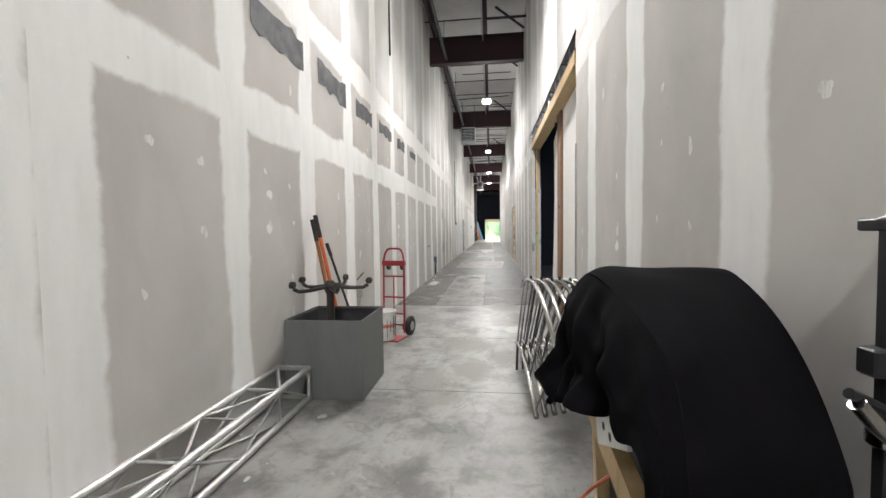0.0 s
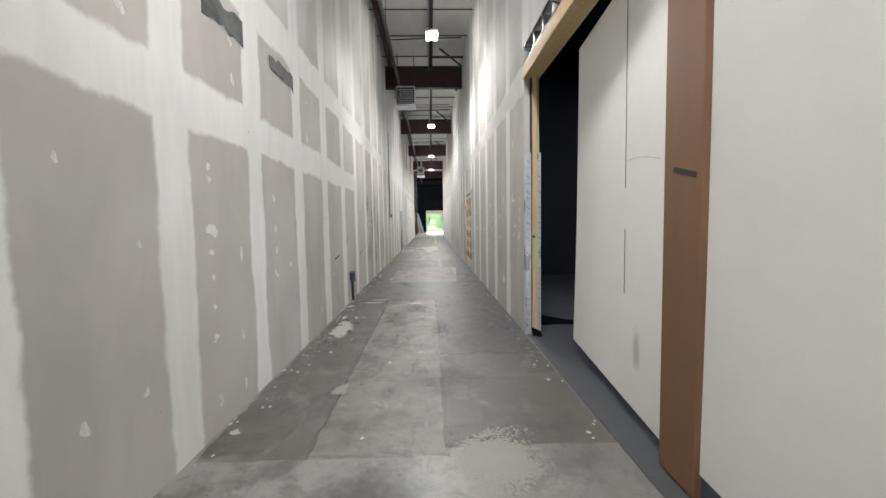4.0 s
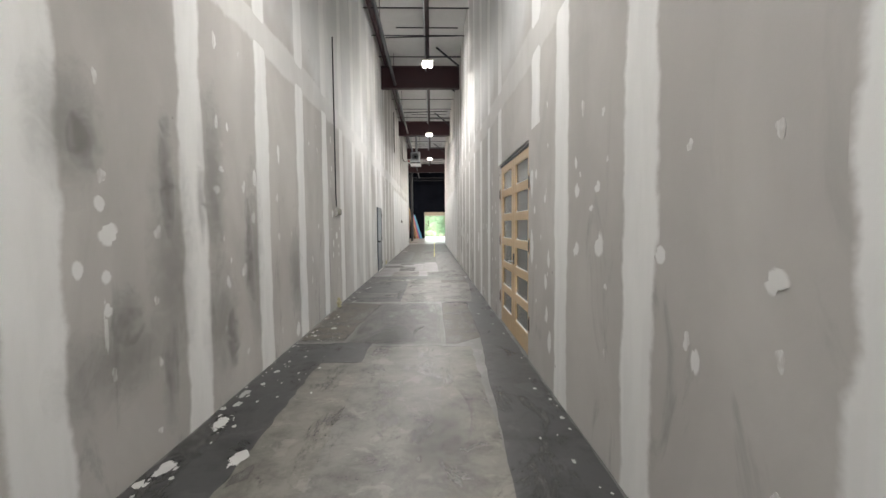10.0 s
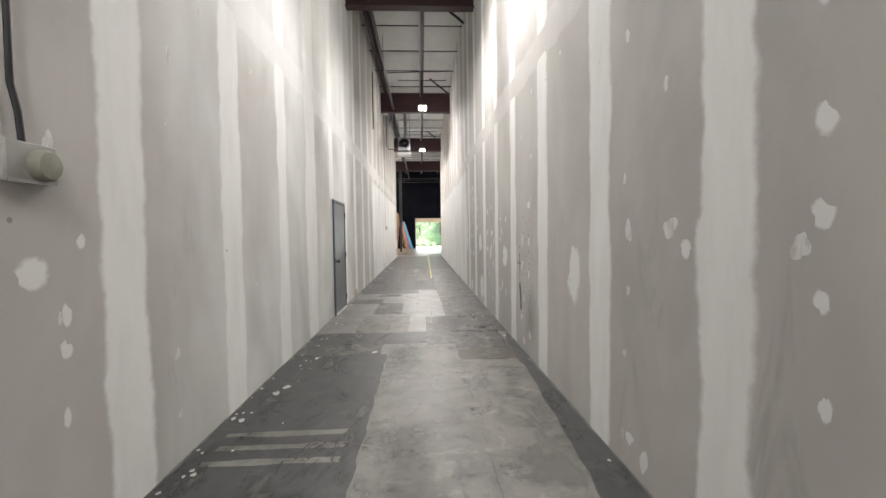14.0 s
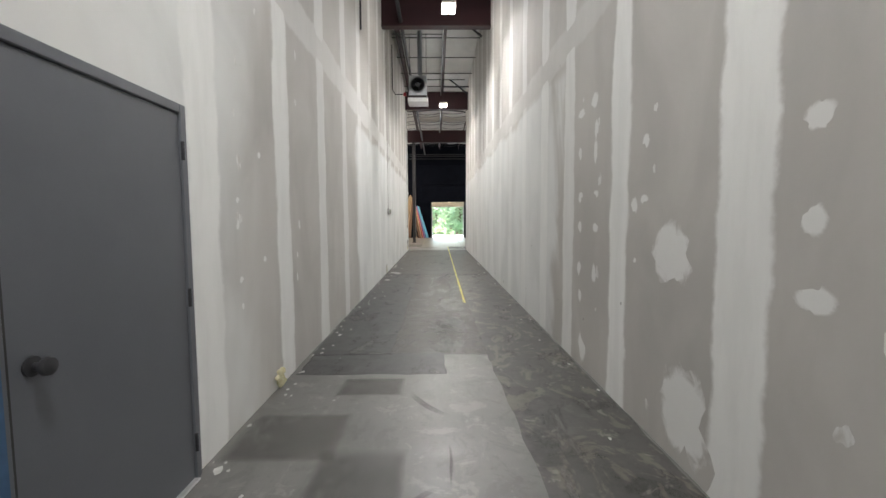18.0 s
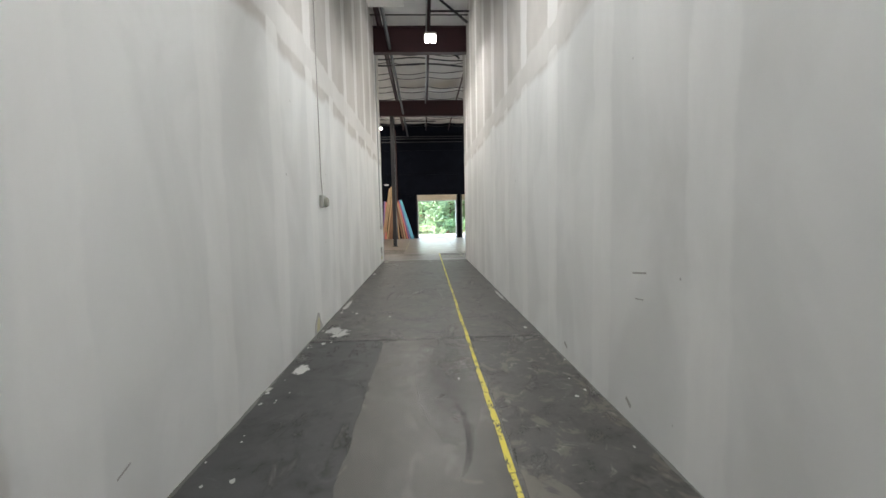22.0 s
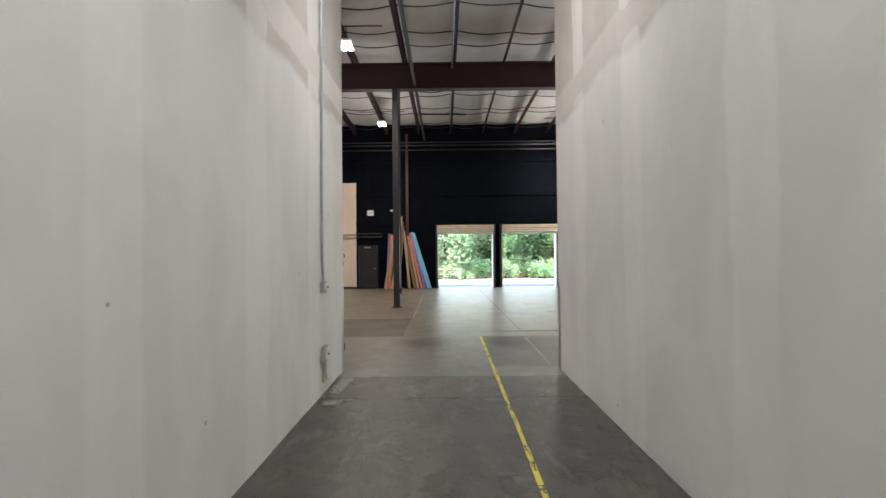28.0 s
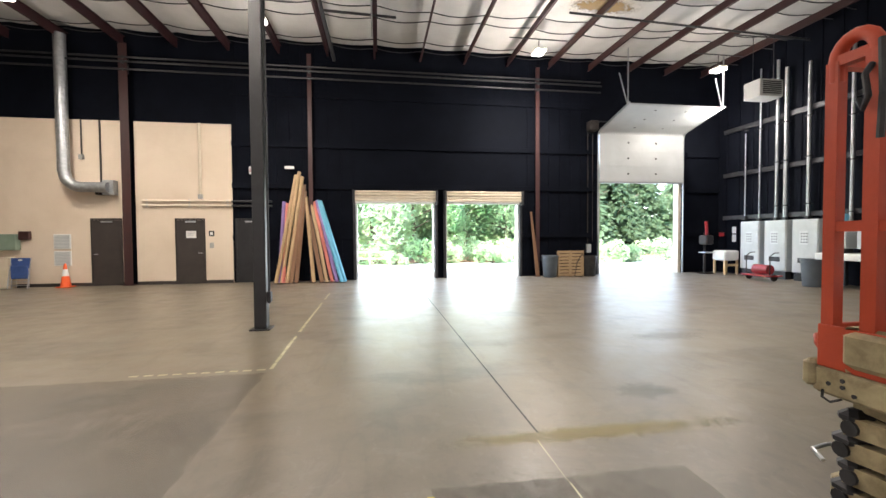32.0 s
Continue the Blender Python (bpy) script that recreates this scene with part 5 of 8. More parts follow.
def conduit_box(name, y, z, size, z_top, label, group, r=0.011, tilt=0.0):
    t = thing(name, (XL, y, z), label, "junction box", group)
    w, h = size
    part("back_box", Shape().box((0.003, -w / 2, -h / 2), (0.045, w / 2, h / 2), 0.004), box_grey, t)
    part("mud_rim", Shape().box((0.045, -w / 2 - 0.004, -h / 2), (0.049, -w / 2 + 0.018, h / 2), 0.001), spatter_mat, t, "plaster smeared on the rim")
    part("mud_rim", Shape().box((0.045, -w / 2 + 0.019, -h / 2 - 0.003), (0.0488, w / 2 - 0.02, -h / 2 + 0.014), 0.001), spatter_mat, t, "plaster smeared on the rim")
    if size[0] > 0.18:
        part("cover", Shape().spin([(h * 0.4, 0.0), (h * 0.4, 0.03), (h * 0.34, 0.045), (h * 0.1, 0.05)], (0.046, w * 0.16 + tilt, -h * 0.04), 18, "x"), cover_mat, t, "olive grey round cover", smooth=True)
    else:
        part("cover", Shape().box((0.045, -w * 0.32 + tilt, -h * 0.36), (0.06, w * 0.42 + tilt, h * 0.36), 0.006), white_pl, t, "white switch plate")
        part("knob", Shape().spin([(0.016, 0), (0.013, 0.02)], (0.06, w * 0.06, 0), 10, "x"), galv, t)
    if z_top:
        part("conduit", Shape().tube([(0.02, -w * 0.03, h / 2), (0.02, -w * 0.03 - 0.01, h / 2 + 0.12), (0.02, -w * 0.05 - 0.03, h / 2 + 0.22), (0.02, -w * 0.05 - 0.03, z_top - z)], r, 8), dark_steel if r == 0.012 else (box_grey if r < 0.015 else galv), t, smooth=True)
    return t


conduit_box("junction_box", 22.82, 1.77, (0.24, 0.16), 4.9, "grey wall box with thin conduit up the drywall", "wall boxes", 0.012)
conduit_box("junction_box", 39.3, 1.72, (0.2, 0.17), 6.9, "grey wall box with a thin cable up the drywall", "wall boxes", 0.007)
conduit_box("junction_box", 46.86, 1.17, (0.11, 0.12), 6.9, "grey switch box with metal conduit", "wall boxes", 0.0155)
b4 = conduit_box("junction_box", 46.88, 0.44, (0.14, 0.17), 0, "grey outlet box near the floor", "wall boxes")
for dy in (-0.02, 0.03):
    part("stub", Shape().tube([(0.025, dy, -0.08), (0.028, dy, -0.17), (0.02, dy + 0.01, -0.2)], 0.012, 8), galv, b4, smooth=True)
sh = Shape()
for k in range(12):
    sh.spin([(0.004, -0.02), (0.018, -0.008), (0.02, 0.006), (0.004, 0.02)], (XL + 0.02, 46.9 + rng.uniform(-0.04, 0.04), 0.19 + rng.uniform(-0.05, 0.05)), 6, rng.choice("xyz"))
solid("glass_wool_tuft", sh, wool, "pale yellow insulation tuft under the outlet box", "insulation")
# broken corner of board at the wall foot with insulation showing
part("broken_edge", Shape().poly([(XL + 0.003, y, z) for y, z in ((38.66, 0.0), (38.68, 0.13), (38.76, 0.2), (38.85, 0.26), (38.93, 0.24), (38.97, 0.13), (39.05, 0.06), (39.06, 0.0))], (0.003, 0, 0)), spatter_mat, wl, "broken plaster edge")
part("hole", Shape().poly([(XL + 0.0065, y, z) for y, z in ((38.76, 0.02), (38.78, 0.13), (38.86, 0.21), (38.92, 0.17), (38.93, 0.08), (38.9, 0.02))], (0.001, 0, 0)), wool, wl, "yellow insulation in the hole")
t0 = thing("wall_outlet", (XL, 7.12, 0), "outlet box on a short conduit from the floor", "outlet")
part("box", Shape().box((0.003, -0.05, 0.5), (0.06, 0.05, 0.63), 0.012), box_grey, t0)
part("conduit", Shape().tube([(0.03, -0.03, 0.5), (0.03, -0.05, 0.2), (0.05, -0.06, 0.0)], 0.02, 8), galv, t0, smooth=True)
t1 = thing("wall_stub", (XL, 14.8, 0), "taped pipe stub with a box against the drywall", "pipe stub")
for px, py in ((0.03, -0.02), (0.045, 0.03)):
    part("conduit", Shape().tube([(px, py, 0.0), (px, py, 0.44)], 0.013, 8), dark_steel, t1, smooth=True)
part("coupling", Shape().tube([(0.045, 0.03, 0.14), (0.045, 0.03, 0.2)], 0.019, 8), dark_steel, t1, smooth=True)
part("box", Shape().box((0.003, -0.03, 0.43), (0.07, 0.07, 0.58), 0.01), card_tan, t1)
part("tape_wrap", Shape().sheet(lambda u, v: (0.042 + (0.045 + 0.008 * math.sin(9 * u + 14 * v)) * math.cos(6.283 * u), 0.0 + (0.085 + 0.014 * math.sin(17 * u) + 0.01 * math.sin(23 * v + 5 * u)) * math.sin(6.283 * u), 0.40 + 0.17 * v + 0.025 * math.sin(6.283 * u * 2 + 1) * (1 if v < 0.5 else 0.6)), 24, 7), blue_tape, t1, "crumpled blue tape", smooth=True)
part("loose_end", Shape().sheet(lambda u, v: (0.075 + 0.012 * math.sin(5 * v), 0.05 + 0.03 * u, 0.41 - 0.07 * v + 0.02 * u), 3, 4), blue_tape, t1)
lumps = Shape()
for k in range(26):
    a, r = rng.uniform(0, 6.28), rng.uniform(0, 0.1)
    c = (XL + 0.03 + rng.uniform(0, 0.04), 22.7 + r * math.cos(a), 0.1 + r * math.sin(a) * 0.9)
    lumps.spin([(0.004, -0.03), (0.026, -0.012), (0.03, 0.008), (0.005, 0.03)], c, 6, rng.choice("xyz"))
solid("glass_wool_tuft", lumps, wool, "yellow glass wool poking out at the wall foot", "insulation")
lumps = Shape()
for k in range(18):
    a, r = rng.uniform(0, 6.28), rng.uniform(0, 0.08)
    lumps.spin([(0.004, -0.03), (0.026, -0.012), (0.03, 0.008), (0.005, 0.03)], (XL + 0.03, 30.9 + r * math.cos(a), 0.09 + r * math.sin(a)), 6, rng.choice("xyz"))
solid("glass_wool_tuft", lumps, wool, "yellow glass wool poking out at the wall foot", "insulation")
for y, z0, z1 in ((9.2, 4.6, 7.2), (35.3, 5.0, 6.9)):
    solid("drop_conduit", Shape().tube([(XL + 0.02, y, z0), (XL + 0.02, y, z1)], 0.016, 8), dark_steel, "short dark conduit down the upper wall", "conduit", smooth=True)
for x, face in ((XL, 1), (XR, -1)):
    cg = thing("corner_guard", (x, END, 0), "grey metal guard round the wall end", "corner guard", "corner guards")
    part("face", Shape().box((0, -0.07, 0.01), (0.004 * face, 0.004, 1.12)), galv, cg)
    part("return", Shape().box((0.004 * face, 0.0, 0.01), (-0.08 * face, 0.004, 1.12)), galv, cg)
    for z in (0.1, 0.42, 0.75, 1.05):
        part("screw", Shape().spin([(0.008, 0), (0.006, 0.003)], (0.004 * face, -0.035, z), 8, "x"), dark_steel, cg)

# slate-grey steel door in the left wall
d = thing("door_1", (XL, 28.6, 0), "closed slate grey steel door with blue tape edging", "door", kind="structure")
part("door_frame", Shape().box((0.002, 0, 0), (0.03, 0.05, 2.1), 0.004).box((0.002, 1.03, 0), (0.03, 1.08, 2.1), 0.004).box((0.002, 0.05, 2.05), (0.03, 1.03, 2.1), 0.004), door_grey, d)
part("leaf", Shape().box((0.001, 0.055, 0.012), (0.02, 1.025, 2.045), 0.003), door_grey, d)
part("tape_edge", Shape().box((0.0305, -0.004, 0), (0.033, 0.03, 2.1)), blue_tape, d, "blue masking tape")
part("stop_gap", Shape().box((0.0205, 0.052, 0.01), (0.0225, 0.062, 2.045)), ink, d)
part("threshold", Shape().box((0.002, 0.05, 0.0), (0.05, 1.03, 0.012), 0.003), alu, d, "bright metal threshold")
part("knob", Shape().spin([(0.035, 0), (0.035, 0.008), (0.014, 0.012), (0.014, 0.035), (0.028, 0.042), (0.033, 0.055), (0.03, 0.066), (0.012, 0.072)], (0.02, 0.14, 0.98), 20, "x"), dark_steel, d, "dark satin knob", smooth=True)
for z in (0.22, 1.05, 1.85):
    part("hinge", Shape().tube([(0.036, 1.03, z - 0.05), (0.036, 1.03, z + 0.05)], 0.009, 8), dark_steel, d)

# pale timber double door with smoked lites, surface-mounted on the right wall
d = thing("door_2", (XR + 0.065, 19.57, 0), "pale maple double door with smoked glass lites", "door", kind="structure")
part("head_gap", Shape().box((-0.004, -0.01, 2.368), (-0.06, 1.9, 2.392)), ink, d)
for k, y0 in ((0, 0.0), (1, 0.945)):
    y1 = y0 + 0.937
    stile = 0.125
    leaf = part("leaf", Shape().box((-0.004, y0, 0.015), (-0.05, y0 + stile, 2.365), 0.004).box((-0.004, y1 - stile, 0.015), (-0.05, y1, 2.365), 0.004), wood_lite, d, "pale maple stiles")
    lows = [0.25 + 0.352 * i for i in range(6)]
    for i in range(7):
        za = 0.015 if i == 0 else lows[i - 1] + 0.25
        zb = 2.365 if i == 6 else lows[i]
        part("rail", Shape().box((-0.004, y0 + stile, za), (-0.05, y1 - stile, zb), 0.004), wood_lite, leaf)
    for za in lows:
        zb = za + 0.25
        part("pane", Shape().box((-0.012, y0 + stile, za), (-0.03, y1 - stile, zb)), frost, leaf, "smoked glass pane")
        part("bead", Shape().box((-0.03, y0 + stile, za), (-0.042, y1 - stile, za + 0.006)), white_pl, leaf)
        part("corner_tab", Shape().box((-0.03, y0 + stile + 0.005, za + 0.006), (-0.034, y0 + stile + 0.045, za + 0.03)).box((-0.03, y1 - stile - 0.03, za + 0.006), (-0.034, y1 - stile - 0.003, za + 0.024)), white_pl, leaf)
    for z in (0.4, 1.27, 1.97):
        hy = -0.012 if k == 0 else y1 + 0.012
        part("hinge_recess", Shape().box((-0.062, hy - 0.024, z - 0.095), (-0.067, hy + 0.02, z + 0.085), 0.001), card_tan if z > 1 else brown_board, leaf, "bare tan paper round the hinge")
        part("hinge", Shape().box((-0.066, hy - 0.016, z - 0.07), (-0.076, hy + 0.016, z + 0.06), 0.003), dark_steel, leaf, "dark steel hinge")
part("lock_plate", Shape().box((-0.05, 0.87, 0.98), (-0.062, 0.935, 1.12), 0.004), dark_steel, d, "dark lever lock")
part("lever", Shape().tube([(-0.06, 0.9, 1.02), (-0.105, 0.9, 1.02), (-0.11, 1.0, 1.015)], 0.01, 8), galv, d, smooth=True)
part("scratch_mark", Shape().bar((-0.0315, 1.6, 1.42), (-0.0315, 1.64, 1.5), 0.003, 0.02), panel_grey, d)

# ---- wide framed opening in the right wall, dark room behind ----
hd = thing("opening_header", (XR, 6.85, 0), "raw pine header over the wide opening", "header", kind="structure")
part("beam", Shape().box((-0.02, -0.0, 3.36), (0.2, 5.35, 3.52), 0.006), pine, hd)
part("track", Shape().box((-0.012, 0.0, 3.52), (0.15, 5.35, 3.56)), dark_steel, hd, "dark steel track")
for k in range(14):
    part("stud_end", Shape().box((0.02, 0.1 + 0.4 * k, 3.56), (0.12, 0.14 + 0.4 * k, 3.78)), galv, hd)
for k in range(5):
    part("clip", Shape().bar((-0.012, 0.5 + k * 1.1, 3.54), (-0.09, 0.5 + k * 1.1, 3.56), 0.02, 0.01), dark_steel, hd)
part("track_top", Shape().box((-0.0, 0, 3.765), (0.013, 5.35, 3.79)), dark_steel, hd)
st = thing("opening_jamb", (XR, 12.12, 0), "pine stud jamb wrapped with metal corner bead", "jamb", kind="structure")
part("stud", Shape().box((0.084, -0.05, 0), (0.142, 0.07, 3.36), 0.004), pine, st)
part("bead", Shape().box((-0.004, -0.03, 0), (0.072, 0.06, 2.4), 0.006), film_blue, st, "metal corner bead under blue printed film")
part("bead", Shape().box((0.146, -0.03, 0), (0.2, 0.06, 2.4), 0.006), film_blue, st, "metal corner bead under blue printed film")
# dark strip put in for the shaded gap between bead and stud
part("packing", Shape().box((0.073, -0.02, 0), (0.083, 0.06, 3.36)), dark_steel, st)
part("lime_tape", Shape().box((0.086, -0.0535, 0.85), (0.14, -0.0505, 1.42)), lime_tape, st, "lime tape strip")
part("knot", Shape().spin([(0.018, -0.004), (0.014, 0.0)], (0.096, -0.052, 1.31), 10, "y"), ink, st)
for k in range(11):
    for x in (0.0, 0.15):
        part("print_line", Shape().box((x, -0.033, 0.2 + 0.2 * k + 0.02 * (x > 0.1)), (x + (0.07 if x < 0.1 else 0.046), -0.0305, 0.203 + 0.2 * k + 0.02 * (x > 0.1))), film_print, st)
        for j in range(2):
            part("print_mark", Shape().bar((x + 0.012 + 0.022 * j, -0.032, 0.3 + 0.2 * k - 0.02 * j), (x + 0.03 + 0.022 * j, -0.032, 0.288 + 0.2 * k - 0.02 * j), 0.003, 0.009), film_print, st)
# scrap of black tape at the jamb foot, in the black cloth material
ct = Shape().sheet(lambda u, v: (XR + 0.06 + 0.12 * u, 12.05 + 0.01 * math.sin(5 * u) - 0.1 * v, 0.012 + 0.1 * (1 - v) * (1 - 0.5 * u) + 0.01 * math.sin(7 * u) * v), 8, 5)
solid("cloth_scrap", ct, cloth_black, "black tape scrap at the foot of the jamb", "cloth", smooth=True)
part("edge_strip", Shape().box((-0.012, -5.3, 0), (0.0, -5.26, 2.42), 0.003), galv, st, "grey metal edge strip")
hp = thing("hanging_sheets", (0, 0, 0), "white boards hung as a sliding screen in the opening", "screen")
for (xa, ya), (xb, yb_) in (((1.46, 6.86), (1.50, 8.78)), ((1.52, 9.08), (1.70, 11.34))):
    def bow(u, v, back=0.0, xa=xa, ya=ya, xb=xb, yb_=yb_):
        far_end = u if yb_ > 10 else 0.3 * u
        return (xa + (xb - xa) * u + back + 0.05 * far_end * math.sin(2.6 * v), ya + (yb_ - ya) * u - 0.1 * far_end * (0.5 - v) ** 2 * (4 if v > 0.5 else 1.5), 0.16 + 3.2 * v - 0.05 * (1 - u))
    sh = Shape().sheet(lambda u, v: bow(u, v), 14, 16).sheet(lambda u, v: bow(1 - u, v, 0.022), 14, 16)
    n = 15 * 17
    sh.f += [(14 + 15 * j, n + 15 * j, n + 15 * (j + 1), 14 + 15 * (j + 1)) for j in range(16)]
    part("board", sh, white_board, hp, smooth=True)
part("seam", Shape().box((1.588, 9.84, 1.76), (1.594, 9.846, 3.3)), box_grey, hp, "dark open joint")
part("seam", Shape().box((1.584, 9.83, 0.95), (1.59, 9.835, 1.45)), box_grey, hp, "dark open joint")
# thin grey bar drawn for the shadow line of a groove in the board
part("crease", Shape().tube([(1.588, 9.79, 1.965), (1.566, 9.6, 1.96), (1.55, 9.45, 1.94), (1.53, 9.25, 1.9)], 0.002, 6), box_grey, hp)
part("smudge", Shape().poly([(1.54 - 0.02, 9.5 + 0.07 * math.cos(i * 0.3142), 0.62 + 0.2 * math.sin(i * -0.3142)) for i in range(20)]), wall_scuff, hp)
part("brown_batten", Shape().box((1.47, 8.76, 0.02), (1.515, 9.1, 3.36), 0.004), brown_board, hp, "brown hardboard batten")
part("pen_mark", Shape().bar((1.468, 8.8, 1.75), (1.468, 9.0, 1.8), 0.004, 0.03), ink, hp)
part("pull_tape", Shape().box((1.515, 9.11, 1.62), (1.518, 9.15, 1.82)), coil_beige, hp)
part("hanger", Shape().bar((1.52, 9.6, 3.3), (1.52, 9.6, 3.4), 0.03, 0.03), dark_steel, hp)
solid("room_floor", Shape().box((XR + 0.004, 6.85, 0.002), (9.0, 18.0, 0.006)), stage_black, "matt black stage floor of the dark room", kind="structure")
solid("room_wall", Shape().box((9.0, 2.0, 0), (9.2, 18.2, 6.0)).box((XR + 0.2, 18.0, 0), (9.0, 18.2, 6.0)).box((XR + 0.2, 1.8, 0), (9.2, 2.0, 6.0)), dark_room, "blue black wall of the dark room", kind="structure")
solid("room_ceiling", Shape().box((XR + 0.2, 1.8, 6.0), (9.2, 18.2, 6.1)), dark_room, "black ceiling of the dark room", kind="structure")
solid("room_back", Shape().box((XR + 0.2, 2.0, 0.0), (XR + 0.25, 6.8, 6.0)).box((XR + 0.2, 12.3, 0.0), (XR + 0.25, 18.0, 6.0)), dark_room, "black inner face of the dividing wall", kind="structure")
bk = thing("low_bench", (4.6, 13.2, 0), "low bench with pale edges in the dark room", "bench")
for z in (0.62, 0.9):
    part("shelf", Shape().box((-0.2, -1.0, z), (0.4, 1.0, z + 0.05), 0.006), white_pl, bk)
for y in (-0.9, 0.8):
    part("post", Shape().box((-0.15, y, 0.006), (-0.05, y + 0.1, 0.9)), dark_steel, bk)
part("end_tag", Shape().box((-0.21, -1.004, 0.88), (-0.1, -0.99, 0.99)), red_paint, bk, "red end tag")
# made-up casing for the fill lamp of the dark room
sl = thing("added_room_lamp", (5.2, 12.5, 5.32), "added lamp fixture under the dark ceiling", "lamp")
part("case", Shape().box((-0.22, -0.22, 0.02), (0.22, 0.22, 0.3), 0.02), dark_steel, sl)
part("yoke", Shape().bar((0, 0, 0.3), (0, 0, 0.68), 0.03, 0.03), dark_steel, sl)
ct = Shape()
ct.sheet(lambda u, v: (1.62 + 0.75 * u, 12.75 + 0.05 * math.sin(4 * u) - 0.25 * v, 0.012 + 0.13 * (1 - u) ** 2 * (1 - v)), 8, 5)
solid("cloth_scrap", ct, cloth_black, "black cloth scrap on the stage floor", "cloth")
# ---- things at the start of the corridor ----
pl = thing("planter_box", (-1.08, 5.27, 0), "square grey zinc planter box, open on top", "planter")
w, h = 0.335, 0.67
for name, a, b in (("side", (-w, -w, 0.0), (w, -w + 0.012, h)), ("side", (-w, w - 0.012, 0), (w, w, h)), ("side", (-w, -w + 0.012, 0), (-w + 0.012, w - 0.012, h)), ("side", (w - 0.012, -w + 0.012, 0), (w, w - 0.012, h))):
    part(name, Shape().box(a, b, 0.003), planter_mat, pl)
part("bottom", Shape().box((-w + 0.012, -w + 0.012, 0.1), (w - 0.012, w - 0.012, 0.12)), inside_dark, pl)
# dark plates added inside the sides so the open box looks dark
for a, b in (((-w + 0.014, -w + 0.014), (w - 0.014, -w + 0.018)), ((-w + 0.014, w - 0.018), (w - 0.014, w - 0.014)), ((-w + 0.014, -w + 0.018), (-w + 0.018, w - 0.018)), ((w - 0.018, -w + 0.018), (w - 0.014, w - 0.018))):
    part("liner", Shape().box((*a, 0.12), (*b, h - 0.02)), inside_dark, pl, "dark plate added inside the box")
bag = Shape().sheet(lambda u, v: (-0.26 + 0.5 * u, -0.26 + 0.5 * v, 0.36 + 0.16 * math.sin(3.1 * u) * math.sin(3.1 * v) + 0.04 * math.sin(17 * u + 9 * v)), 14, 14)
part("black_bag", bag, cloth_black, thing("rubbish_bag", (-1.08, 5.27, 0), "black plastic bag lying inside the planter box", "bag"), smooth=True)
cb = thing("chair_base", (-1.12, 5.22, 0.3), "upturned dark five-arm swivel chair base with castors", "chair base")
part("column", Shape().tube([(0, 0, 0), (0, 0, 0.3), (0, 0, 0.3), (0, 0, 0.62)], [0.022, 0.022, 0.034, 0.034], 12), iron, cb, smooth=True)
part("hub", Shape().spin([(0.04, 0.56), (0.055, 0.6), (0.055, 0.64), (0.03, 0.67)], (0, 0, 0), 14), iron, cb, smooth=True)
for k in range(5):
    a = 0.25 + 2 * math.pi * k / 5
    c, s = math.cos(a), math.sin(a)
    arm = part("arm", Shape().tube([(0.03 * c, 0.03 * s, 0.62), (0.18 * c, 0.18 * s, 0.60), (0.29 * c, 0.29 * s, 0.60), (0.335 * c, 0.335 * s, 0.625)], [0.022, 0.018, 0.016, 0.016], 8), iron, cb, smooth=True)
    part("castor", Shape().spin([(0.006, -0.028), (0.028, -0.02), (0.03, 0.0), (0.028, 0.02), (0.006, 0.028)], (0.345 * c, 0.345 * s, 0.66), 12, "x" if k % 2 else "y"), rubber, arm, smooth=True)
for name, a, b, mat, tip, label in (("digging_bar", (-1.12, 5.7, 0.0), (-1.40, 5.58, 1.57), orange, rubber, "orange fibreglass tool handle leaning on the drywall"), ("rake_handle", (-1.2, 5.74, 0.0), (-1.45, 5.62, 1.53), wood_handle, rubber, "brown wooden tool handle with a black grip")):
    t = thing(name, (0, 0, 0), label, "tool handle")
    m1 = Vector(a).lerp(Vector(b), 0.86)
    part("shaft", Shape().tube([a, m1], 0.019, 10), mat, t, smooth=True)
    part("grip", Shape().tube([m1, b], 0.022, 10), tip if name == "rake_handle" else iron, t, smooth=True)
t = thing("black_pole", (0, 0, 0), "black metal pole leaning on the drywall", "pole")
part("shaft", Shape().tube([(-1.08, 6.1, 0.0), (-1.47, 6.02, 1.28)], 0.014, 8), iron, t, smooth=True)
part("grip", Shape().tube([(-1.425, 6.03, 1.14), (-1.47, 6.02, 1.28)], 0.02, 8), rubber, t, smooth=True)

tr = thing("truss_length", (-1.497, 1.6, 0), "white painted box truss length lying along the wall", "truss")
tw, tl = 0.27, 3.32
chords = [(0.0, 0.025), (tw, 0.025), (0.0, 0.27), (tw, 0.27)]
for x, z in chords:
    part("chord", Shape().tube([(x + 0.025, 0, z), (x + 0.025, tl, z)], 0.024, 12), alu, tr, smooth=True)
for y in (0.0, tl):
    part("end_frame", Shape().bar((0.025, y, 0.025), (tw + 0.025, y, 0.025), 0.03, 0.03).bar((0.025, y, 0.27), (tw + 0.025, y, 0.27), 0.03, 0.03).bar((0.025, y, 0.025), (0.025, y, 0.27), 0.03, 0.03).bar((tw + 0.025, y, 0.025), (tw + 0.025, y, 0.27), 0.03, 0.03), alu, tr)
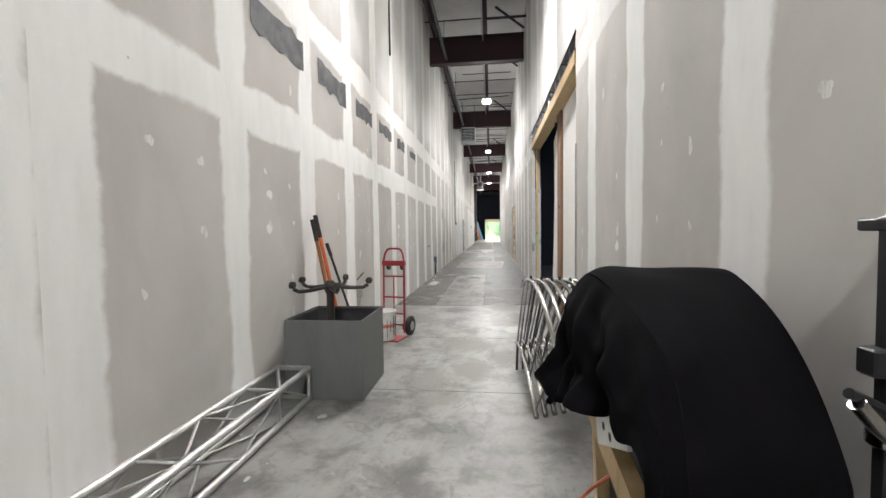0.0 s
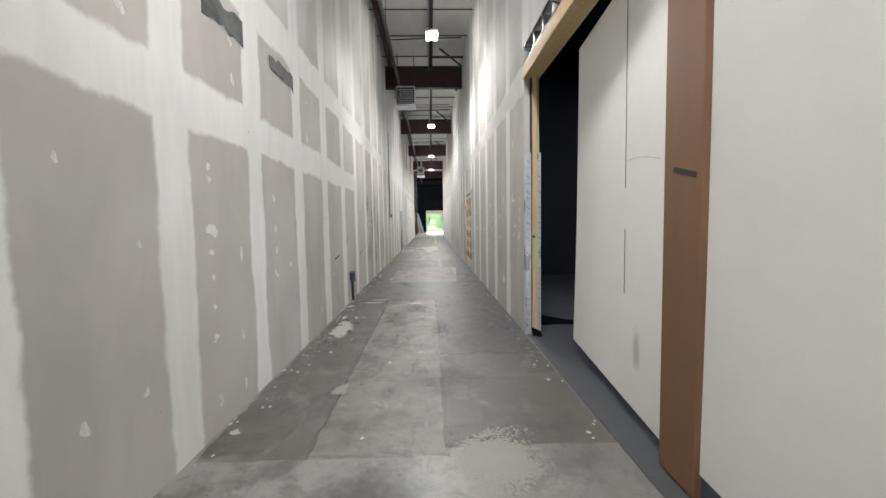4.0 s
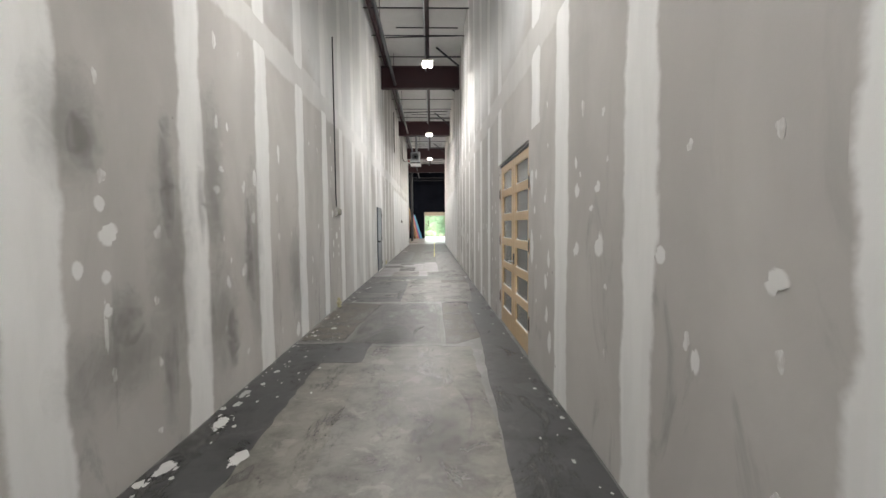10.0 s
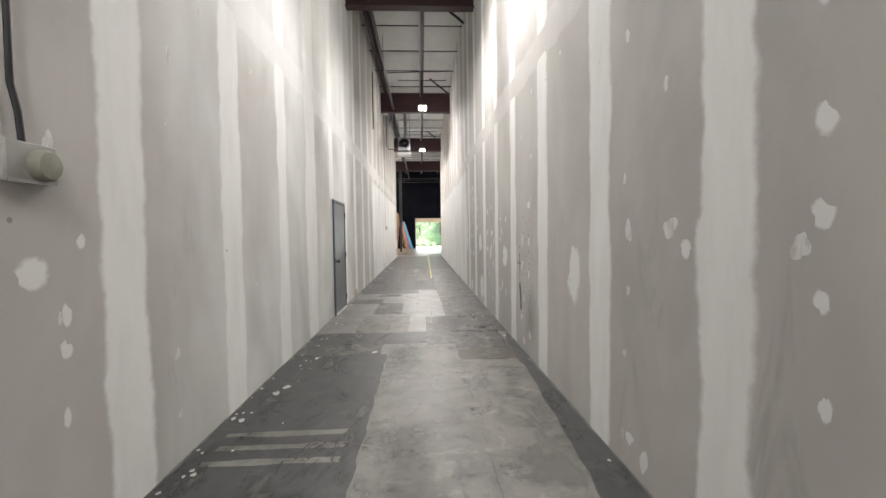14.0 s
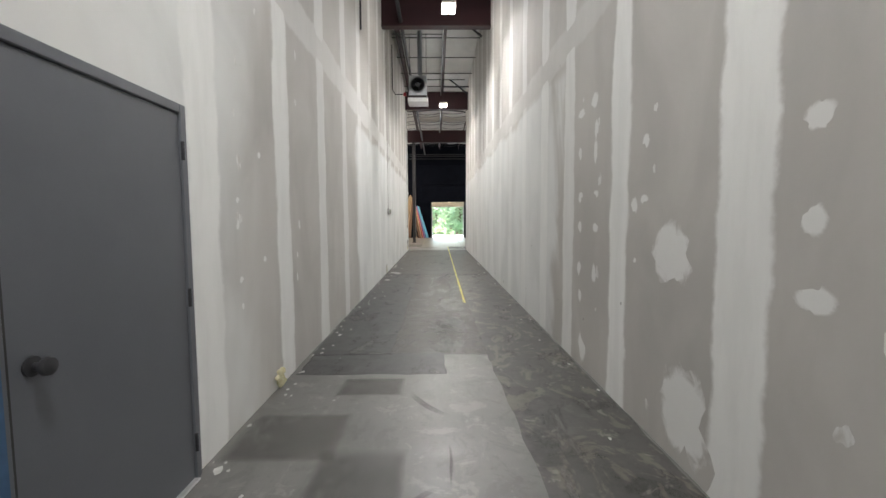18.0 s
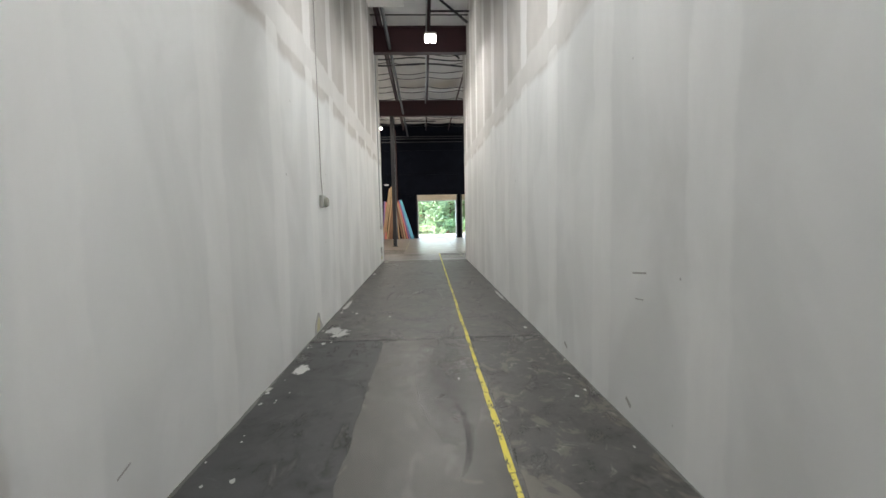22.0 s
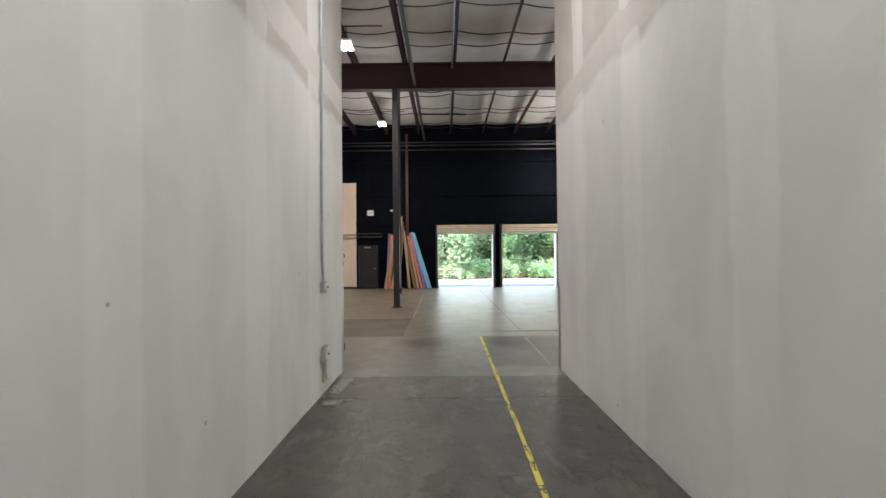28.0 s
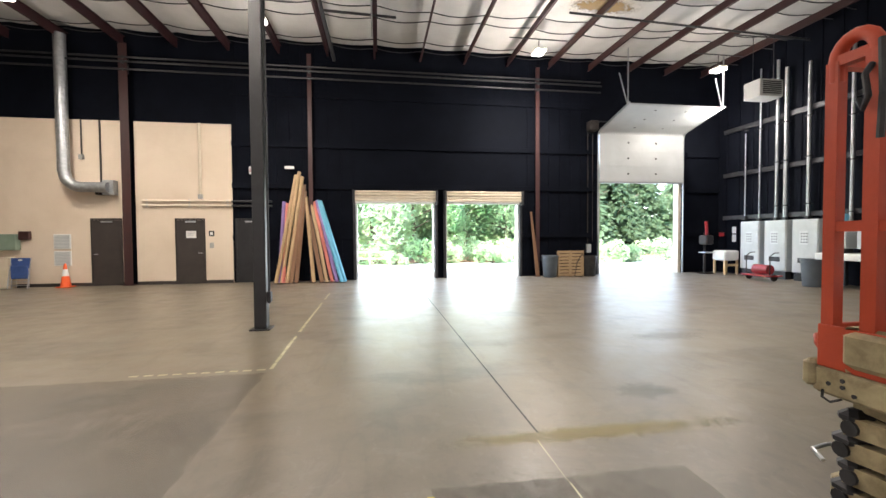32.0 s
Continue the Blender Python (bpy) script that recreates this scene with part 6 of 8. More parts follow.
for k in range(7):
    y0, y1 = tl * k / 7, tl * (k + 1) / 7
    for x in (0.025, tw + 0.025):
        part("lacing", Shape().tube([(x, y0, 0.03 if k % 2 else 0.265), (x, y1, 0.265 if k % 2 else 0.03)], 0.009, 6), alu, tr)
    for z in (0.025, 0.27):
        part("lacing", Shape().tube([(0.025 if k % 2 else tw + 0.025, y0, z), (tw + 0.025 if k % 2 else 0.025, y1, z)], 0.009, 6), alu, tr)
    part("cross_rung", Shape().tube([(0.025, y1, 0.27), (tw + 0.025, y1, 0.27)], 0.009, 6), alu, tr)

ht = thing("hand_truck", (-0.99, 7.05, 0), "red tubular hand truck with black tyres, upright", "hand truck", turn=-12)
for s in (-1, 1):
    part("upright", Shape().tube([(0.15 * s, 0.02, 0.05), (0.15 * s, 0.04, 1.0)], 0.014, 10), red_paint, ht, smooth=True)
loop = [(-0.15, 0.04, 1.0), (-0.13, 0.05, 1.1), (-0.1, 0.055, 1.155), (-0.06, 0.055, 1.17), (0.06, 0.055, 1.17), (0.1, 0.055, 1.155), (0.13, 0.05, 1.1), (0.15, 0.04, 1.0)]
part("handle_loop", Shape().tube(loop, 0.014, 10), red_paint, ht, smooth=True)
for z in (0.3, 0.52, 0.8):
    part("crossbar", Shape().tube([(-0.15, 0.03, z), (0.15, 0.03, z)], 0.011, 8), red_paint, ht, smooth=True)
part("centre_bar", Shape().tube([(0, 0.025, 0.1), (0, 0.035, 0.8)], 0.009, 8), red_paint, ht, smooth=True)
part("head_plate", Shape().box((-0.17, 0.02, 0.94), (0.17, 0.06, 1.01), 0.008), red_paint, ht)
for s in (-1, 1):
    part("castor", Shape().spin([(0.018, -0.016), (0.05, -0.014), (0.052, 0.0), (0.05, 0.014), (0.018, 0.016)], (0.1 * s, 0.1, 0.93), 16, "x"), rubber, ht, smooth=True)
    wh = part("wheel", Shape().spin([(0.05, -0.03), (0.095, -0.035), (0.125, -0.022), (0.132, 0.0), (0.125, 0.022), (0.095, 0.035), (0.05, 0.03)], (0.2 * s, 0.1, 0.132), 24, "x"), rubber, ht, smooth=True)
    part("rim", Shape().spin([(0.02, -0.034), (0.09, -0.03), (0.09, 0.03), (0.02, 0.034)], (0.2 * s, 0.1, 0.132), 18, "x"), galv, wh, smooth=True)
part("axle", Shape().tube([(-0.2, 0.1, 0.132), (0.2, 0.1, 0.132)], 0.01, 8), iron, ht)
for s in (-1, 1):
    part("axle_bracket", Shape().box((0.145 * s - 0.015, 0.0, 0.09), (0.145 * s + 0.015, 0.12, 0.18)), red_paint, ht)
part("toe_plate", Shape().box((-0.19, -0.28, 0.0), (0.19, 0.03, 0.012), 0.003), red_paint, ht)
bu = thing("paint_bucket", (-1.06, 6.86, 0.013), "white joint compound bucket with lid and drips", "bucket")
body = part("body", Shape().spin([(0.128, 0), (0.132, 0.01), (0.142, 0.33), (0.148, 0.335), (0.148, 0.35)], (0, 0, 0), 26), white_pl, bu, smooth=True)
part("lid", Shape().spin([(0.15, 0.345), (0.153, 0.35), (0.153, 0.368), (0.145, 0.374), (0.135, 0.37), (0.02, 0.37)], (0, 0, 0), 26), white_pl, bu, smooth=True)
part("label_band", Shape().spin([(0.1385, 0.165), (0.1395, 0.21)], (0, 0, 0), 26), tube_pink, bu, "red printed band", smooth=True)
for k in range(16):
    a = 2 * math.pi * k / 16 + rng.uniform(-0.1, 0.1)
    z1, z0 = rng.uniform(0.24, 0.32), rng.uniform(0.03, 0.15)
    part("print_mark", Shape().bar((0.1425 * math.cos(a), 0.1425 * math.sin(a), z0), (0.1445 * math.cos(a), 0.1445 * math.sin(a), z1), 0.014, 0.004), ink, bu)
part("bail", Shape().tube([(-0.148, 0, 0.33), (-0.12, -0.1, 0.42), (0, -0.14, 0.46), (0.12, -0.1, 0.42), (0.148, 0, 0.33)], 0.003, 6), galv, bu)
yb = thing("yellow_bag", (-1.34, 6.25, 0), "crumpled yellow plastic sack beside the wall", "bag")
part("sack", Shape().sheet(lambda u, v: (-0.14 + 0.28 * u + 0.02 * math.sin(9 * v), -0.12 + 0.26 * v + 0.02 * math.sin(8 * u), 0.004 + 0.4 * math.sin(math.pi * u) ** 0.6 * math.sin(math.pi * v) ** 0.6 + 0.02 * math.sin(13 * u) * math.sin(11 * v) * math.sin(math.pi * u) * math.sin(math.pi * v)), 14, 14), yellow, yb, smooth=True)
part("print_bar", Shape().tube([(-0.03, -0.1, 0.29), (0.03, -0.07, 0.35), (0.02, -0.03, 0.4), (-0.04, -0.05, 0.37)], 0.008, 6), blue_pl, yb)

solid("white_sack", Shape().sheet(lambda u, v: (-1.36 + 0.3 * u + 0.02 * math.sin(9 * v), 6.5 + 0.2 * v, 0.006 + (0.1 + 0.03 * math.sin(11 * u + 6 * v)) * math.sin(math.pi * u) ** 0.7 * math.sin(math.pi * v) ** 0.7), 14, 12), white_pl, "crumpled white paper sack by the bucket", "sack", smooth=True)

# bundle of curved bright rail sections leaning by the right wall
for k in range(7):
    rs = thing("curved_rail_section", (0.0, 0.0, 0.0), "curved bright steel rail section with rungs, stacked by the wall", "rail section", "curved rail stack")
    def arc(u, low, k=k):
        if low:
            return (0.565 + 0.07 * u + 0.098 * k * (0.62 + 0.1 * u), 5.85 - 1.15 * u + 0.03 * k, max(0.27 + 0.2 * u - 0.45 * u * u + 0.004 * k, 0.022))
        return (0.639 + 0.133 * u + 0.087 * k, 6.07 - 1.53 * u + 0.01 * k, 0.806 + (0.714 - 0.02 * k) * u - (1.039 - 0.026 * k) * u * u)

    for low in (True, False):
        part("rail", Shape().tube([arc(i / 18, low) for i in range(19)], 0.021, 10), chrome, rs, smooth=True)
    for u in (0.03 + 0.01 * (k % 3), 0.2, 0.42 - 0.02 * (k % 2), 0.7, 0.95):
        part("rung", Shape().tube([arc(u, True), arc(min(u + 0.03, 1), False)], 0.008, 7), dark_steel if k % 2 else chrome, rs, smooth=True)
    for u in (0.05, 0.34 + 0.03 * (k % 3)):
        c = arc(u, False)
        part("socket", Shape().tube([(c[0], c[1], c[2] - 0.02), (c[0] - 0.003, c[1] + 0.01, c[2] + 0.042)], 0.012, 8), iron, rs, smooth=True)
    for u in (0.98,):
        c = arc(u, False)
        part("clamp", Shape().box((c[0] - 0.024, c[1] - 0.02, c[2] - 0.026), (c[0] + 0.024, c[1] + 0.02, c[2] + 0.022), 0.008), iron, rs)
    p0 = arc(0.06, True)
    part("foot", Shape().tube([(p0[0] - 0.01, p0[1] + 0.03, 0.0), p0], 0.012, 6), iron, rs)
part("strap", Shape().bar((0.72, 4.95, 0.2), (0.86, 4.75, 0.66), 0.03, 0.01), yellow, rs, "yellow strap")

# machine under a black cloth
bm_ = thing("covered_machine", (0, 0, 0), "machine hidden under a draped black cloth", "machine")


def hump(x, y):
    """Height of the cloth: a rounded front that steps back towards the wall, a gentle fall at the far end."""
    k = min(1.0, max(0.0, (x - 0.68) / 0.47))
    d = y - (2.44 + 0.27 * k)
    e = max(d, 0.0)
    drop = (1 - k) * (0.2 * math.exp(-e / 0.03) + 0.16 * math.exp(-e / 0.28)) + k * 0.51 * math.exp(-e / 0.24) + 9.0 * max(-d, 0.0)
    s = max(0.0, y - 3.2)
    far = 0.8 * s ** 1.71 + 3.5 * max(0.0, s - 0.5)
    return max(1.275 + 0.025 * k - drop - far - 0.03 * max(0.0, (0.75 - x) / 0.08) ** 2, 0.06 if y < 2.8 else 0.5)


def over(u, v):
    x, y = 0.67 + 0.48 * u, 2.12 + 1.8 * v
    return (x, y, hump(x, y) + 0.006 * math.sin(14 * v + 5 * u))


def hem(y):
    """Lower edge of the cloth on the corridor side: lifted towards the far end, to the floor at the near one."""
    k = min(1.0, max(0.0, (y - 2.36) / 0.1))
    return 0.06 + (0.86 - 0.33 * max(0.0, y - 2.72) + 0.02 * math.sin(23 * y)) * k


def flank(u, v):
    y = 2.12 + 1.8 * u
    z = hump(0.67, y)
    fold = (0.032 * math.sin(21 * u + 3 * v) + 0.022 * math.sin(37 * u + 2 * v) + 0.016 * math.sin(64 * u - 5 * v) + 0.03 * math.sin(9 * u + 8 * v) ** 3) * min(1.0, 1.4 * v) * min(1.0, max(0.1, (y - 2.5) / 0.4))
    return (0.67 - 0.035 * math.sin(min(v * 3, 1) * 1.57) - fold - 0.03 * v, y + 0.02 * math.sin(9 * v), z - (z - min(hem(y), z)) * v)


def wall_side(u, v):
    y = 2.12 + 1.8 * u
    z = hump(1.15, y)
    return (1.15 + 0.02 * math.sin(17 * u) * v, y, z - (z - 0.1) * v)


def near_end(u, v):
    a, b = flank(0.0, v), wall_side(0.0, v)
    x = 0.67 + 0.48 * u
    z = hump(x, 2.12)
    return (a[0] + (b[0] - a[0]) * u, a[1] - 0.05 * v * math.sin(math.pi * u), z - (z - 0.05) * v)


def far_end(u, v):
    x = 0.67 + 0.48 * u
    z = hump(x, 3.92)
    return (x, 3.92 + 0.02 * v, z - (z - 0.46) * v)


part("cloth_side", Shape().sheet(wall_side, 110, 8), cloth_black, bm_, smooth=True)
part("cloth", Shape().sheet(over, 24, 110), cloth_black, bm_, smooth=True)
part("cloth_flank", Shape().sheet(flank, 110, 22), cloth_black, bm_, smooth=True)
part("cloth_end", Shape().sheet(near_end, 24, 8), cloth_black, bm_, smooth=True)
part("cloth_end", Shape().sheet(far_end, 24, 6), cloth_black, bm_, smooth=True)
part("body", Shape().box((0.78, 2.8, 0.2), (1.08, 3.5, 0.85), 0.05), iron, bm_)
part("brace", Shape().bar((0.70, 3.4, 0.77), (0.72, 2.5, 0.53), 0.05, 0.1), pine, bm_, "raw timber brace")
part("leg", Shape().bar((0.76, 3.4, 0.8), (0.78, 3.36, 0.0), 0.05, 0.08), pine, bm_, "raw timber leg")
part("leg", Shape().bar((0.8, 2.86, 0.8), (0.8, 2.6, 0.0), 0.05, 0.07), pine, bm_, "raw timber leg")
part("leg", Shape().bar((1.05, 3.6, 0.6), (1.1, 3.6, 0.0), 0.07, 0.07), pine, bm_)
part("leg", Shape().bar((1.05, 3.1, 0.6), (1.1, 3.1, 0.0), 0.07, 0.07), pine, bm_)
part("bracket", Shape().bar((0.662, 3.05, 0.74), (0.662, 2.76, 0.87), 0.012, 0.085), white_pl, bm_, "white drilled bracket")
for y, z in ((2.97, 0.79), (2.9, 0.79), (2.84, 0.85)):
    part("drill_hole", Shape().spin([(0.014, 0.0), (0.012, 0.004)], (0.655, y, z), 10, "x"), ink, bm_)
part("cord", Shape().tube([(0.69, 3.0, 0.62), (0.66, 3.12, 0.5), (0.62, 3.3, 0.3), (0.6, 3.36, 0.1), (0.61, 3.3, 0.01)], 0.006, 6), orange, bm_, "orange cord", smooth=True)
sd = thing("black_stand", (1.278, 2.78, 0), "black metal stand with a clamp beside the wall", "stand")
part("post", Shape().box((-0.02, -0.02, 0), (0.02, 0.02, 1.42), 0.004), black_post, sd)
part("top_plate", Shape().box((-0.06, -0.03, 1.385), (0.05, 0.03, 1.415), 0.004), black_post, sd)
part("bracket", Shape().box((-0.055, -0.03, 1.03), (0.03, 0.03, 1.1), 0.006), black_post, sd)
part("clamp", Shape().tube([(-0.11, -0.05, 0.98), (-0.07, -0.05, 0.93), (-0.01, -0.04, 0.88)], 0.02, 10), chrome, sd, smooth=True)
part("arm", Shape().tube([(-0.12, -0.04, 1.0), (-0.02, -0.02, 0.95), (0.03, 0.0, 0.93)], 0.014, 8), black_post, sd, smooth=True)
part("collar", Shape().spin([(0.03, 0.0), (0.042, 0.01), (0.042, 0.06), (0.03, 0.07)], (0, 0, 0.85), 14), chrome, sd, "bright metal collar", smooth=True)
part("base", Shape().box((-0.1, -0.16, 0), (0.05, 0.16, 0.012), 0.003), black_post, sd)
# ---- hall: shell ----
W0, W1 = FAR, FAR + 0.25
OPEN = [(-0.5, 2.13, 2.62), (2.5, 5.1, 2.62), (8.1, 11.42, 5.1)]
sh = Shape()
edges = [HL] + [v for o in OPEN for v in o[:2]] + [HR]
for i in range(0, 8, 2):
    sh.box((edges[i], W0, 0), (edges[i + 1], W1, TOP + 0.2))
for x0, x1, z1 in OPEN:
    sh.box((x0, W0, z1), (x1, W1, TOP + 0.2))
wf = solid("wall_far", sh, black_wall, "black painted metal end wall with dock openings", kind="structure")
solid("wall_hall_right", Shape().box((HR, END, 0), (HR + 0.2, W1, TOP + 0.2)), black_wall, "black painted side wall of the hall", kind="structure")
solid("wall_hall_left", Shape().box((HL - 0.2, END, 0), (HL, W1, TOP + 0.2)), cream, "cream side wall of the hall", kind="structure")
solid("wall_hall_near", Shape().box((HL, END - 0.2, 0), (XL - 0.2, END, TOP + 0.2)).box((XR + 0.2, END - 0.2, 0), (HR, END, TOP + 0.2)), white_board, "white drywall either side of the corridor mouth", kind="structure")
for z in (1.35, 2.98, 4.3, 5.9):
    for x0, x1 in ((-4.3, -0.6), (5.25, 8.0), (11.6, HR)) if z < 2.7 else ((-4.3, 8.0), (11.6, HR)):
        part("wall_girt", Shape().box((x0, W0 - 0.07, z), (x1, W0 - 0.002, z + 0.16), 0.004), black_wall, wf)
for k in range(30):
    x = -4.2 + 0.4 * k
    if x < 8 and not (-0.6 < x < 5.2):
        part("wall_rib", Shape().box((x, W0 - 0.022, 0.0), (x + 0.06, W0 - 0.001, TOP), 0.004), black_wall, wf)
# cream masonry of the offices
for x0, x1, z1 in ((HL, -11.55, 5.66), (-11.25, -7.35, 4.96), (-7.05, -4.3, 4.96)):
    part("cream_infill", Shape().box((x0, W0 - 0.06, 0), (x1, W0 - 0.002, z1)), cream, wf, "cream painted masonry infill")
    part("skirting", Shape().box((x0, W0 - 0.075, 0), (x1, W0 - 0.061, 0.1), 0.004), door_dark, wf)
for x, wd in ((-11.4, 0.24), (-7.2, 0.24), (-1.88, 0.13), (5.7, 0.14)):
    c = thing("wall_column", (x, W0, 0), "red-brown steel column on the end wall", "column", "wall columns")
    part("flange", Shape().box((-wd / 2, -0.25, 0), (wd / 2, -0.235, 7.2), 0.003), maroon2, c)
    part("web", Shape().box((-0.012, -0.235, 0), (0.012, -0.08, 7.2)), maroon2, c)
    part("base_plate", Shape().box((-wd / 2 - 0.04, -0.27, 0), (wd / 2 + 0.04, -0.08, 0.02)), maroon2, c)
for x0, name, lab in ((-8.29, "door_3", "closed dark brown office door"), (-5.96, "door_4", "closed dark brown door with a white notice"), (-4.22, "door_5", "closed black steel door in the black wall")):
    wd = 0.86 if x0 < -5 else 0.94
    d = thing(name, (x0, W0 - 0.06, 0), lab, "door", kind="structure")
    mat = door_dark if x0 < -5 else black_post
    part("door_frame", Shape().box((0, -0.03, 0), (0.045, 0.0, 2.03), 0.004).box((wd - 0.045, -0.03, 0), (wd, 0.0, 2.03), 0.004).box((0.045, -0.03, 1.985), (wd - 0.045, 0, 2.03), 0.004), mat, d)
    part("leaf", Shape().box((0.05, -0.022, 0.01), (wd - 0.05, -0.002, 1.98), 0.003), mat, d)
    hx = 0.1 if x0 < -8 else wd - 0.1
    part("door_handle", Shape().tube([(hx, -0.02, 0.95), (hx, -0.06, 0.95), (hx + (0.1 if x0 < -8 else -0.1), -0.065, 0.95)], 0.011, 8), galv, d, "satin lever")
    part("closer", Shape().box((0.3, -0.06, 1.9), (0.6, -0.024, 1.95), 0.005), galv, d)
    if x0 == -5.96:
        part("notice", Shape().box((0.31, -0.026, 1.42), (0.6, -0.0225, 1.64)), white_pl, d, "white paper notice")
        part("print_bar", Shape().box((0.35, -0.0285, 1.56), (0.56, -0.0265, 1.58)).box((0.35, -0.0285, 1.5), (0.53, -0.0265, 1.52)), panel_grey, d)
sg = thing("wall_sign", (-4.92, W0 - 0.062, 1.42), "dark restroom sign with a white plate", "sign")
part("plate", Shape().box((-0.08, -0.01, 0.05), (0.08, 0.0, 0.22), 0.002), ink, sg)
part("symbol", Shape().box((-0.04, -0.013, 0.09), (0.04, -0.0105, 0.18)), white_pl, sg)
sw = thing("wall_switch", (-4.92, W0 - 0.062, 1.1), "grey switch plate on the cream wall", "switch")
part("plate", Shape().box((-0.06, -0.02, 0), (0.06, 0, 0.17), 0.005), box_grey, sw)
ex = thing("exit_sign", (-3.62, W0 - 0.07, 3.42), "white exit sign on the black wall", "sign")
part("case", Shape().box((-0.15, -0.05, 0), (0.15, 0, 0.24), 0.008), white_pl, ex)
fc = bpy.data.curves.new("letters", "FONT")
fc.body, fc.size, fc.extrude, fc.align_x = "EXIT", 0.13, 0.002, "CENTER"
fc.materials.append(red_paint)
lt = new("letters", fc)
lt.parent, lt.matrix_local = ex, pose(0, -0.053, 0.07, 90, 0, 0)
em = thing("emergency_lamp", (-2.55, W0 - 0.07, 3.6), "small white emergency lamp", "lamp")
part("case", Shape().box((-0.14, -0.06, 0), (0.14, 0, 0.09), 0.01), white_pl, em)
op = thing("doorway", (-13.05, W0 - 0.06, 0), "doorway filled by a flat panel coloured as a lit store room", "doorway", kind="structure")
part("frame", Shape().box((0, -0.02, 0), (0.06, 0, 2.1)).box((0.82, -0.02, 0), (0.88, 0, 2.1)).box((0.06, -0.02, 2.04), (0.82, 0, 2.1)), door_dark, op)
# flat panel; the lit room behind is put into its warm colour
part("recess", Shape().box((0.06, -0.004, 0), (0.82, -0.002, 2.04)), surface("lit_store_colour", (0.26, 0.2, 0.08), (0.32, 0.25, 0.11), 1.0, 0.8), op)
cab = thing("wall_cabinet", (-14.7, W0 - 0.36, 0.55), "grey steel wall cabinet with two doors", "cabinet")
part("body", Shape().box((0, 0.02, 0), (1.1, 0.3, 1.55), 0.01), bin_grey, cab)
for x in (0.01, 0.56):
    part("door", Shape().box((x, 0, 0.01), (x + 0.53, 0.019, 1.54), 0.004), bin_grey, cab)
part("bracket", Shape().box((0.0, 0.1, -0.55), (0.1, 0.3, 0)), bin_grey, cab)

# duct, pipes and boxes on the cream wall
du = thing("flue_duct", (-8.77, W0 - 0.35, 0.2), "round galvanised duct bent into the cream wall", "duct")
part("riser", Shape().tube([(0, 0, 3.15), (0, 0, 7.12)], 0.15, 18), galv, du, smooth=True)
part("elbow", Shape().tube([(0.02 + 0.42 * (1 - math.cos(a)), 0, 3.15 - 0.42 * math.sin(a)) for a in [i * math.pi / 12 for i in range(7)]], 0.152, 18), galv, du, smooth=True)
part("outlet", Shape().tube([(0.44, 0, 2.73), (1.15, 0, 2.73)], 0.15, 18), galv, du, smooth=True)
part("back_plate", Shape().box((0.95, 0.05, 2.52), (1.25, 0.288, 2.95), 0.004), galv, du)
for z in (3.2, 4.4, 5.6):
    part("seam_band", Shape().spin([(0.156, 0), (0.158, 0.02), (0.156, 0.04)], (0, 0, z), 18), galv, du, smooth=True)
lv = thing("wall_louvre", (-9.28, W0 - 0.062, 0.62), "two white ventilation grilles, one over the other", "louvre")
for z in (0.0, 0.5):
    part("grille_frame", Shape().box((0, -0.02, z), (0.46, 0, z + 0.44), 0.005), white_pl, lv)
    for i in range(9):
        part("slat", Shape().box((0.03, -0.03, z + 0.035 + i * 0.043), (0.43, -0.0205, z + 0.055 + i * 0.043)), panel_grey, lv)
fb = thing("electric_box", (-10.55, W0 - 0.062, 1.05), "grey-green switch box with pipes and a red tag", "electric box")
part("body", Shape().box((-0.05, -0.2, 0.05), (0.42, 0, 0.52), 0.015), green_box, fb)
part("small_box", Shape().box((0.43, -0.12, 0.35), (0.7, 0, 0.6), 0.01), maroon2, fb)
for x0, x1, z in ((-0.5, -0.05, 0.5), (-0.5, -0.05, 0.3), (-0.3, -0.05, 0.0)):
    part("pipe", Shape().tube([(x0, -0.04, z + 0.1), (x1, -0.04, z)], 0.02, 8), coil_beige, fb, smooth=True)
part("hose", Shape().tube([(-0.55, -0.04, 0.55), (-0.6, -0.08, 0.9), (-0.5, -0.08, 1.25), (-0.6, -0.05, 1.6)], 0.05, 8), red_paint, fb, "faded red hose", smooth=True)
part("conduit", Shape().tube([(-0.6, -0.03, 1.6), (-0.62, -0.03, 3.8)], 0.012, 6), box_grey, fb)
part("stand", Shape().box((0.0, -0.3, -1.05), (0.28, 0, -0.15), 0.01), coil_beige, fb)
for z in (2.42, 2.56):
    p = thing("wall_pipe", (-6.85, W0 - 0.1, z), "beige pipe fixed along the cream wall", "pipe", "wall pipes")
    part("pipe", Shape().tube([(0, 0, 0), (2.55, 0, 0)], 0.035, 10), coil_beige, p, smooth=True)
    for x in (0.1, 1.3, 2.4):
        part("clip", Shape().box((x, -0.02, -0.045), (x + 0.05, 0.04, 0.045)), galv, p)
    p = thing("wall_pipe", (-4.3, W0 - 0.1, z), "black pipe fixed along the black wall", "pipe", "wall pipes")
    part("pipe", Shape().tube([(0, 0, 0), (1.2, 0, 0)], 0.035, 10), black_post, p, smooth=True)
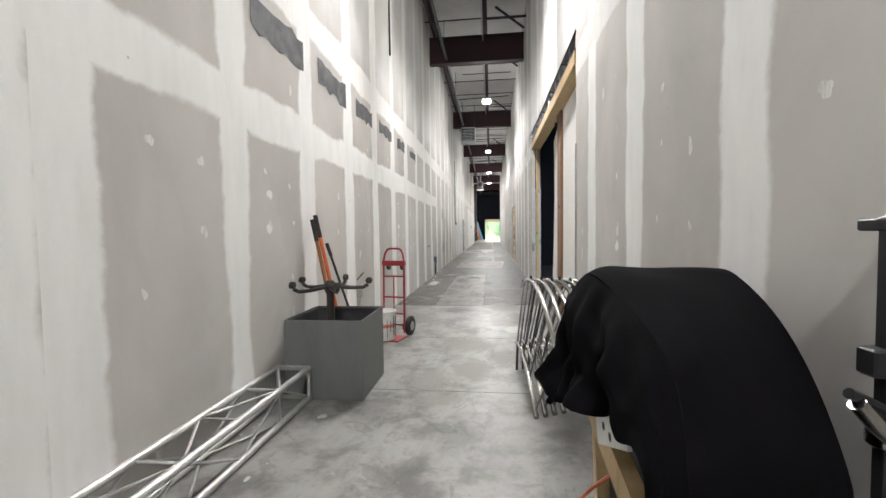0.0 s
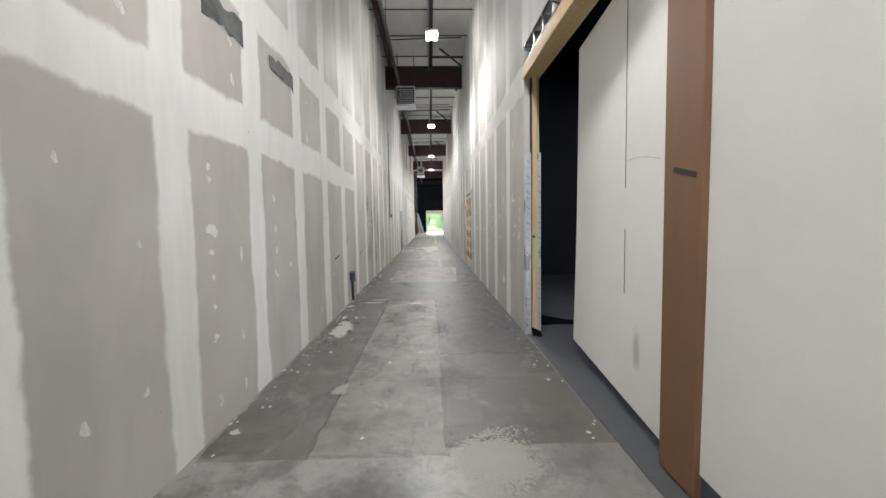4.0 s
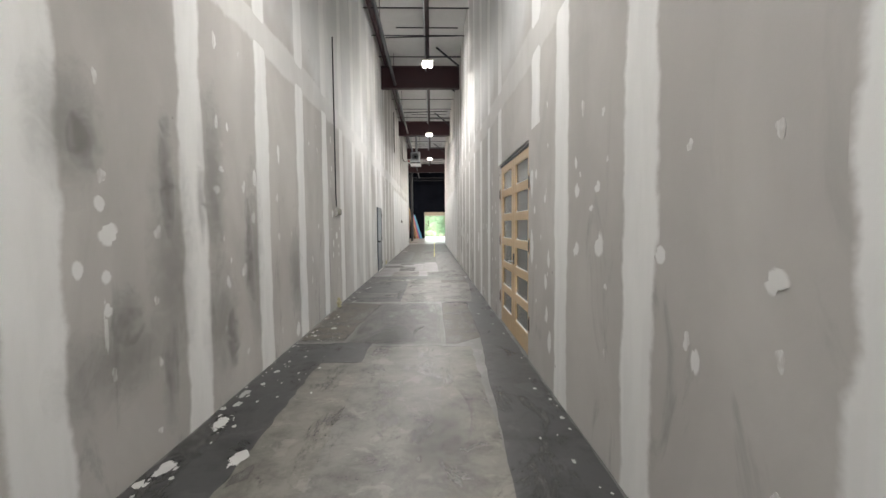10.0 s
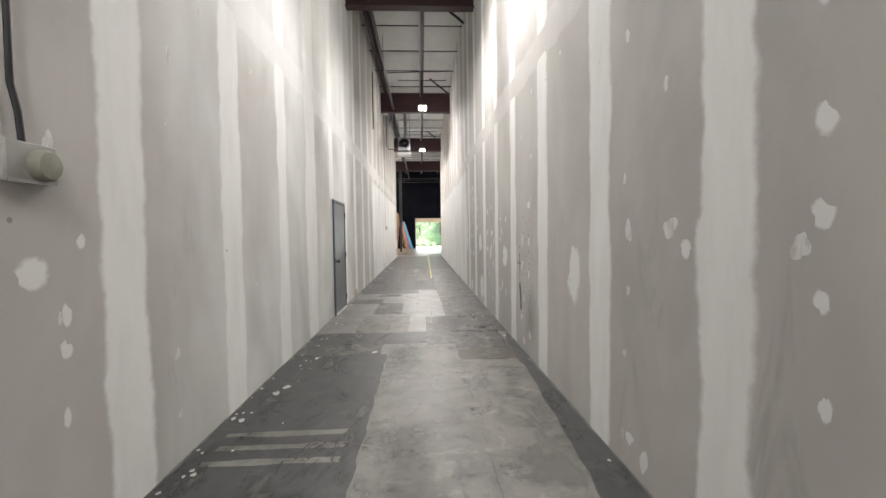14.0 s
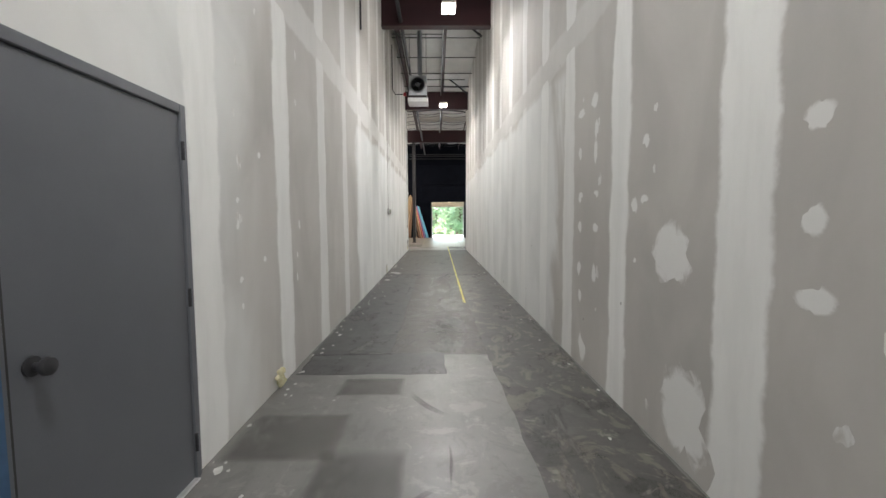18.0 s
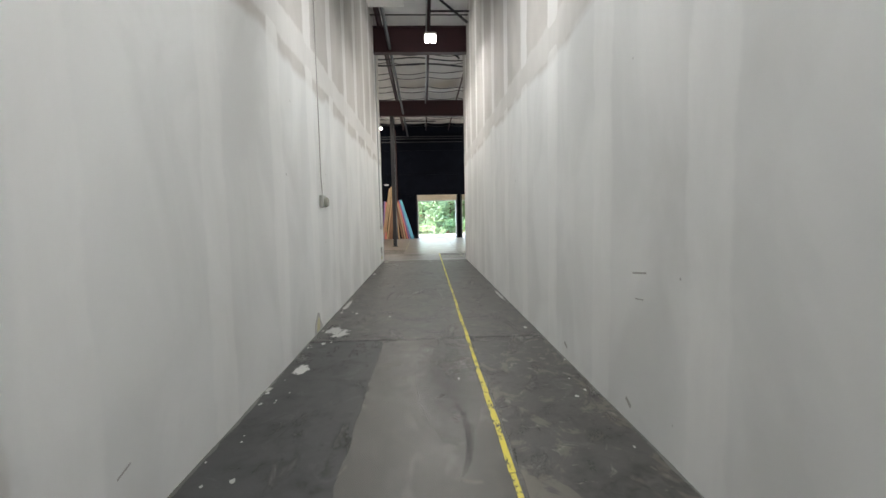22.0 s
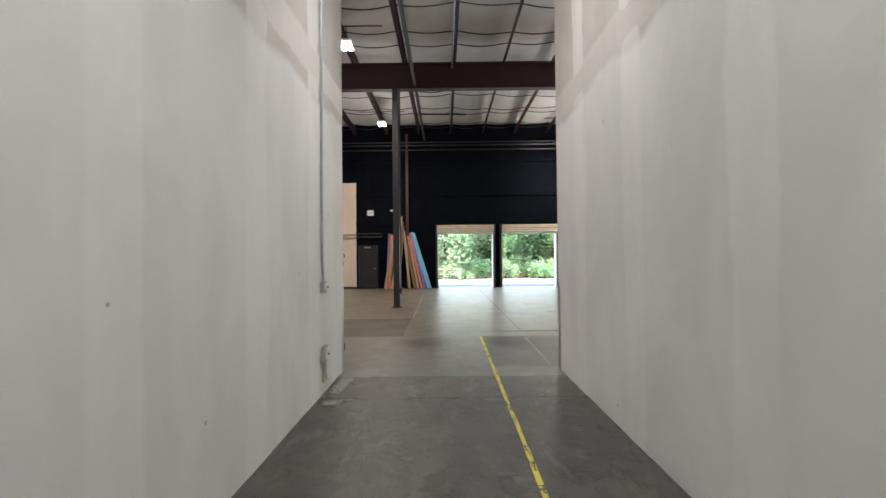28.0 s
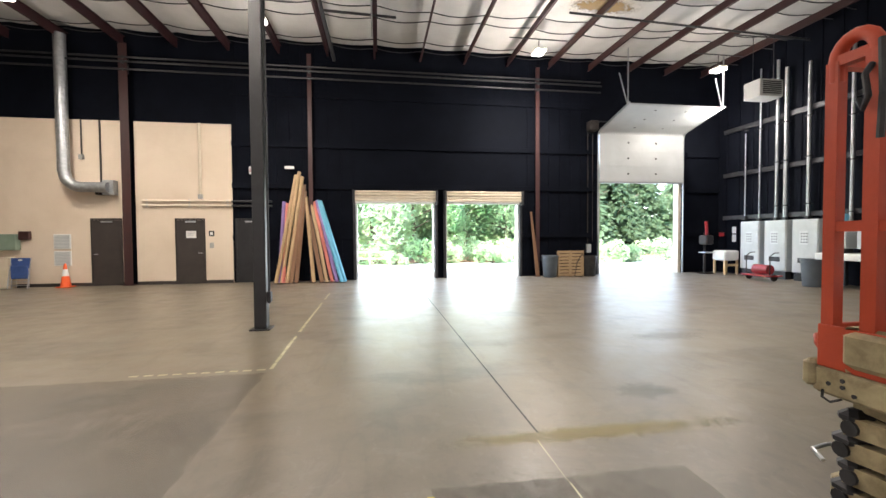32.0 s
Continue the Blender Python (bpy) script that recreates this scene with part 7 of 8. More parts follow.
for x, z0, z1, r in ((-5.2, 2.75, 4.96, 0.05), (-7.95, 2.95, 4.95, 0.025), (-8.45, 3.9, 4.95, 0.02), (-10.9, 3.0, 4.95, 0.012)):
    p = thing("drop_pipe", (x, W0 - 0.1, z0), "painted pipe down the cream wall", "pipe", "drop pipes")
    part("pipe", Shape().tube([(0, 0, 0), (0, 0, z1 - z0)], r, 8), coil_beige if r > 0.03 else door_dark, p, smooth=True)
    part("end_box", Shape().box((-0.06, -0.06, -0.12), (0.06, 0.03, 0.02), 0.006), box_grey, p)
vb = thing("vent_hood", (-7.85, W0 - 0.2, 2.72), "dark small vent hood", "vent")
part("hood", Shape().box((-0.2, -0.05, 0), (0.2, 0.138, 0.2), 0.02), iron, vb)
# pipes along the top of the end wall
for z, y in ((6.42, 0.3), (6.62, 0.36), (6.78, 0.28)):
    p = thing("wall_pipe", (HL, W0 - y, z), "black service pipe along the top of the wall", "pipe", "wall pipes")
    part("pipe", Shape().tube([(0.2, 0, 0), (26, 0, 0)], 0.03, 8), black_post, p, smooth=True)
    for x in (6, 10.8, 16.1, 23.7):
        part("bracket", Shape().box((x, -0.02, -0.04), (x + 0.04, y, 0.04)), black_post, p)

# free-standing black column
po = thing("hall_post", (-1.57, 54.55, 0), "square black steel post in the hall", "column")
part("shaft", Shape().box((-0.09, -0.09, 0.02), (0.09, 0.09, 6.46), 0.008), black_post, po)
part("base_plate", Shape().box((-0.15, -0.15, 0), (0.15, 0.15, 0.02), 0.004), black_post, po)
part("conduit", Shape().tube([(0.12, -0.02, 0.4), (0.12, -0.02, 6.4)], 0.018, 8), black_post, po)
part("outlet", Shape().box((0.09, -0.06, 0.42), (0.15, 0.05, 0.58), 0.006), black_post, po)

# dock doors rolled up
for x0, x1 in ((-0.5, 2.13), (2.5, 5.1)):
    d = thing("door_6" if x0 < 0 else "door_7", (x0, W0, 0), "rolled-up beige slatted dock door over the opening", "dock door", kind="structure")
    wd = x1 - x0
    for i in range(4):
        part("slat", Shape().box((-0.06, -0.3 + 0.015 * (i % 2), 2.57 + 0.09 * i), (wd + 0.06, -0.05, 2.657 + 0.09 * i), 0.02), coil_beige, d)
    part("bottom_bar", Shape().box((0, -0.1, 2.51), (wd, -0.04, 2.57), 0.006), white_pl, d)
    for x in (-0.08, wd):
        part("guide", Shape().box((x, -0.12, 0), (x + 0.08, -0.002, 2.5), 0.004), dark_steel, d)
        part("bracket", Shape().box((x, -0.34, 2.48), (x + 0.07, -0.002, 2.95), 0.004), dark_steel, d)
    part("jamb_lining", Shape().box((0.0, 0.0, 0), (0.05, 0.25, 2.5)).box((wd - 0.05, 0, 0), (wd, 0.25, 2.5)), white_pl, d)
d = thing("door_8", (8.1, W0, 0), "white sectional overhead door, half raised", "dock door", kind="structure")
for i in range(3):
    part("section", Shape().box((0.0, -0.1, 3.36 + 0.557 * i), (3.32, -0.05, 3.917 + 0.557 * i), 0.006), sheet_white, d)
part("section", Shape().sheet(lambda u, v: (3.32 * u, -0.075 - 0.12 * (1 - math.cos(v * 1.33)), 5.03 + 0.12 * math.sin(v * 1.33)), 1, 6), sheet_white, d, smooth=True)
for i in range(3):
    ya, za, yb_, zb = -0.18 - 0.56 * i, 5.14 + 0.135 * i, -0.735 - 0.56 * i, 5.273 + 0.135 * i
    part("section", Shape().poly([(0, ya, za), (3.32, ya, za), (3.32, yb_, zb), (0, yb_, zb)], (0, 0, 0.045)), sheet_white, d)
    for x in (1.1, 2.2):
        part("hinge", Shape().box((x - 0.03, (ya + yb_) / 2 - 0.03, (za + zb) / 2 - 0.012), (x + 0.03, (ya + yb_) / 2 + 0.03, (za + zb) / 2 - 0.002)), dark_steel, d)
part("bottom_seal", Shape().box((0, -0.11, 3.3), (3.32, -0.04, 3.36), 0.01), galv, d)
for x in (-0.05, 3.34):
    trk = [(x, -0.075, 0.0), (x, -0.075, 5.0), (x, -0.12, 5.1), (x, -0.24, 5.17), (x, -1.95, 5.58)]
    part("track", Shape().tube(trk, 0.028, 8), galv, d, smooth=True)
    part("hanger", Shape().bar((x, -1.85, 5.56), (x, -1.85, 7.3), 0.04, 0.02), galv, d)
    part("hanger", Shape().bar((x, -1.8, 5.6), (x - 0.3, -1.85, 6.5), 0.03, 0.02), galv, d)
part("torsion_shaft", Shape().tube([(-0.1, -0.2, 5.45), (3.42, -0.2, 5.45)], 0.025, 8), dark_steel, d)
for i in range(3):
    for x in (1.1, 2.2):
        part("hinge", Shape().box((x - 0.03, -0.115, 3.61 + 0.557 * i), (x + 0.03, -0.1005, 3.67 + 0.557 * i)), dark_steel, d)
part("jamb_lining", Shape().box((3.2, 0.0, 0), (3.32, 0.25, 3.4)).box((0, 0, 0), (0.05, 0.25, 3.4)), coil_beige, d)
op = thing("door_operator", (7.72, W0 - 0.2, 0), "dark door operator with a chain beside the dock door", "door operator")
part("motor", Shape().box((-0.1, -0.15, 5.1), (0.2, 0.19, 5.45), 0.02), iron, op)
part("chain", Shape().tube([(0.1, 0.1, 1.2), (0.1, 0.1, 5.1)], 0.012, 6), iron, op)
part("conduit", Shape().tube([(-0.05, 0.17, 0.9), (-0.05, 0.17, 5.1)], 0.02, 6), iron, op)
part("control_box", Shape().box((-0.1, 0.08, 0.8), (0.05, 0.19, 1.1), 0.01), panel_grey, op)

# ---- hall: loose things ----
TUBES = [(-2.78, -2.72, 2.55, tube_violet), (-2.65, -2.62, 2.5, tube_pink), (-2.86, -2.34, 3.4, card_tan), (-2.72, -2.24, 3.5, card_tan), (-2.55, -2.15, 3.35, card_tan), (-2.42, -2.1, 3.1, brown_board), (-2.28, -2.08, 2.9, brown_board), (-1.75, -2.05, 2.7, card_tan), (-1.35, -1.9, 2.6, card_tan), (-1.2, -1.8, 2.55, tube_pink), (-1.05, -1.72, 2.6, tube_violet), (-0.9, -1.68, 2.6, tube_blue), (-0.8, -1.6, 2.58, tube_blue), (-1.5, -2.0, 2.4, brown_board)]
for i, (xb, xt, z, mat) in enumerate(TUBES):
    lab = {"tan_cardboard": "tall tan cardboard tube leaning on the black wall", "sky_blue_tube": "tall sky blue fabric roll leaning on the black wall", "coral_tube": "tall coral fabric roll leaning on the black wall", "violet_tube": "tall violet fabric roll leaning on the black wall"}.get(mat.name, "tall brown board leaning on the black wall")
    a, b = Vector((xb, W0 - 0.75 - 0.04 * (i % 3), 0.0)), Vector((xt, W0 - 0.16, z))
    u = (b - a).normalized()
    solid("leaning_tube", Shape().tube([a + u * 0.06, b], 0.055, 12).tube([a + u * 0.06 - u * 0.03, a + u * 0.06], 0.057, 12) if mat is not brown_board else Shape().bar(a + u * 0.02, b, 0.12, 0.03, (0, 1, 0)), mat, lab, "roll" if mat is not brown_board else "board", "leaning rolls", smooth=True)
t = thing("traffic_cone", (-8.85, W0 - 0.3, 0), "orange traffic cone with a white collar", "cone")
part("base", Shape().box((-0.17, -0.17, 0), (0.17, 0.17, 0.03), 0.008), cone_or, t)
part("cone", Shape().spin([(0.13, 0.03), (0.03, 0.68), (0.02, 0.7)], (0, 0, 0), 18), cone_or, t, smooth=True)
part("collar", Shape().spin([(0.086, 0.33), (0.056, 0.53)], (0, 0, 0), 18), white_pl, t, "white reflective collar", smooth=True)
t = thing("folding_chair", (-9.95, W0 - 0.3, 0), "navy blue folding chair, folded and leaning on the cream wall", "chair")
part("backrest", Shape().box((-0.24, -0.06, 0.58), (0.24, -0.02, 0.88), 0.018), blue_pl, t)
part("seat", Shape().box((-0.22, -0.12, 0.28), (0.22, -0.07, 0.66), 0.018), blue_pl, t)
part("tag", Shape().box((-0.05, -0.064, 0.8), (0.05, -0.0605, 0.84)), white_pl, t)
for x in (-0.25, 0.25):
    part("front_leg", Shape().tube([(x, -0.2, 0.0), (x, -0.02, 0.88)], 0.014, 8), galv, t, smooth=True)
    part("rear_leg", Shape().tube([(x * 0.88, -0.1, 0.0), (x * 0.88, -0.04, 0.62)], 0.012, 8), galv, t, smooth=True)
for z in (0.1, 0.2):
    part("stretcher", Shape().tube([(-0.24, -0.18 + 0.2 * z, z), (0.24, -0.18 + 0.2 * z, z)], 0.009, 8), galv, t, smooth=True)
t = thing("mop_bucket", (-11.2 + 0.25, W0 - 0.55, 0), "yellow mop bucket with wringer on castors", "mop bucket")
part("tub", Shape().spin([(0.17, 0.07), (0.2, 0.1), (0.25, 0.4), (0.26, 0.42), (0.22, 0.42), (0.18, 0.15)], (0, 0, 0), 18), yellow, t, smooth=True)
part("wringer", Shape().box((-0.12, -0.1, 0.36), (0.2, 0.12, 0.62), 0.03), yellow, t)
part("handle", Shape().bar((0.1, 0, 0.6), (0.26, 0.0, 0.66), 0.03, 0.02), yellow, t)
for x in (-0.14, 0.14):
    for y in (-0.12, 0.12):
        part("castor", Shape().spin([(0.01, -0.014), (0.036, -0.012), (0.036, 0.012), (0.01, 0.014)], (x, y, 0.037), 12, "x"), rubber, t, smooth=True)


def wheelie(name, x, y, mat, label, s=1.0):
    t = thing(name, (x, y, 0), label, "bin", "bins")
    part("tub", Shape().spin([(0.22 * s, 0), (0.235 * s, 0.02), (0.29 * s, 0.72 * s), (0.31 * s, 0.73 * s), (0.31 * s, 0.78 * s), (0.27 * s, 0.78 * s), (0.24 * s, 0.1), (0.02, 0.08)], (0, 0, 0), 22), mat, t, smooth=True)
    for k in (-1, 1):
        part("handle", Shape().box((0.29 * s * k - 0.03, -0.06, 0.62 * s), (0.29 * s * k + 0.04 * k, 0.06, 0.67 * s), 0.01), mat, t)


wheelie("round_bin", -11.95, W0 - 0.75, bin_grey, "round blue-grey bin by the store room", 1.15)
wheelie("round_bin", 6.02, W0 - 0.55, bin_grey, "round blue-grey bin beside the pallet", 0.95)
wheelie("round_bin", 7.5, W0 - 0.45, rubber, "black round bin beside the dock door", 0.92)
wheelie("round_bin", 11.75, 57.25, bin_grey, "blue-grey bin before the electric cabinets", 0.95)
t = thing("pallet", (6.75, W0 - 0.62, 0), "timber pallet stood on edge against the wall", "pallet")
for k in range(8):
    part("slat", Shape().box((-0.48, 0.0 - 0.002 * (k % 2), 0.03 + 0.111 * k), (0.48, 0.02, 0.118 + 0.111 * k), 0.003), card_tan, t)
for x in (-0.46, -0.02, 0.42):
    part("runner", Shape().box((x, 0.02, 0.0), (x + 0.06, 0.11, 0.9), 0.004), card_tan, t)
part("hose", Shape().tube([(0.5, -0.05, 0.6), (0.36, -0.12, 0.8), (0.15, -0.15, 0.5), (0.05, -0.18, 0.03), (0.3, -0.2, 0.02), (0.42, -0.12, 0.1)], 0.014, 6), rubber, t, "black hose over the pallet", smooth=True)
for x, z, lean in ((5.57, 2.25, 0.12), (5.64, 2.0, 0.16)):
    solid("leaning_board", Shape().bar((x, W0 - 0.5, 0.02), (x - lean, W0 - 0.27, z), 0.065, 0.025, (0, 1, 0)), brown_board, "narrow brown board leaning by the column", "board", "leaning boards")

# right side wall: electric cabinets, conduits, bench
rw = thing("wall_framing", (HR, 0, 0), "dark girts on the side wall", "girt", kind="structure")
for z in (1.95, 3.5, 5.1):
    part("girt", Shape().box((-0.08, END + 0.5, z), (-0.002, FAR - 0.3, z + 0.14), 0.004), dark_steel, rw)
for k in range(26):
    part("rib", Shape().box((-0.025, END + 0.4 + 0.55 * k, 0), (-0.001, END + 0.46 + 0.55 * k, TOP)), black_wall, rw)
for k, (ya, yb_) in enumerate(((59.72, 60.45), (58.8, 59.55), (57.85, 58.63))):
    t = thing("electric_cabinet", (HR - 0.35, ya, 0.25), "light grey electric cabinet on the dark wall", "electric cabinet", "electric cabinets")
    wd = yb_ - ya
    part("body", Shape().box((0, 0, 0), (0.26, wd, 1.6), 0.012), panel_grey, t)
    dr = part("door", Shape().box((-0.02, 0.03, 0.03), (-0.001, wd - 0.03, 1.57), 0.006), panel_grey, t)
    part("screen", Shape().box((-0.026, wd * 0.35, 0.85), (-0.0205, wd * 0.68, 1.25)), sheet_white, dr)
    for i in range(4):
        for j in range(3):
            part("button", Shape().box((-0.03, wd * (0.38 + 0.1 * j), 0.9 + 0.085 * i), (-0.0265, wd * (0.43 + 0.1 * j), 0.94 + 0.085 * i)), dark_steel, dr)
    part("vent", Shape().box((-0.024, wd * 0.25, 0.3), (-0.0205, wd * 0.75, 0.45)), dark_steel, dr)
    part("plinth", Shape().box((0.03, 0.05, -0.25), (0.24, wd - 0.05, 0)), dark_steel, t)
for y, r, z0, z1 in ((60.5, 0.02, 2.0, 4.9), (59.95, 0.025, 1.9, 6.9), (59.35, 0.045, 1.9, 6.95), (59.05, 0.06, 1.9, 6.6), (58.35, 0.05, 1.9, 6.5), (57.2, 0.045, 1.6, 6.6), (56.4, 0.03, 1.6, 6.0)):
    p = thing("riser_conduit", (HR - 0.14, y, z0), "grey metal conduit rising up the dark wall", "conduit", "riser conduits")
    part("pipe", Shape().tube([(0, 0, 0), (0, 0, z1 - z0)], r, 10), galv, p, smooth=True)
    for z in (0.4, 1.8, 3.0):
        part("strap", Shape().box((-r - 0.01, -r - 0.03, z), (0.06, r + 0.03, z + 0.03)), dark_steel, p)
    part("boot", Shape().box((-0.06, -0.06, -0.08), (0.06, 0.06, 0.05), 0.008), dark_steel, p)
t = thing("unit_heater", (11.15, 58.35, 5.42), "white unit heater hung from the roof", "heater", "unit heaters")
part("case", Shape().box((0, 0, 0), (0.8, 0.55, 0.5), 0.02), white_pl, t)
for k in range(7):
    part("louvre", Shape().box((0.1, -0.03, 0.08 + 0.055 * k), (0.7, -0.002, 0.1 + 0.055 * k)), dark_steel, t)
for x in (0.05, 0.75):
    part("hanger_rod", Shape().bar((x, 0.28, 0.5), (x, 0.28, 1.84), 0.015, 0.015), dark_steel, t)
part("support_rail", Shape().box((-0.6, 0.26, 1.81), (1.4, 0.3, 1.833)), dark_steel, t)
t = thing("utility_sink", (12.45, 60.85, 0), "white utility sink on a pine stand", "sink")
part("basin", Shape().box((-0.3, -0.28, 0.5), (0.3, 0.28, 0.85), 0.04), white_pl, t)
for x in (-0.26, 0.22):
    for y in (-0.25, 0.2):
        part("leg", Shape().box((x, y, 0), (x + 0.06, y + 0.06, 0.5), 0.004), pine, t)
part("rail", Shape().box((-0.26, -0.26, 0.3), (0.28, -0.22, 0.38)), pine, t)
t = thing("drill_press", (12.0, 61.3, 0), "dark drill press with a red lever on a stand", "drill press")
part("column", Shape().tube([(0, 0, 0), (0, 0, 1.5)], 0.04, 12), iron, t, smooth=True)
part("head", Shape().box((-0.18, -0.3, 1.05), (0.12, 0.1, 1.4), 0.04), iron, t)
part("table", Shape().box((-0.22, -0.3, 0.75), (0.15, 0.05, 0.79), 0.01), galv, t)
part("lever", Shape().tube([(0.0, -0.1, 1.4), (-0.05, -0.12, 1.9)], 0.05, 8), red_paint, t, "red lever", smooth=True)
part("base", Shape().box((-0.2, -0.25, 0), (0.2, 0.15, 0.04), 0.01), iron, t)
for y, z, w_, h_, m_, lab in ((61.45, 1.35, 0.3, 0.14, red_paint, "small red sign"), (60.98, 1.45, 0.16, 0.24, white_pl, "white notice"), (60.98, 1.15, 0.16, 0.26, white_pl, "white notice")):
    solid("wall_notice", Shape().box((HR - 0.02, y, z), (HR - 0.003, y + w_, z + h_), 0.002), m_, lab + " on the dark wall", "sign")
t = thing("dolly_cart", (11.75, 58.9, 0), "red tubular cart before the electric cabinets", "cart")
for y in (-0.4, 0.4):
    part("hoop", Shape().tube([(0.0, y, 0.12), (0, y, 0.75), (0.15, y, 0.85), (0.3, y, 0.85)], 0.015, 8), iron, t, smooth=True)
part("deck", Shape().box((-0.1, -0.5, 0.14), (0.35, 0.5, 0.18), 0.01), red_paint, t)
part("tank", Shape().tube([(0.12, -0.3, 0.34), (0.12, 0.2, 0.34)], 0.15, 14), red_paint, t, smooth=True)
for y in (-0.42, 0.42):
    part("wheel", Shape().spin([(0.03, -0.025), (0.11, -0.02), (0.11, 0.02), (0.03, 0.025)], (0.12, y, 0.11), 16, "y"), rubber, t, smooth=True)
bn = thing("work_bench", (12.4, 55.7, 0), "white-topped work bench along the dark wall", "bench")
part("top", Shape().box((-0.45, -1.6, 0.72), (0.45, 1.7, 0.9), 0.02), white_pl, bn)
for y in (-1.5, 1.5):
    part("leg", Shape().box((-0.4, y, 0), (-0.3, y + 0.1, 0.72)), dark_steel, bn)
    part("leg", Shape().box((0.3, y, 0), (0.4, y + 0.1, 0.72)), dark_steel, bn)
for k, (y, m1) in enumerate(((57.05, tube_blue), (56.4, tube_pink), (55.75, white_pl), (55.0, panel_grey))):
    t = thing("bench_machine", (12.45, y, 0.9), "grey bench machine with a coloured tank on top", "machine", "bench machines")
    part("foot", Shape().box((-0.15, -0.12, 0), (0.15, 0.12, 0.12), 0.01), dark_steel, t)
    part("body", Shape().box((-0.22, -0.2, 0.12), (0.22, 0.2, 0.75), 0.02), panel_grey, t)
    part("tank", Shape().spin([(0.09, 0.75), (0.1, 0.8), (0.1, 1.0), (0.05, 1.05)], (0, 0, 0), 12), m1, t, smooth=True)

# ---- scissor lifts ----


def scissor_lift(name, m, red, deck_mat, arm_mat, label, rail_h=1.12, arms=4, base_mat=None, inset=0.14, ends=0.12, arm_h=0.048, L=1.65, wheel_r=0.175, toe=0.19, near_toe=0.19):
    """Long axis along x, deck L x 0.76, its front end at x = 0."""
    t = thing(name, (0, 0, 0), label, "scissor lift", "scissor lifts")
    t.matrix_world = m
    Wd, dz = 0.76, 0.86
    part("chassis", Shape().box((0.1, 0.08, 0.16), (L - 0.1, Wd - 0.08, 0.36), 0.02), base_mat or deck_mat, t)
    for x in (0.15 if base_mat else 0.05, L - 0.28):
        for y in (0.04, Wd - 0.04):
            r = wheel_r
            whl = part("wheel", Shape().spin([(0.06, -0.05), (0.86 * r, -0.06), (r, -0.04), (r, 0.04), (0.86 * r, 0.06), (0.06, 0.05)], (x, y, r), 22, "y"), rubber, t, smooth=True)
            part("rim", Shape().spin([(0.02, -0.055), (0.57 * r, -0.05), (0.57 * r, 0.05), (0.02, 0.055)], (x, y, r), 16, "y"), base_mat or hub_mat, whl, smooth=True)
    step_h = (dz - 0.12 - 0.36) / arms
    for k in range(arms):
        z0 = 0.38 + k * step_h
        for y in (inset, Wd - inset):
            part("scissor_arm", Shape().bar((ends, y, z0), (L - 0.12, y, z0 + step_h), 0.045, arm_h), arm_mat, t)
            part("scissor_arm", Shape().bar((L - 0.12, y + 0.05, z0), (ends, y + 0.05, z0 + step_h), 0.045, arm_h), arm_mat, t)
            part("end_pad", Shape().box((ends - 0.045 + 0.02 * (k % 2), y - 0.035, z0 + 0.01), (ends + 0.05, y + 0.085, z0 + 0.065), 0.02), dark_steel, t, "dark worn pivot end")
        for x in (ends, L - 0.12):
            part("pivot", Shape().tube([(x + 0.03 * (k % 2), inset - 0.035, z0), (x + 0.03 * (k % 2), Wd - inset + 0.035, z0)], 0.03, 10), dark_steel, t, smooth=True)
    part("deck", Shape().box((-0.02, 0.0, dz - 0.09), (L + 0.02, Wd, dz + 0.02), 0.012), deck_mat, t)
    part("deck_plate", Shape().box((0.03, 0.03, dz + 0.02), (L - 0.03, Wd - 0.03, dz + 0.026)), galv, t, "scuffed deck plate")
    part("toe_board", Shape().box((0.0, 0.0, dz + 0.02), (L, 0.02, dz + 0.19), 0.004).box((0.0, Wd - 0.02, dz + 0.02), (L, Wd, dz + near_toe), 0.004).box((0.0, 0.02, dz + 0.02), (0.02, Wd - 0.02, dz + toe), 0.004).box((L - 0.02, 0.02, dz + 0.02), (L, Wd - 0.02, dz + 0.19), 0.004), red, t)
    zt = dz + rail_h
    for x in (0.03, L * 0.5, L - 0.03):
        for y in (0.03, Wd - 0.03):
            part("post", Shape().bar((x, y, dz + 0.02), (x, y, zt), 0.045, 0.045), red, t)
    for z in (dz + 0.58, zt):
        for y in (0.03, Wd - 0.03):
            part("guard_rail", Shape().bar((0.03, y, z), (L - 0.03, y, z), 0.04, 0.04), red, t)
        for x in (0.03, L - 0.03):
            part("guard_rail", Shape().bar((x, 0.03, z), (x, Wd - 0.03, z), 0.04, 0.04), red, t)
    part("lashing_ring", Shape().tube([(-0.03 - 0.04 * math.sin(a), 0.1 + 0.05 * math.cos(a), dz + 0.08 + 0.05 * math.sin(a)) for a in [i * 0.698 for i in range(10)]], 0.009, 6), red, t, smooth=True)
    for y in (-0.02, Wd + 0.02):
        fr = [(0.42, y, 0.38), (0.42, y, 0.66), (0.86, y, 0.66), (0.86, y, 0.38)]
        for a, b in zip(fr, fr[1:] + fr[:1]):
            part("step_frame", Shape().bar(a, b, 0.03, 0.06), red, t)
    fr = [(-0.04, 0.12, 0.3), (-0.04, 0.12, 0.66), (-0.04, Wd - 0.12, 0.66), (-0.04, Wd - 0.12, 0.3)]
    for a, b in (zip(fr, fr[1:] + fr[:1]) if base_mat is None else ()):
        part("end_step", Shape().bar(a, b, 0.05, 0.06), red, t)
    if base_mat is None:
        part("name_plate", Shape().box((0.3, -0.004, dz - 0.045), (0.75, -0.0005, dz + 0.015)), white_pl, t, "white plate with worn print")
    return t


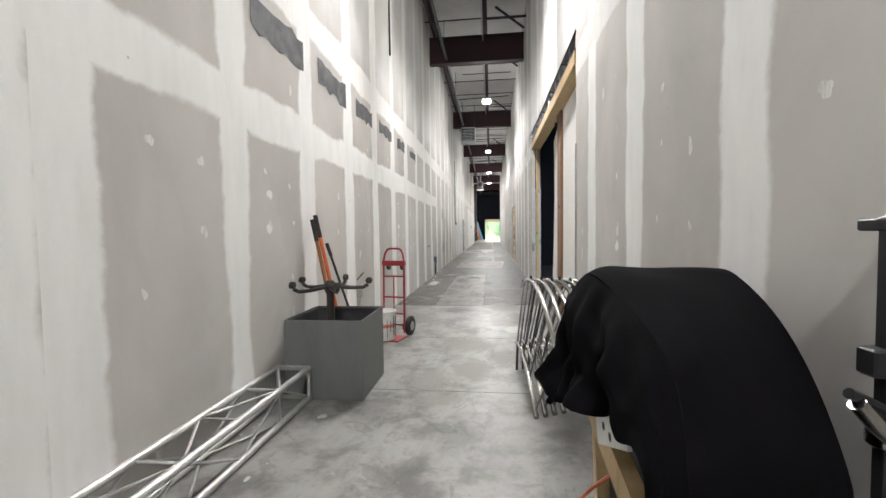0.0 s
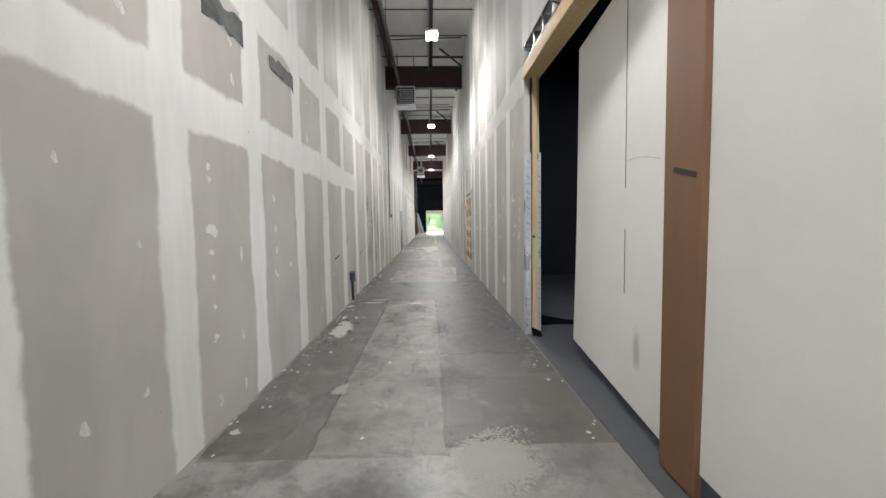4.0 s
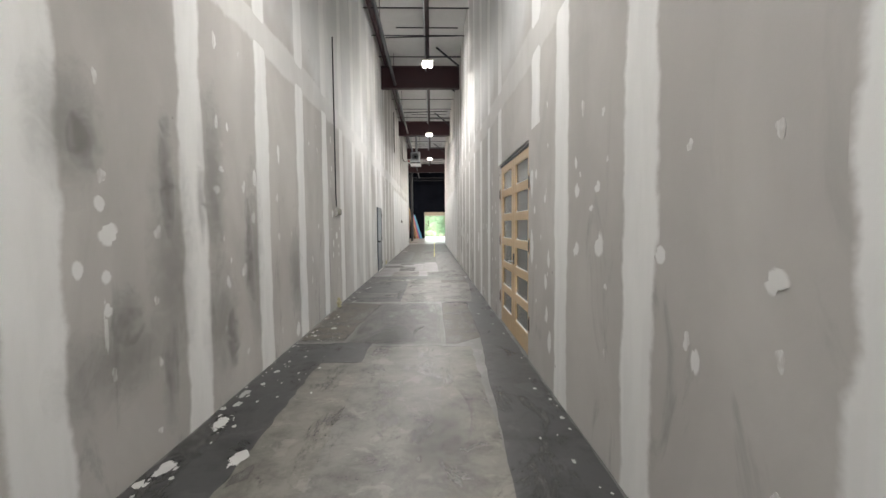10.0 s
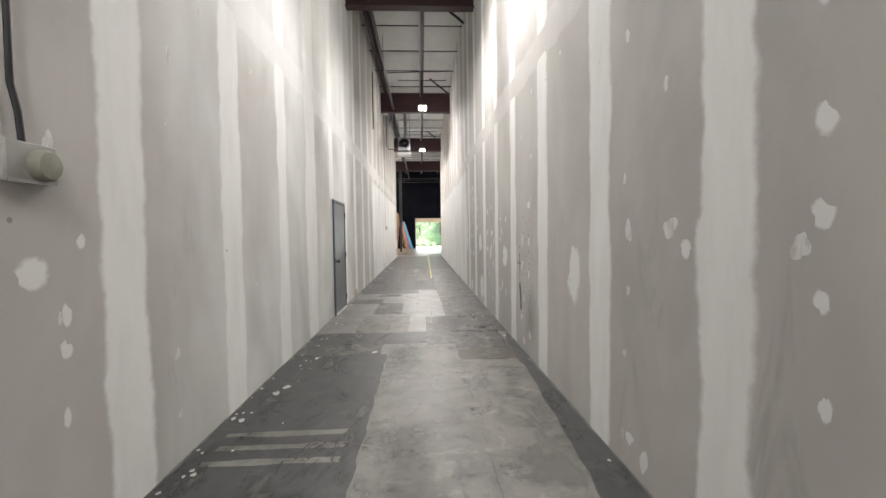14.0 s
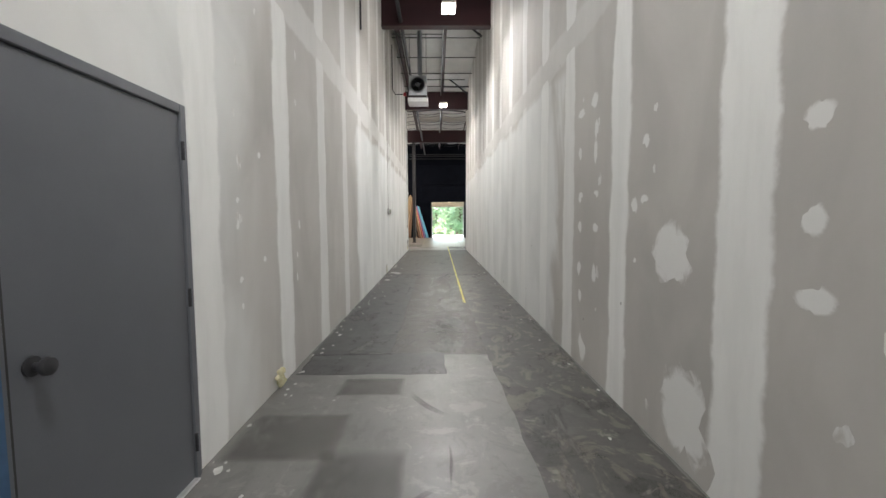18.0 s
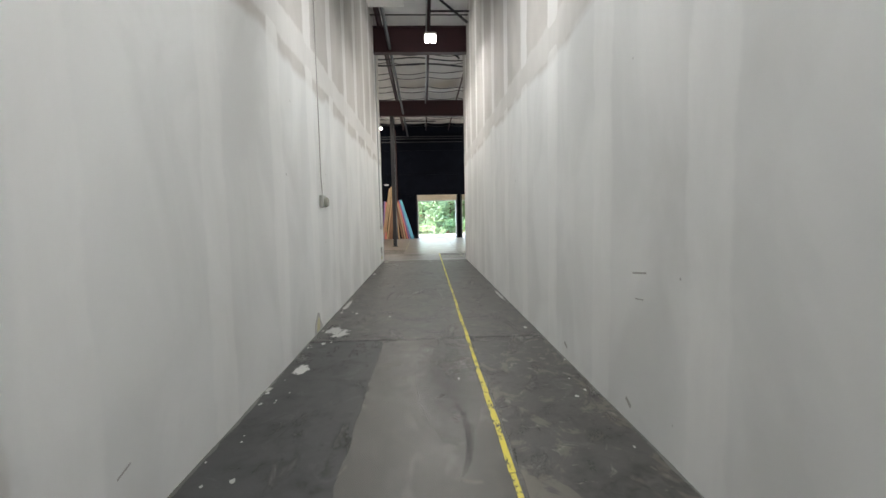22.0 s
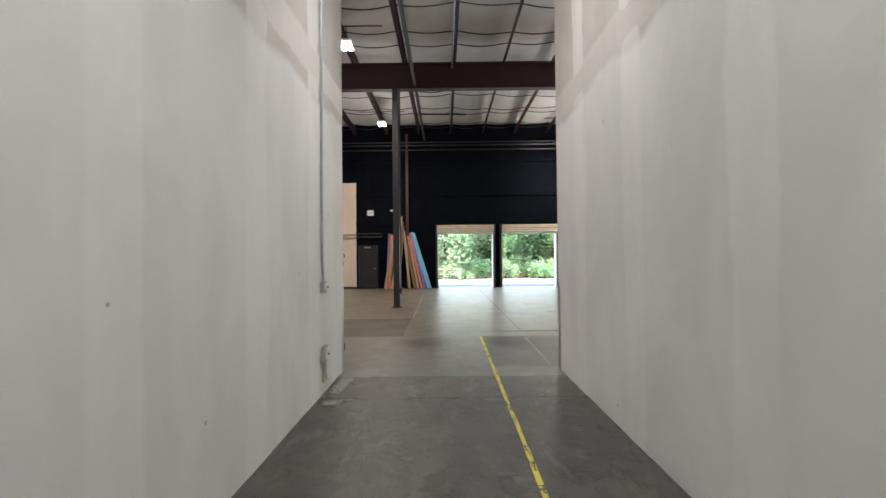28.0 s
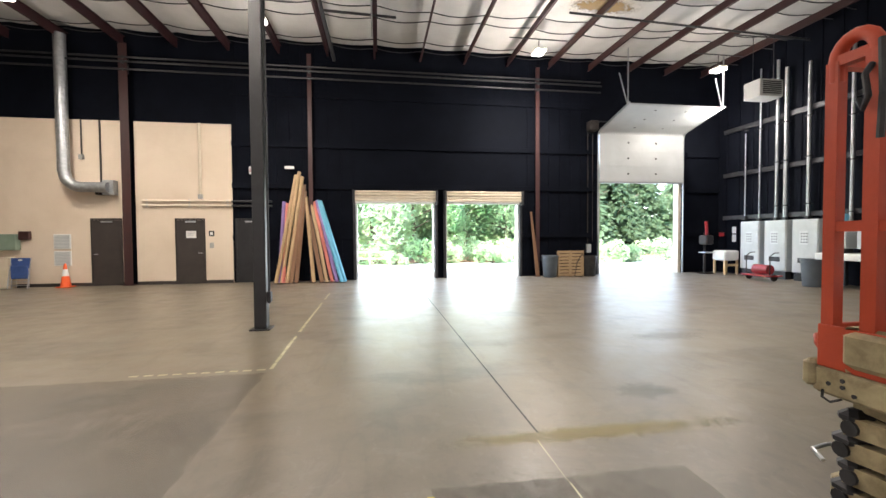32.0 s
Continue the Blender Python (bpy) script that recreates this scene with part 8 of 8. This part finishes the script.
# left lift: its end faces the corridor mouth; right lift: its flank runs away from it
scissor_lift("scissor_lift", Matrix.Translation((-1.76, 48.66, 0)) @ pose(0, 0, 0, 0, 0, 180), lift_red2, lift_red2, iron, "bright red scissor lift, lowered, beside the corridor mouth", 1.0, wheel_r=0.13, toe=0.04, near_toe=0.05)
rl = scissor_lift("scissor_lift", Matrix.Translation((1.98, 49.23, 0)) @ pose(0, 0, 0, 0, 0, -90), lift_red, lift_cream, lift_cream, "orange red scissor lift with worn cream arms, lowered", 1.22, 4, iron, 0.05, 0.08, 0.07, 1.37)
part("control_hump", Shape().box((0.08, -0.02, 0.885), (0.4, 0.06, 1.06), 0.04), lift_cream, rl, "cream control housing")
part("bumper", Shape().box((-0.05, -0.02, 0.79), (0.0, 0.06, 0.9), 0.015), lift_cream, rl)
part("hose", Shape().tube([(0.03, -0.005, 0.79), (0.04, -0.02, 0.765), (0.07, -0.02, 0.755), (0.1, -0.005, 0.775)], 0.005, 6), rubber, rl, smooth=True)
part("notice", Shape().box((0.62, 0.71, 1.7), (0.98, 0.715, 2.05)), white_pl, rl, "white notice board")
part("top_rail", Shape().tube([(0.3, 0.03, 1.9), (0.31, 0.03, 2.02), (0.36, 0.03, 2.1), (0.46, 0.03, 2.15), (1.34, 0.03, 2.29)], 0.024, 8), lift_red, rl, smooth=True)
part("chain", Shape().tube([(0.2, 0.0, 2.1), (0.22, -0.02, 1.9), (0.2, 0.0, 1.75)], 0.012, 6), dark_steel, rl)
part("gate_hoop", Shape().tube([(0.03, 0.03, 2.0)] + [(0.1 - 0.07 * math.cos(i * math.pi / 8), 0.03, 2.08 + 0.08 * math.sin(i * math.pi / 8)) for i in range(9)] + [(0.17, 0.03, 2.0)], 0.026, 10), lift_red, rl, smooth=True)
part("hand_loop", Shape().tube([(-0.06, 0.12, 0.44), (-0.12, 0.14, 0.46), (-0.14, 0.24, 0.46), (-0.12, 0.34, 0.46), (-0.06, 0.36, 0.44)], 0.009, 8), galv, rl, "bent bright steel loop", smooth=True)
part("tow_bar", Shape().box((-0.03, 0.1, 0.3), (0.12, 0.66, 0.42), 0.02), lift_cream, rl)
part("tow_bar", Shape().bar((0.1, 0.0, 0.24), (0.75, -0.01, 0.16), 0.06, 0.08), lift_cream, rl)
for x, z in ((0.1, 0.82), (0.14, 0.8), (0.1, 0.845), (0.05, 0.82)):
    part("bolt", Shape().spin([(0.009, 0), (0.007, 0.006)], (x, -0.006, z), 8, "y"), dark_steel, rl)
part("hook", Shape().tube([(0.17, 0.0, 2.02), (0.17, -0.03, 1.98), (0.185, -0.035, 1.9), (0.165, -0.03, 1.86), (0.15, -0.03, 1.9)], 0.011, 8), dark_steel, rl, "dull snap hook", smooth=True)
part("gate_post", Shape().bar((0.17, 0.03, 0.88), (0.17, 0.03, 2.08), 0.05, 0.05), lift_red, rl)
part("cord", Shape().tube([(0.75, 0.2, 0.9), (1.0, 0.15, 0.93), (1.28, 0.25, 0.91)], 0.02, 6), orange, rl, "orange cord on the deck", smooth=True)

# ---- floor tape ----
def tape(a, b, w_, mat, label, gaps=0.0, seg=0.5, fill=0.985):
    a, b = Vector((*a, 0.0068)), Vector((*b, 0.0068))
    n = max(1, int((b - a).length / seg))
    s = (b - a).normalized().cross(Vector((0, 0, 1)))
    for i in range(n):
        if rng.random() < gaps:
            continue
        p, q = a.lerp(b, i / n), a.lerp(b, (i + fill) / n)
        j = [rng.uniform(-0.006, 0.006) for _ in range(4)]
        solid("floor_tape", Shape().add([p - s * (w_ / 2 + j[0]), q - s * (w_ / 2 + j[1]), q + s * (w_ / 2 + j[2]), p + s * (w_ / 2 + j[3])], [(0, 1, 2, 3)] if s.x > 0 else [(3, 2, 1, 0)]), mat, label, kind="structure")


tape((0.388, 34.6), (0.492, 50.0), 0.04, tape_yellow, "worn yellow floor tape", 0.0, 0.55)
tape((-2.3, 52.43), (-0.93, 52.43), 0.045, tape_pale, "dashed pale yellow floor tape", 0.0, 0.13, 0.62)
tape((-0.93, 52.44), (-1.0, 58.5), 0.04, tape_pale, "worn pale yellow floor tape", 0.12, 0.25, 0.9)
tape((1.27, 48.0), (1.29, 50.5), 0.006, tape_pale, "pale dusty joint line in the slab", 0.0, 0.5)
solid("floor_coat", Shape().poly(ragged(0.2, 50.4, 3.4, 50.68, 0.0052, 0.01)), tape_worn, "faded yellow paint line on the slab", kind="structure")

# ---- outside ----
def crown(n, rx, ry, rz, size, seed, cone=False):
    r = random.Random(seed)
    sh = Shape()
    lumps_ = [(r.uniform(-0.7, 0.7) * rx, r.uniform(-0.7, 0.7) * ry, r.uniform(0.15, 0.9) * rz, r.uniform(0.25, 0.5)) for _ in range(14)]
    for i in range(n):
        if cone:
            if i % 14 == 0:
                tier = r.random() ** 1.3
                a = r.uniform(0, 6.283)
                reach = (1 - tier) * r.uniform(0.75, 1.05)
            f = r.random() ** 0.7
            c = Vector((rx * reach * f * math.cos(a + r.gauss(0, 0.09)), ry * reach * f * math.sin(a + r.gauss(0, 0.09)), rz * tier + 0.35 * f - 0.75 * f * f + r.gauss(0, 0.06)))
        else:
            lx, ly, lz, lr = r.choice(lumps_)
            d_ = Vector((r.gauss(0, 1), r.gauss(0, 1), r.gauss(0, 1))).normalized() * lr * r.uniform(0.55, 1.05)
            c = Vector((lx + d_.x * rx, ly + d_.y * ry, lz + d_.z * rz))
        if c.z < 0.05:
            c.z = 0.05
        u = Vector((r.gauss(0, 1), r.gauss(0, 1), r.gauss(0, 0.6))).normalized()
        if cone:
            u = Vector((math.cos(a) + r.gauss(0, 0.35), math.sin(a) + r.gauss(0, 0.35), -0.5 + r.gauss(0, 0.2))).normalized()
        v = u.orthogonal().normalized()
        s = size * r.uniform(0.6, 1.3)
        sh.add([c - u * s, c + v * s * 0.5, c + u * s, c - v * s * 0.5], [(0, 1, 2, 3)])
    return sh


def tree(name, x, y, h, spread, mat, label, seed, cone=False, n=2600, size=0.2, base=0.25):
    t = thing(name, (x, y, -0.06), label, "tree", "yard trees")
    r = random.Random(seed)
    part("trunk", Shape().tube([(0, 0, 0), (0.1, 0, h * 0.3), (0.0, 0.1, h * 0.6), (0.1, 0, h * 0.85)], [0.16, 0.12, 0.08, 0.03], 8), bark, t, smooth=True)
    for k in range(5):
        a = r.uniform(0, 6.28)
        z = h * (0.3 + 0.1 * k)
        part("limb", Shape().tube([(0.05, 0, z), (spread * 0.35 * math.cos(a), spread * 0.35 * math.sin(a), z + 0.5), (spread * 0.6 * math.cos(a), spread * 0.6 * math.sin(a), z + 0.8)], [0.06, 0.04, 0.015], 6), bark, t)
    cr = part("crown", crown(n, spread, spread, h * (1 - base), size, seed, cone), mat, t)
    cr.location.z = h * base
    return t


tree("broadleaf_tree", -0.2, 71.5, 6.0, 2.6, leaf_a, "broadleaf tree with light green leaves in the sun", 1, n=8000, size=0.14, base=0.1)
tree("broadleaf_tree", 2.4, 74.5, 6.5, 2.8, leaf_a, "broadleaf tree with light green leaves in the sun", 2, n=8000, size=0.15, base=0.1)
tree("broadleaf_tree", -4.6, 77.0, 8.0, 3.2, leaf_b, "broadleaf tree with mid green leaves", 3, n=5000, size=0.2)
for k, (x, y, h, s) in enumerate(((5.6, 73.6, 5.6, 2.2), (8.6, 74.6, 6.2, 2.5), (3.4, 76.5, 6.6, 2.6))):
    tree("broadleaf_tree", x, y, h, s, leaf_d, "broadleaf tree with fresh mid green leaves", 11 + k, n=9000, size=0.13, base=0.06)
for k, (x, y, h, s) in enumerate(((5.2, 76.5, 8.5, 2.6), (8.0, 78.0, 9.5, 2.8), (10.8, 75.5, 9.0, 3.0), (13.6, 74.0, 9.0, 3.0), (16.4, 74.5, 8.5, 2.9), (19.5, 76, 9, 3.0), (22.5, 76, 8.5, 3.0), (-9, 80, 9, 3.4), (-13, 82, 9.5, 3.4), (1.5, 84, 10, 3.4), (-3.5, 86, 10, 3.4), (26, 77, 9, 3.2), (9.5, 82, 11, 3.6), (12.5, 81, 11, 3.6), (15.2, 80, 11, 3.6), (18, 81, 11, 3.6), (6.5, 82, 11, 3.6), (4.0, 80, 10, 3.4))):
    tree("conifer", x, y, h, s, (leaf_c if k % 3 else leaf_b) if x > 9 else leaf_d if x > -6 else leaf_b, "dense dark green conifer at the yard edge" if x > 9 else "dense light green conifer at the yard edge", 20 + k, cone=True, n=15000, size=0.16, base=0.03)
for k, (x, y, h, s, mt) in enumerate(((-1.2, 70.0, 1.2, 1.1, leaf_d), (0.2, 70.6, 1.4, 1.2, leaf_a), (2.6, 70.3, 1.2, 1.1, leaf_d), (6.4, 69.8, 0.9, 1.1, leaf_d), (8.4, 70.8, 1.3, 1.2, leaf_d), (3.9, 70.2, 1.1, 0.9, leaf_a), (5.4, 71.0, 1.3, 1.1, leaf_b), (7.2, 70.6, 1.0, 1.0, leaf_a), (9.6, 68.4, 0.8, 0.8, leaf_a), (11.0, 68.8, 0.95, 0.9, leaf_a), (12.6, 68.6, 1.0, 0.8, leaf_a), (14.3, 69.0, 0.9, 0.9, leaf_b), (-2.5, 70.5, 1.0, 1.0, leaf_a), (1.2, 69.6, 0.7, 0.8, leaf_a), (16.2, 69.4, 1.1, 1.0, leaf_a))):
    t = thing("shrub", (x, y, -0.06), "low leafy shrub along the yard edge", "shrub", "yard shrubs")
    part("stem", Shape().tube([(0, 0, 0), (0.05, 0.02, h * 0.5)], [0.04, 0.015], 6), bark, t)
    part("crown", crown(900, s, s, h, 0.1, 60 + k), mt, t)
solid("bank", Shape().sheet(lambda u, v: (-40 + 90 * u, 70.5 + 22 * v, -0.07 + 3.2 * v ** 1.2 + 0.25 * math.sin(23 * u + 5 * v) * v), 60, 16), soil, "mulched bank rising behind the yard", kind="structure", smooth=True)
fe = thing("yard_fence", (-3.2, 68.6, -0.06), "low pale yellow rail fence in the yard", "fence")
for k in range(5):
    part("post", Shape().tube([(1.0 * k, 0, 0), (1.0 * k, 0, 0.75)], 0.035, 8), tape_pale, fe)
for z in (0.4, 0.72):
    part("rail", Shape().tube([(0, 0, z), (4, 0, z)], 0.025, 8), tape_pale, fe)
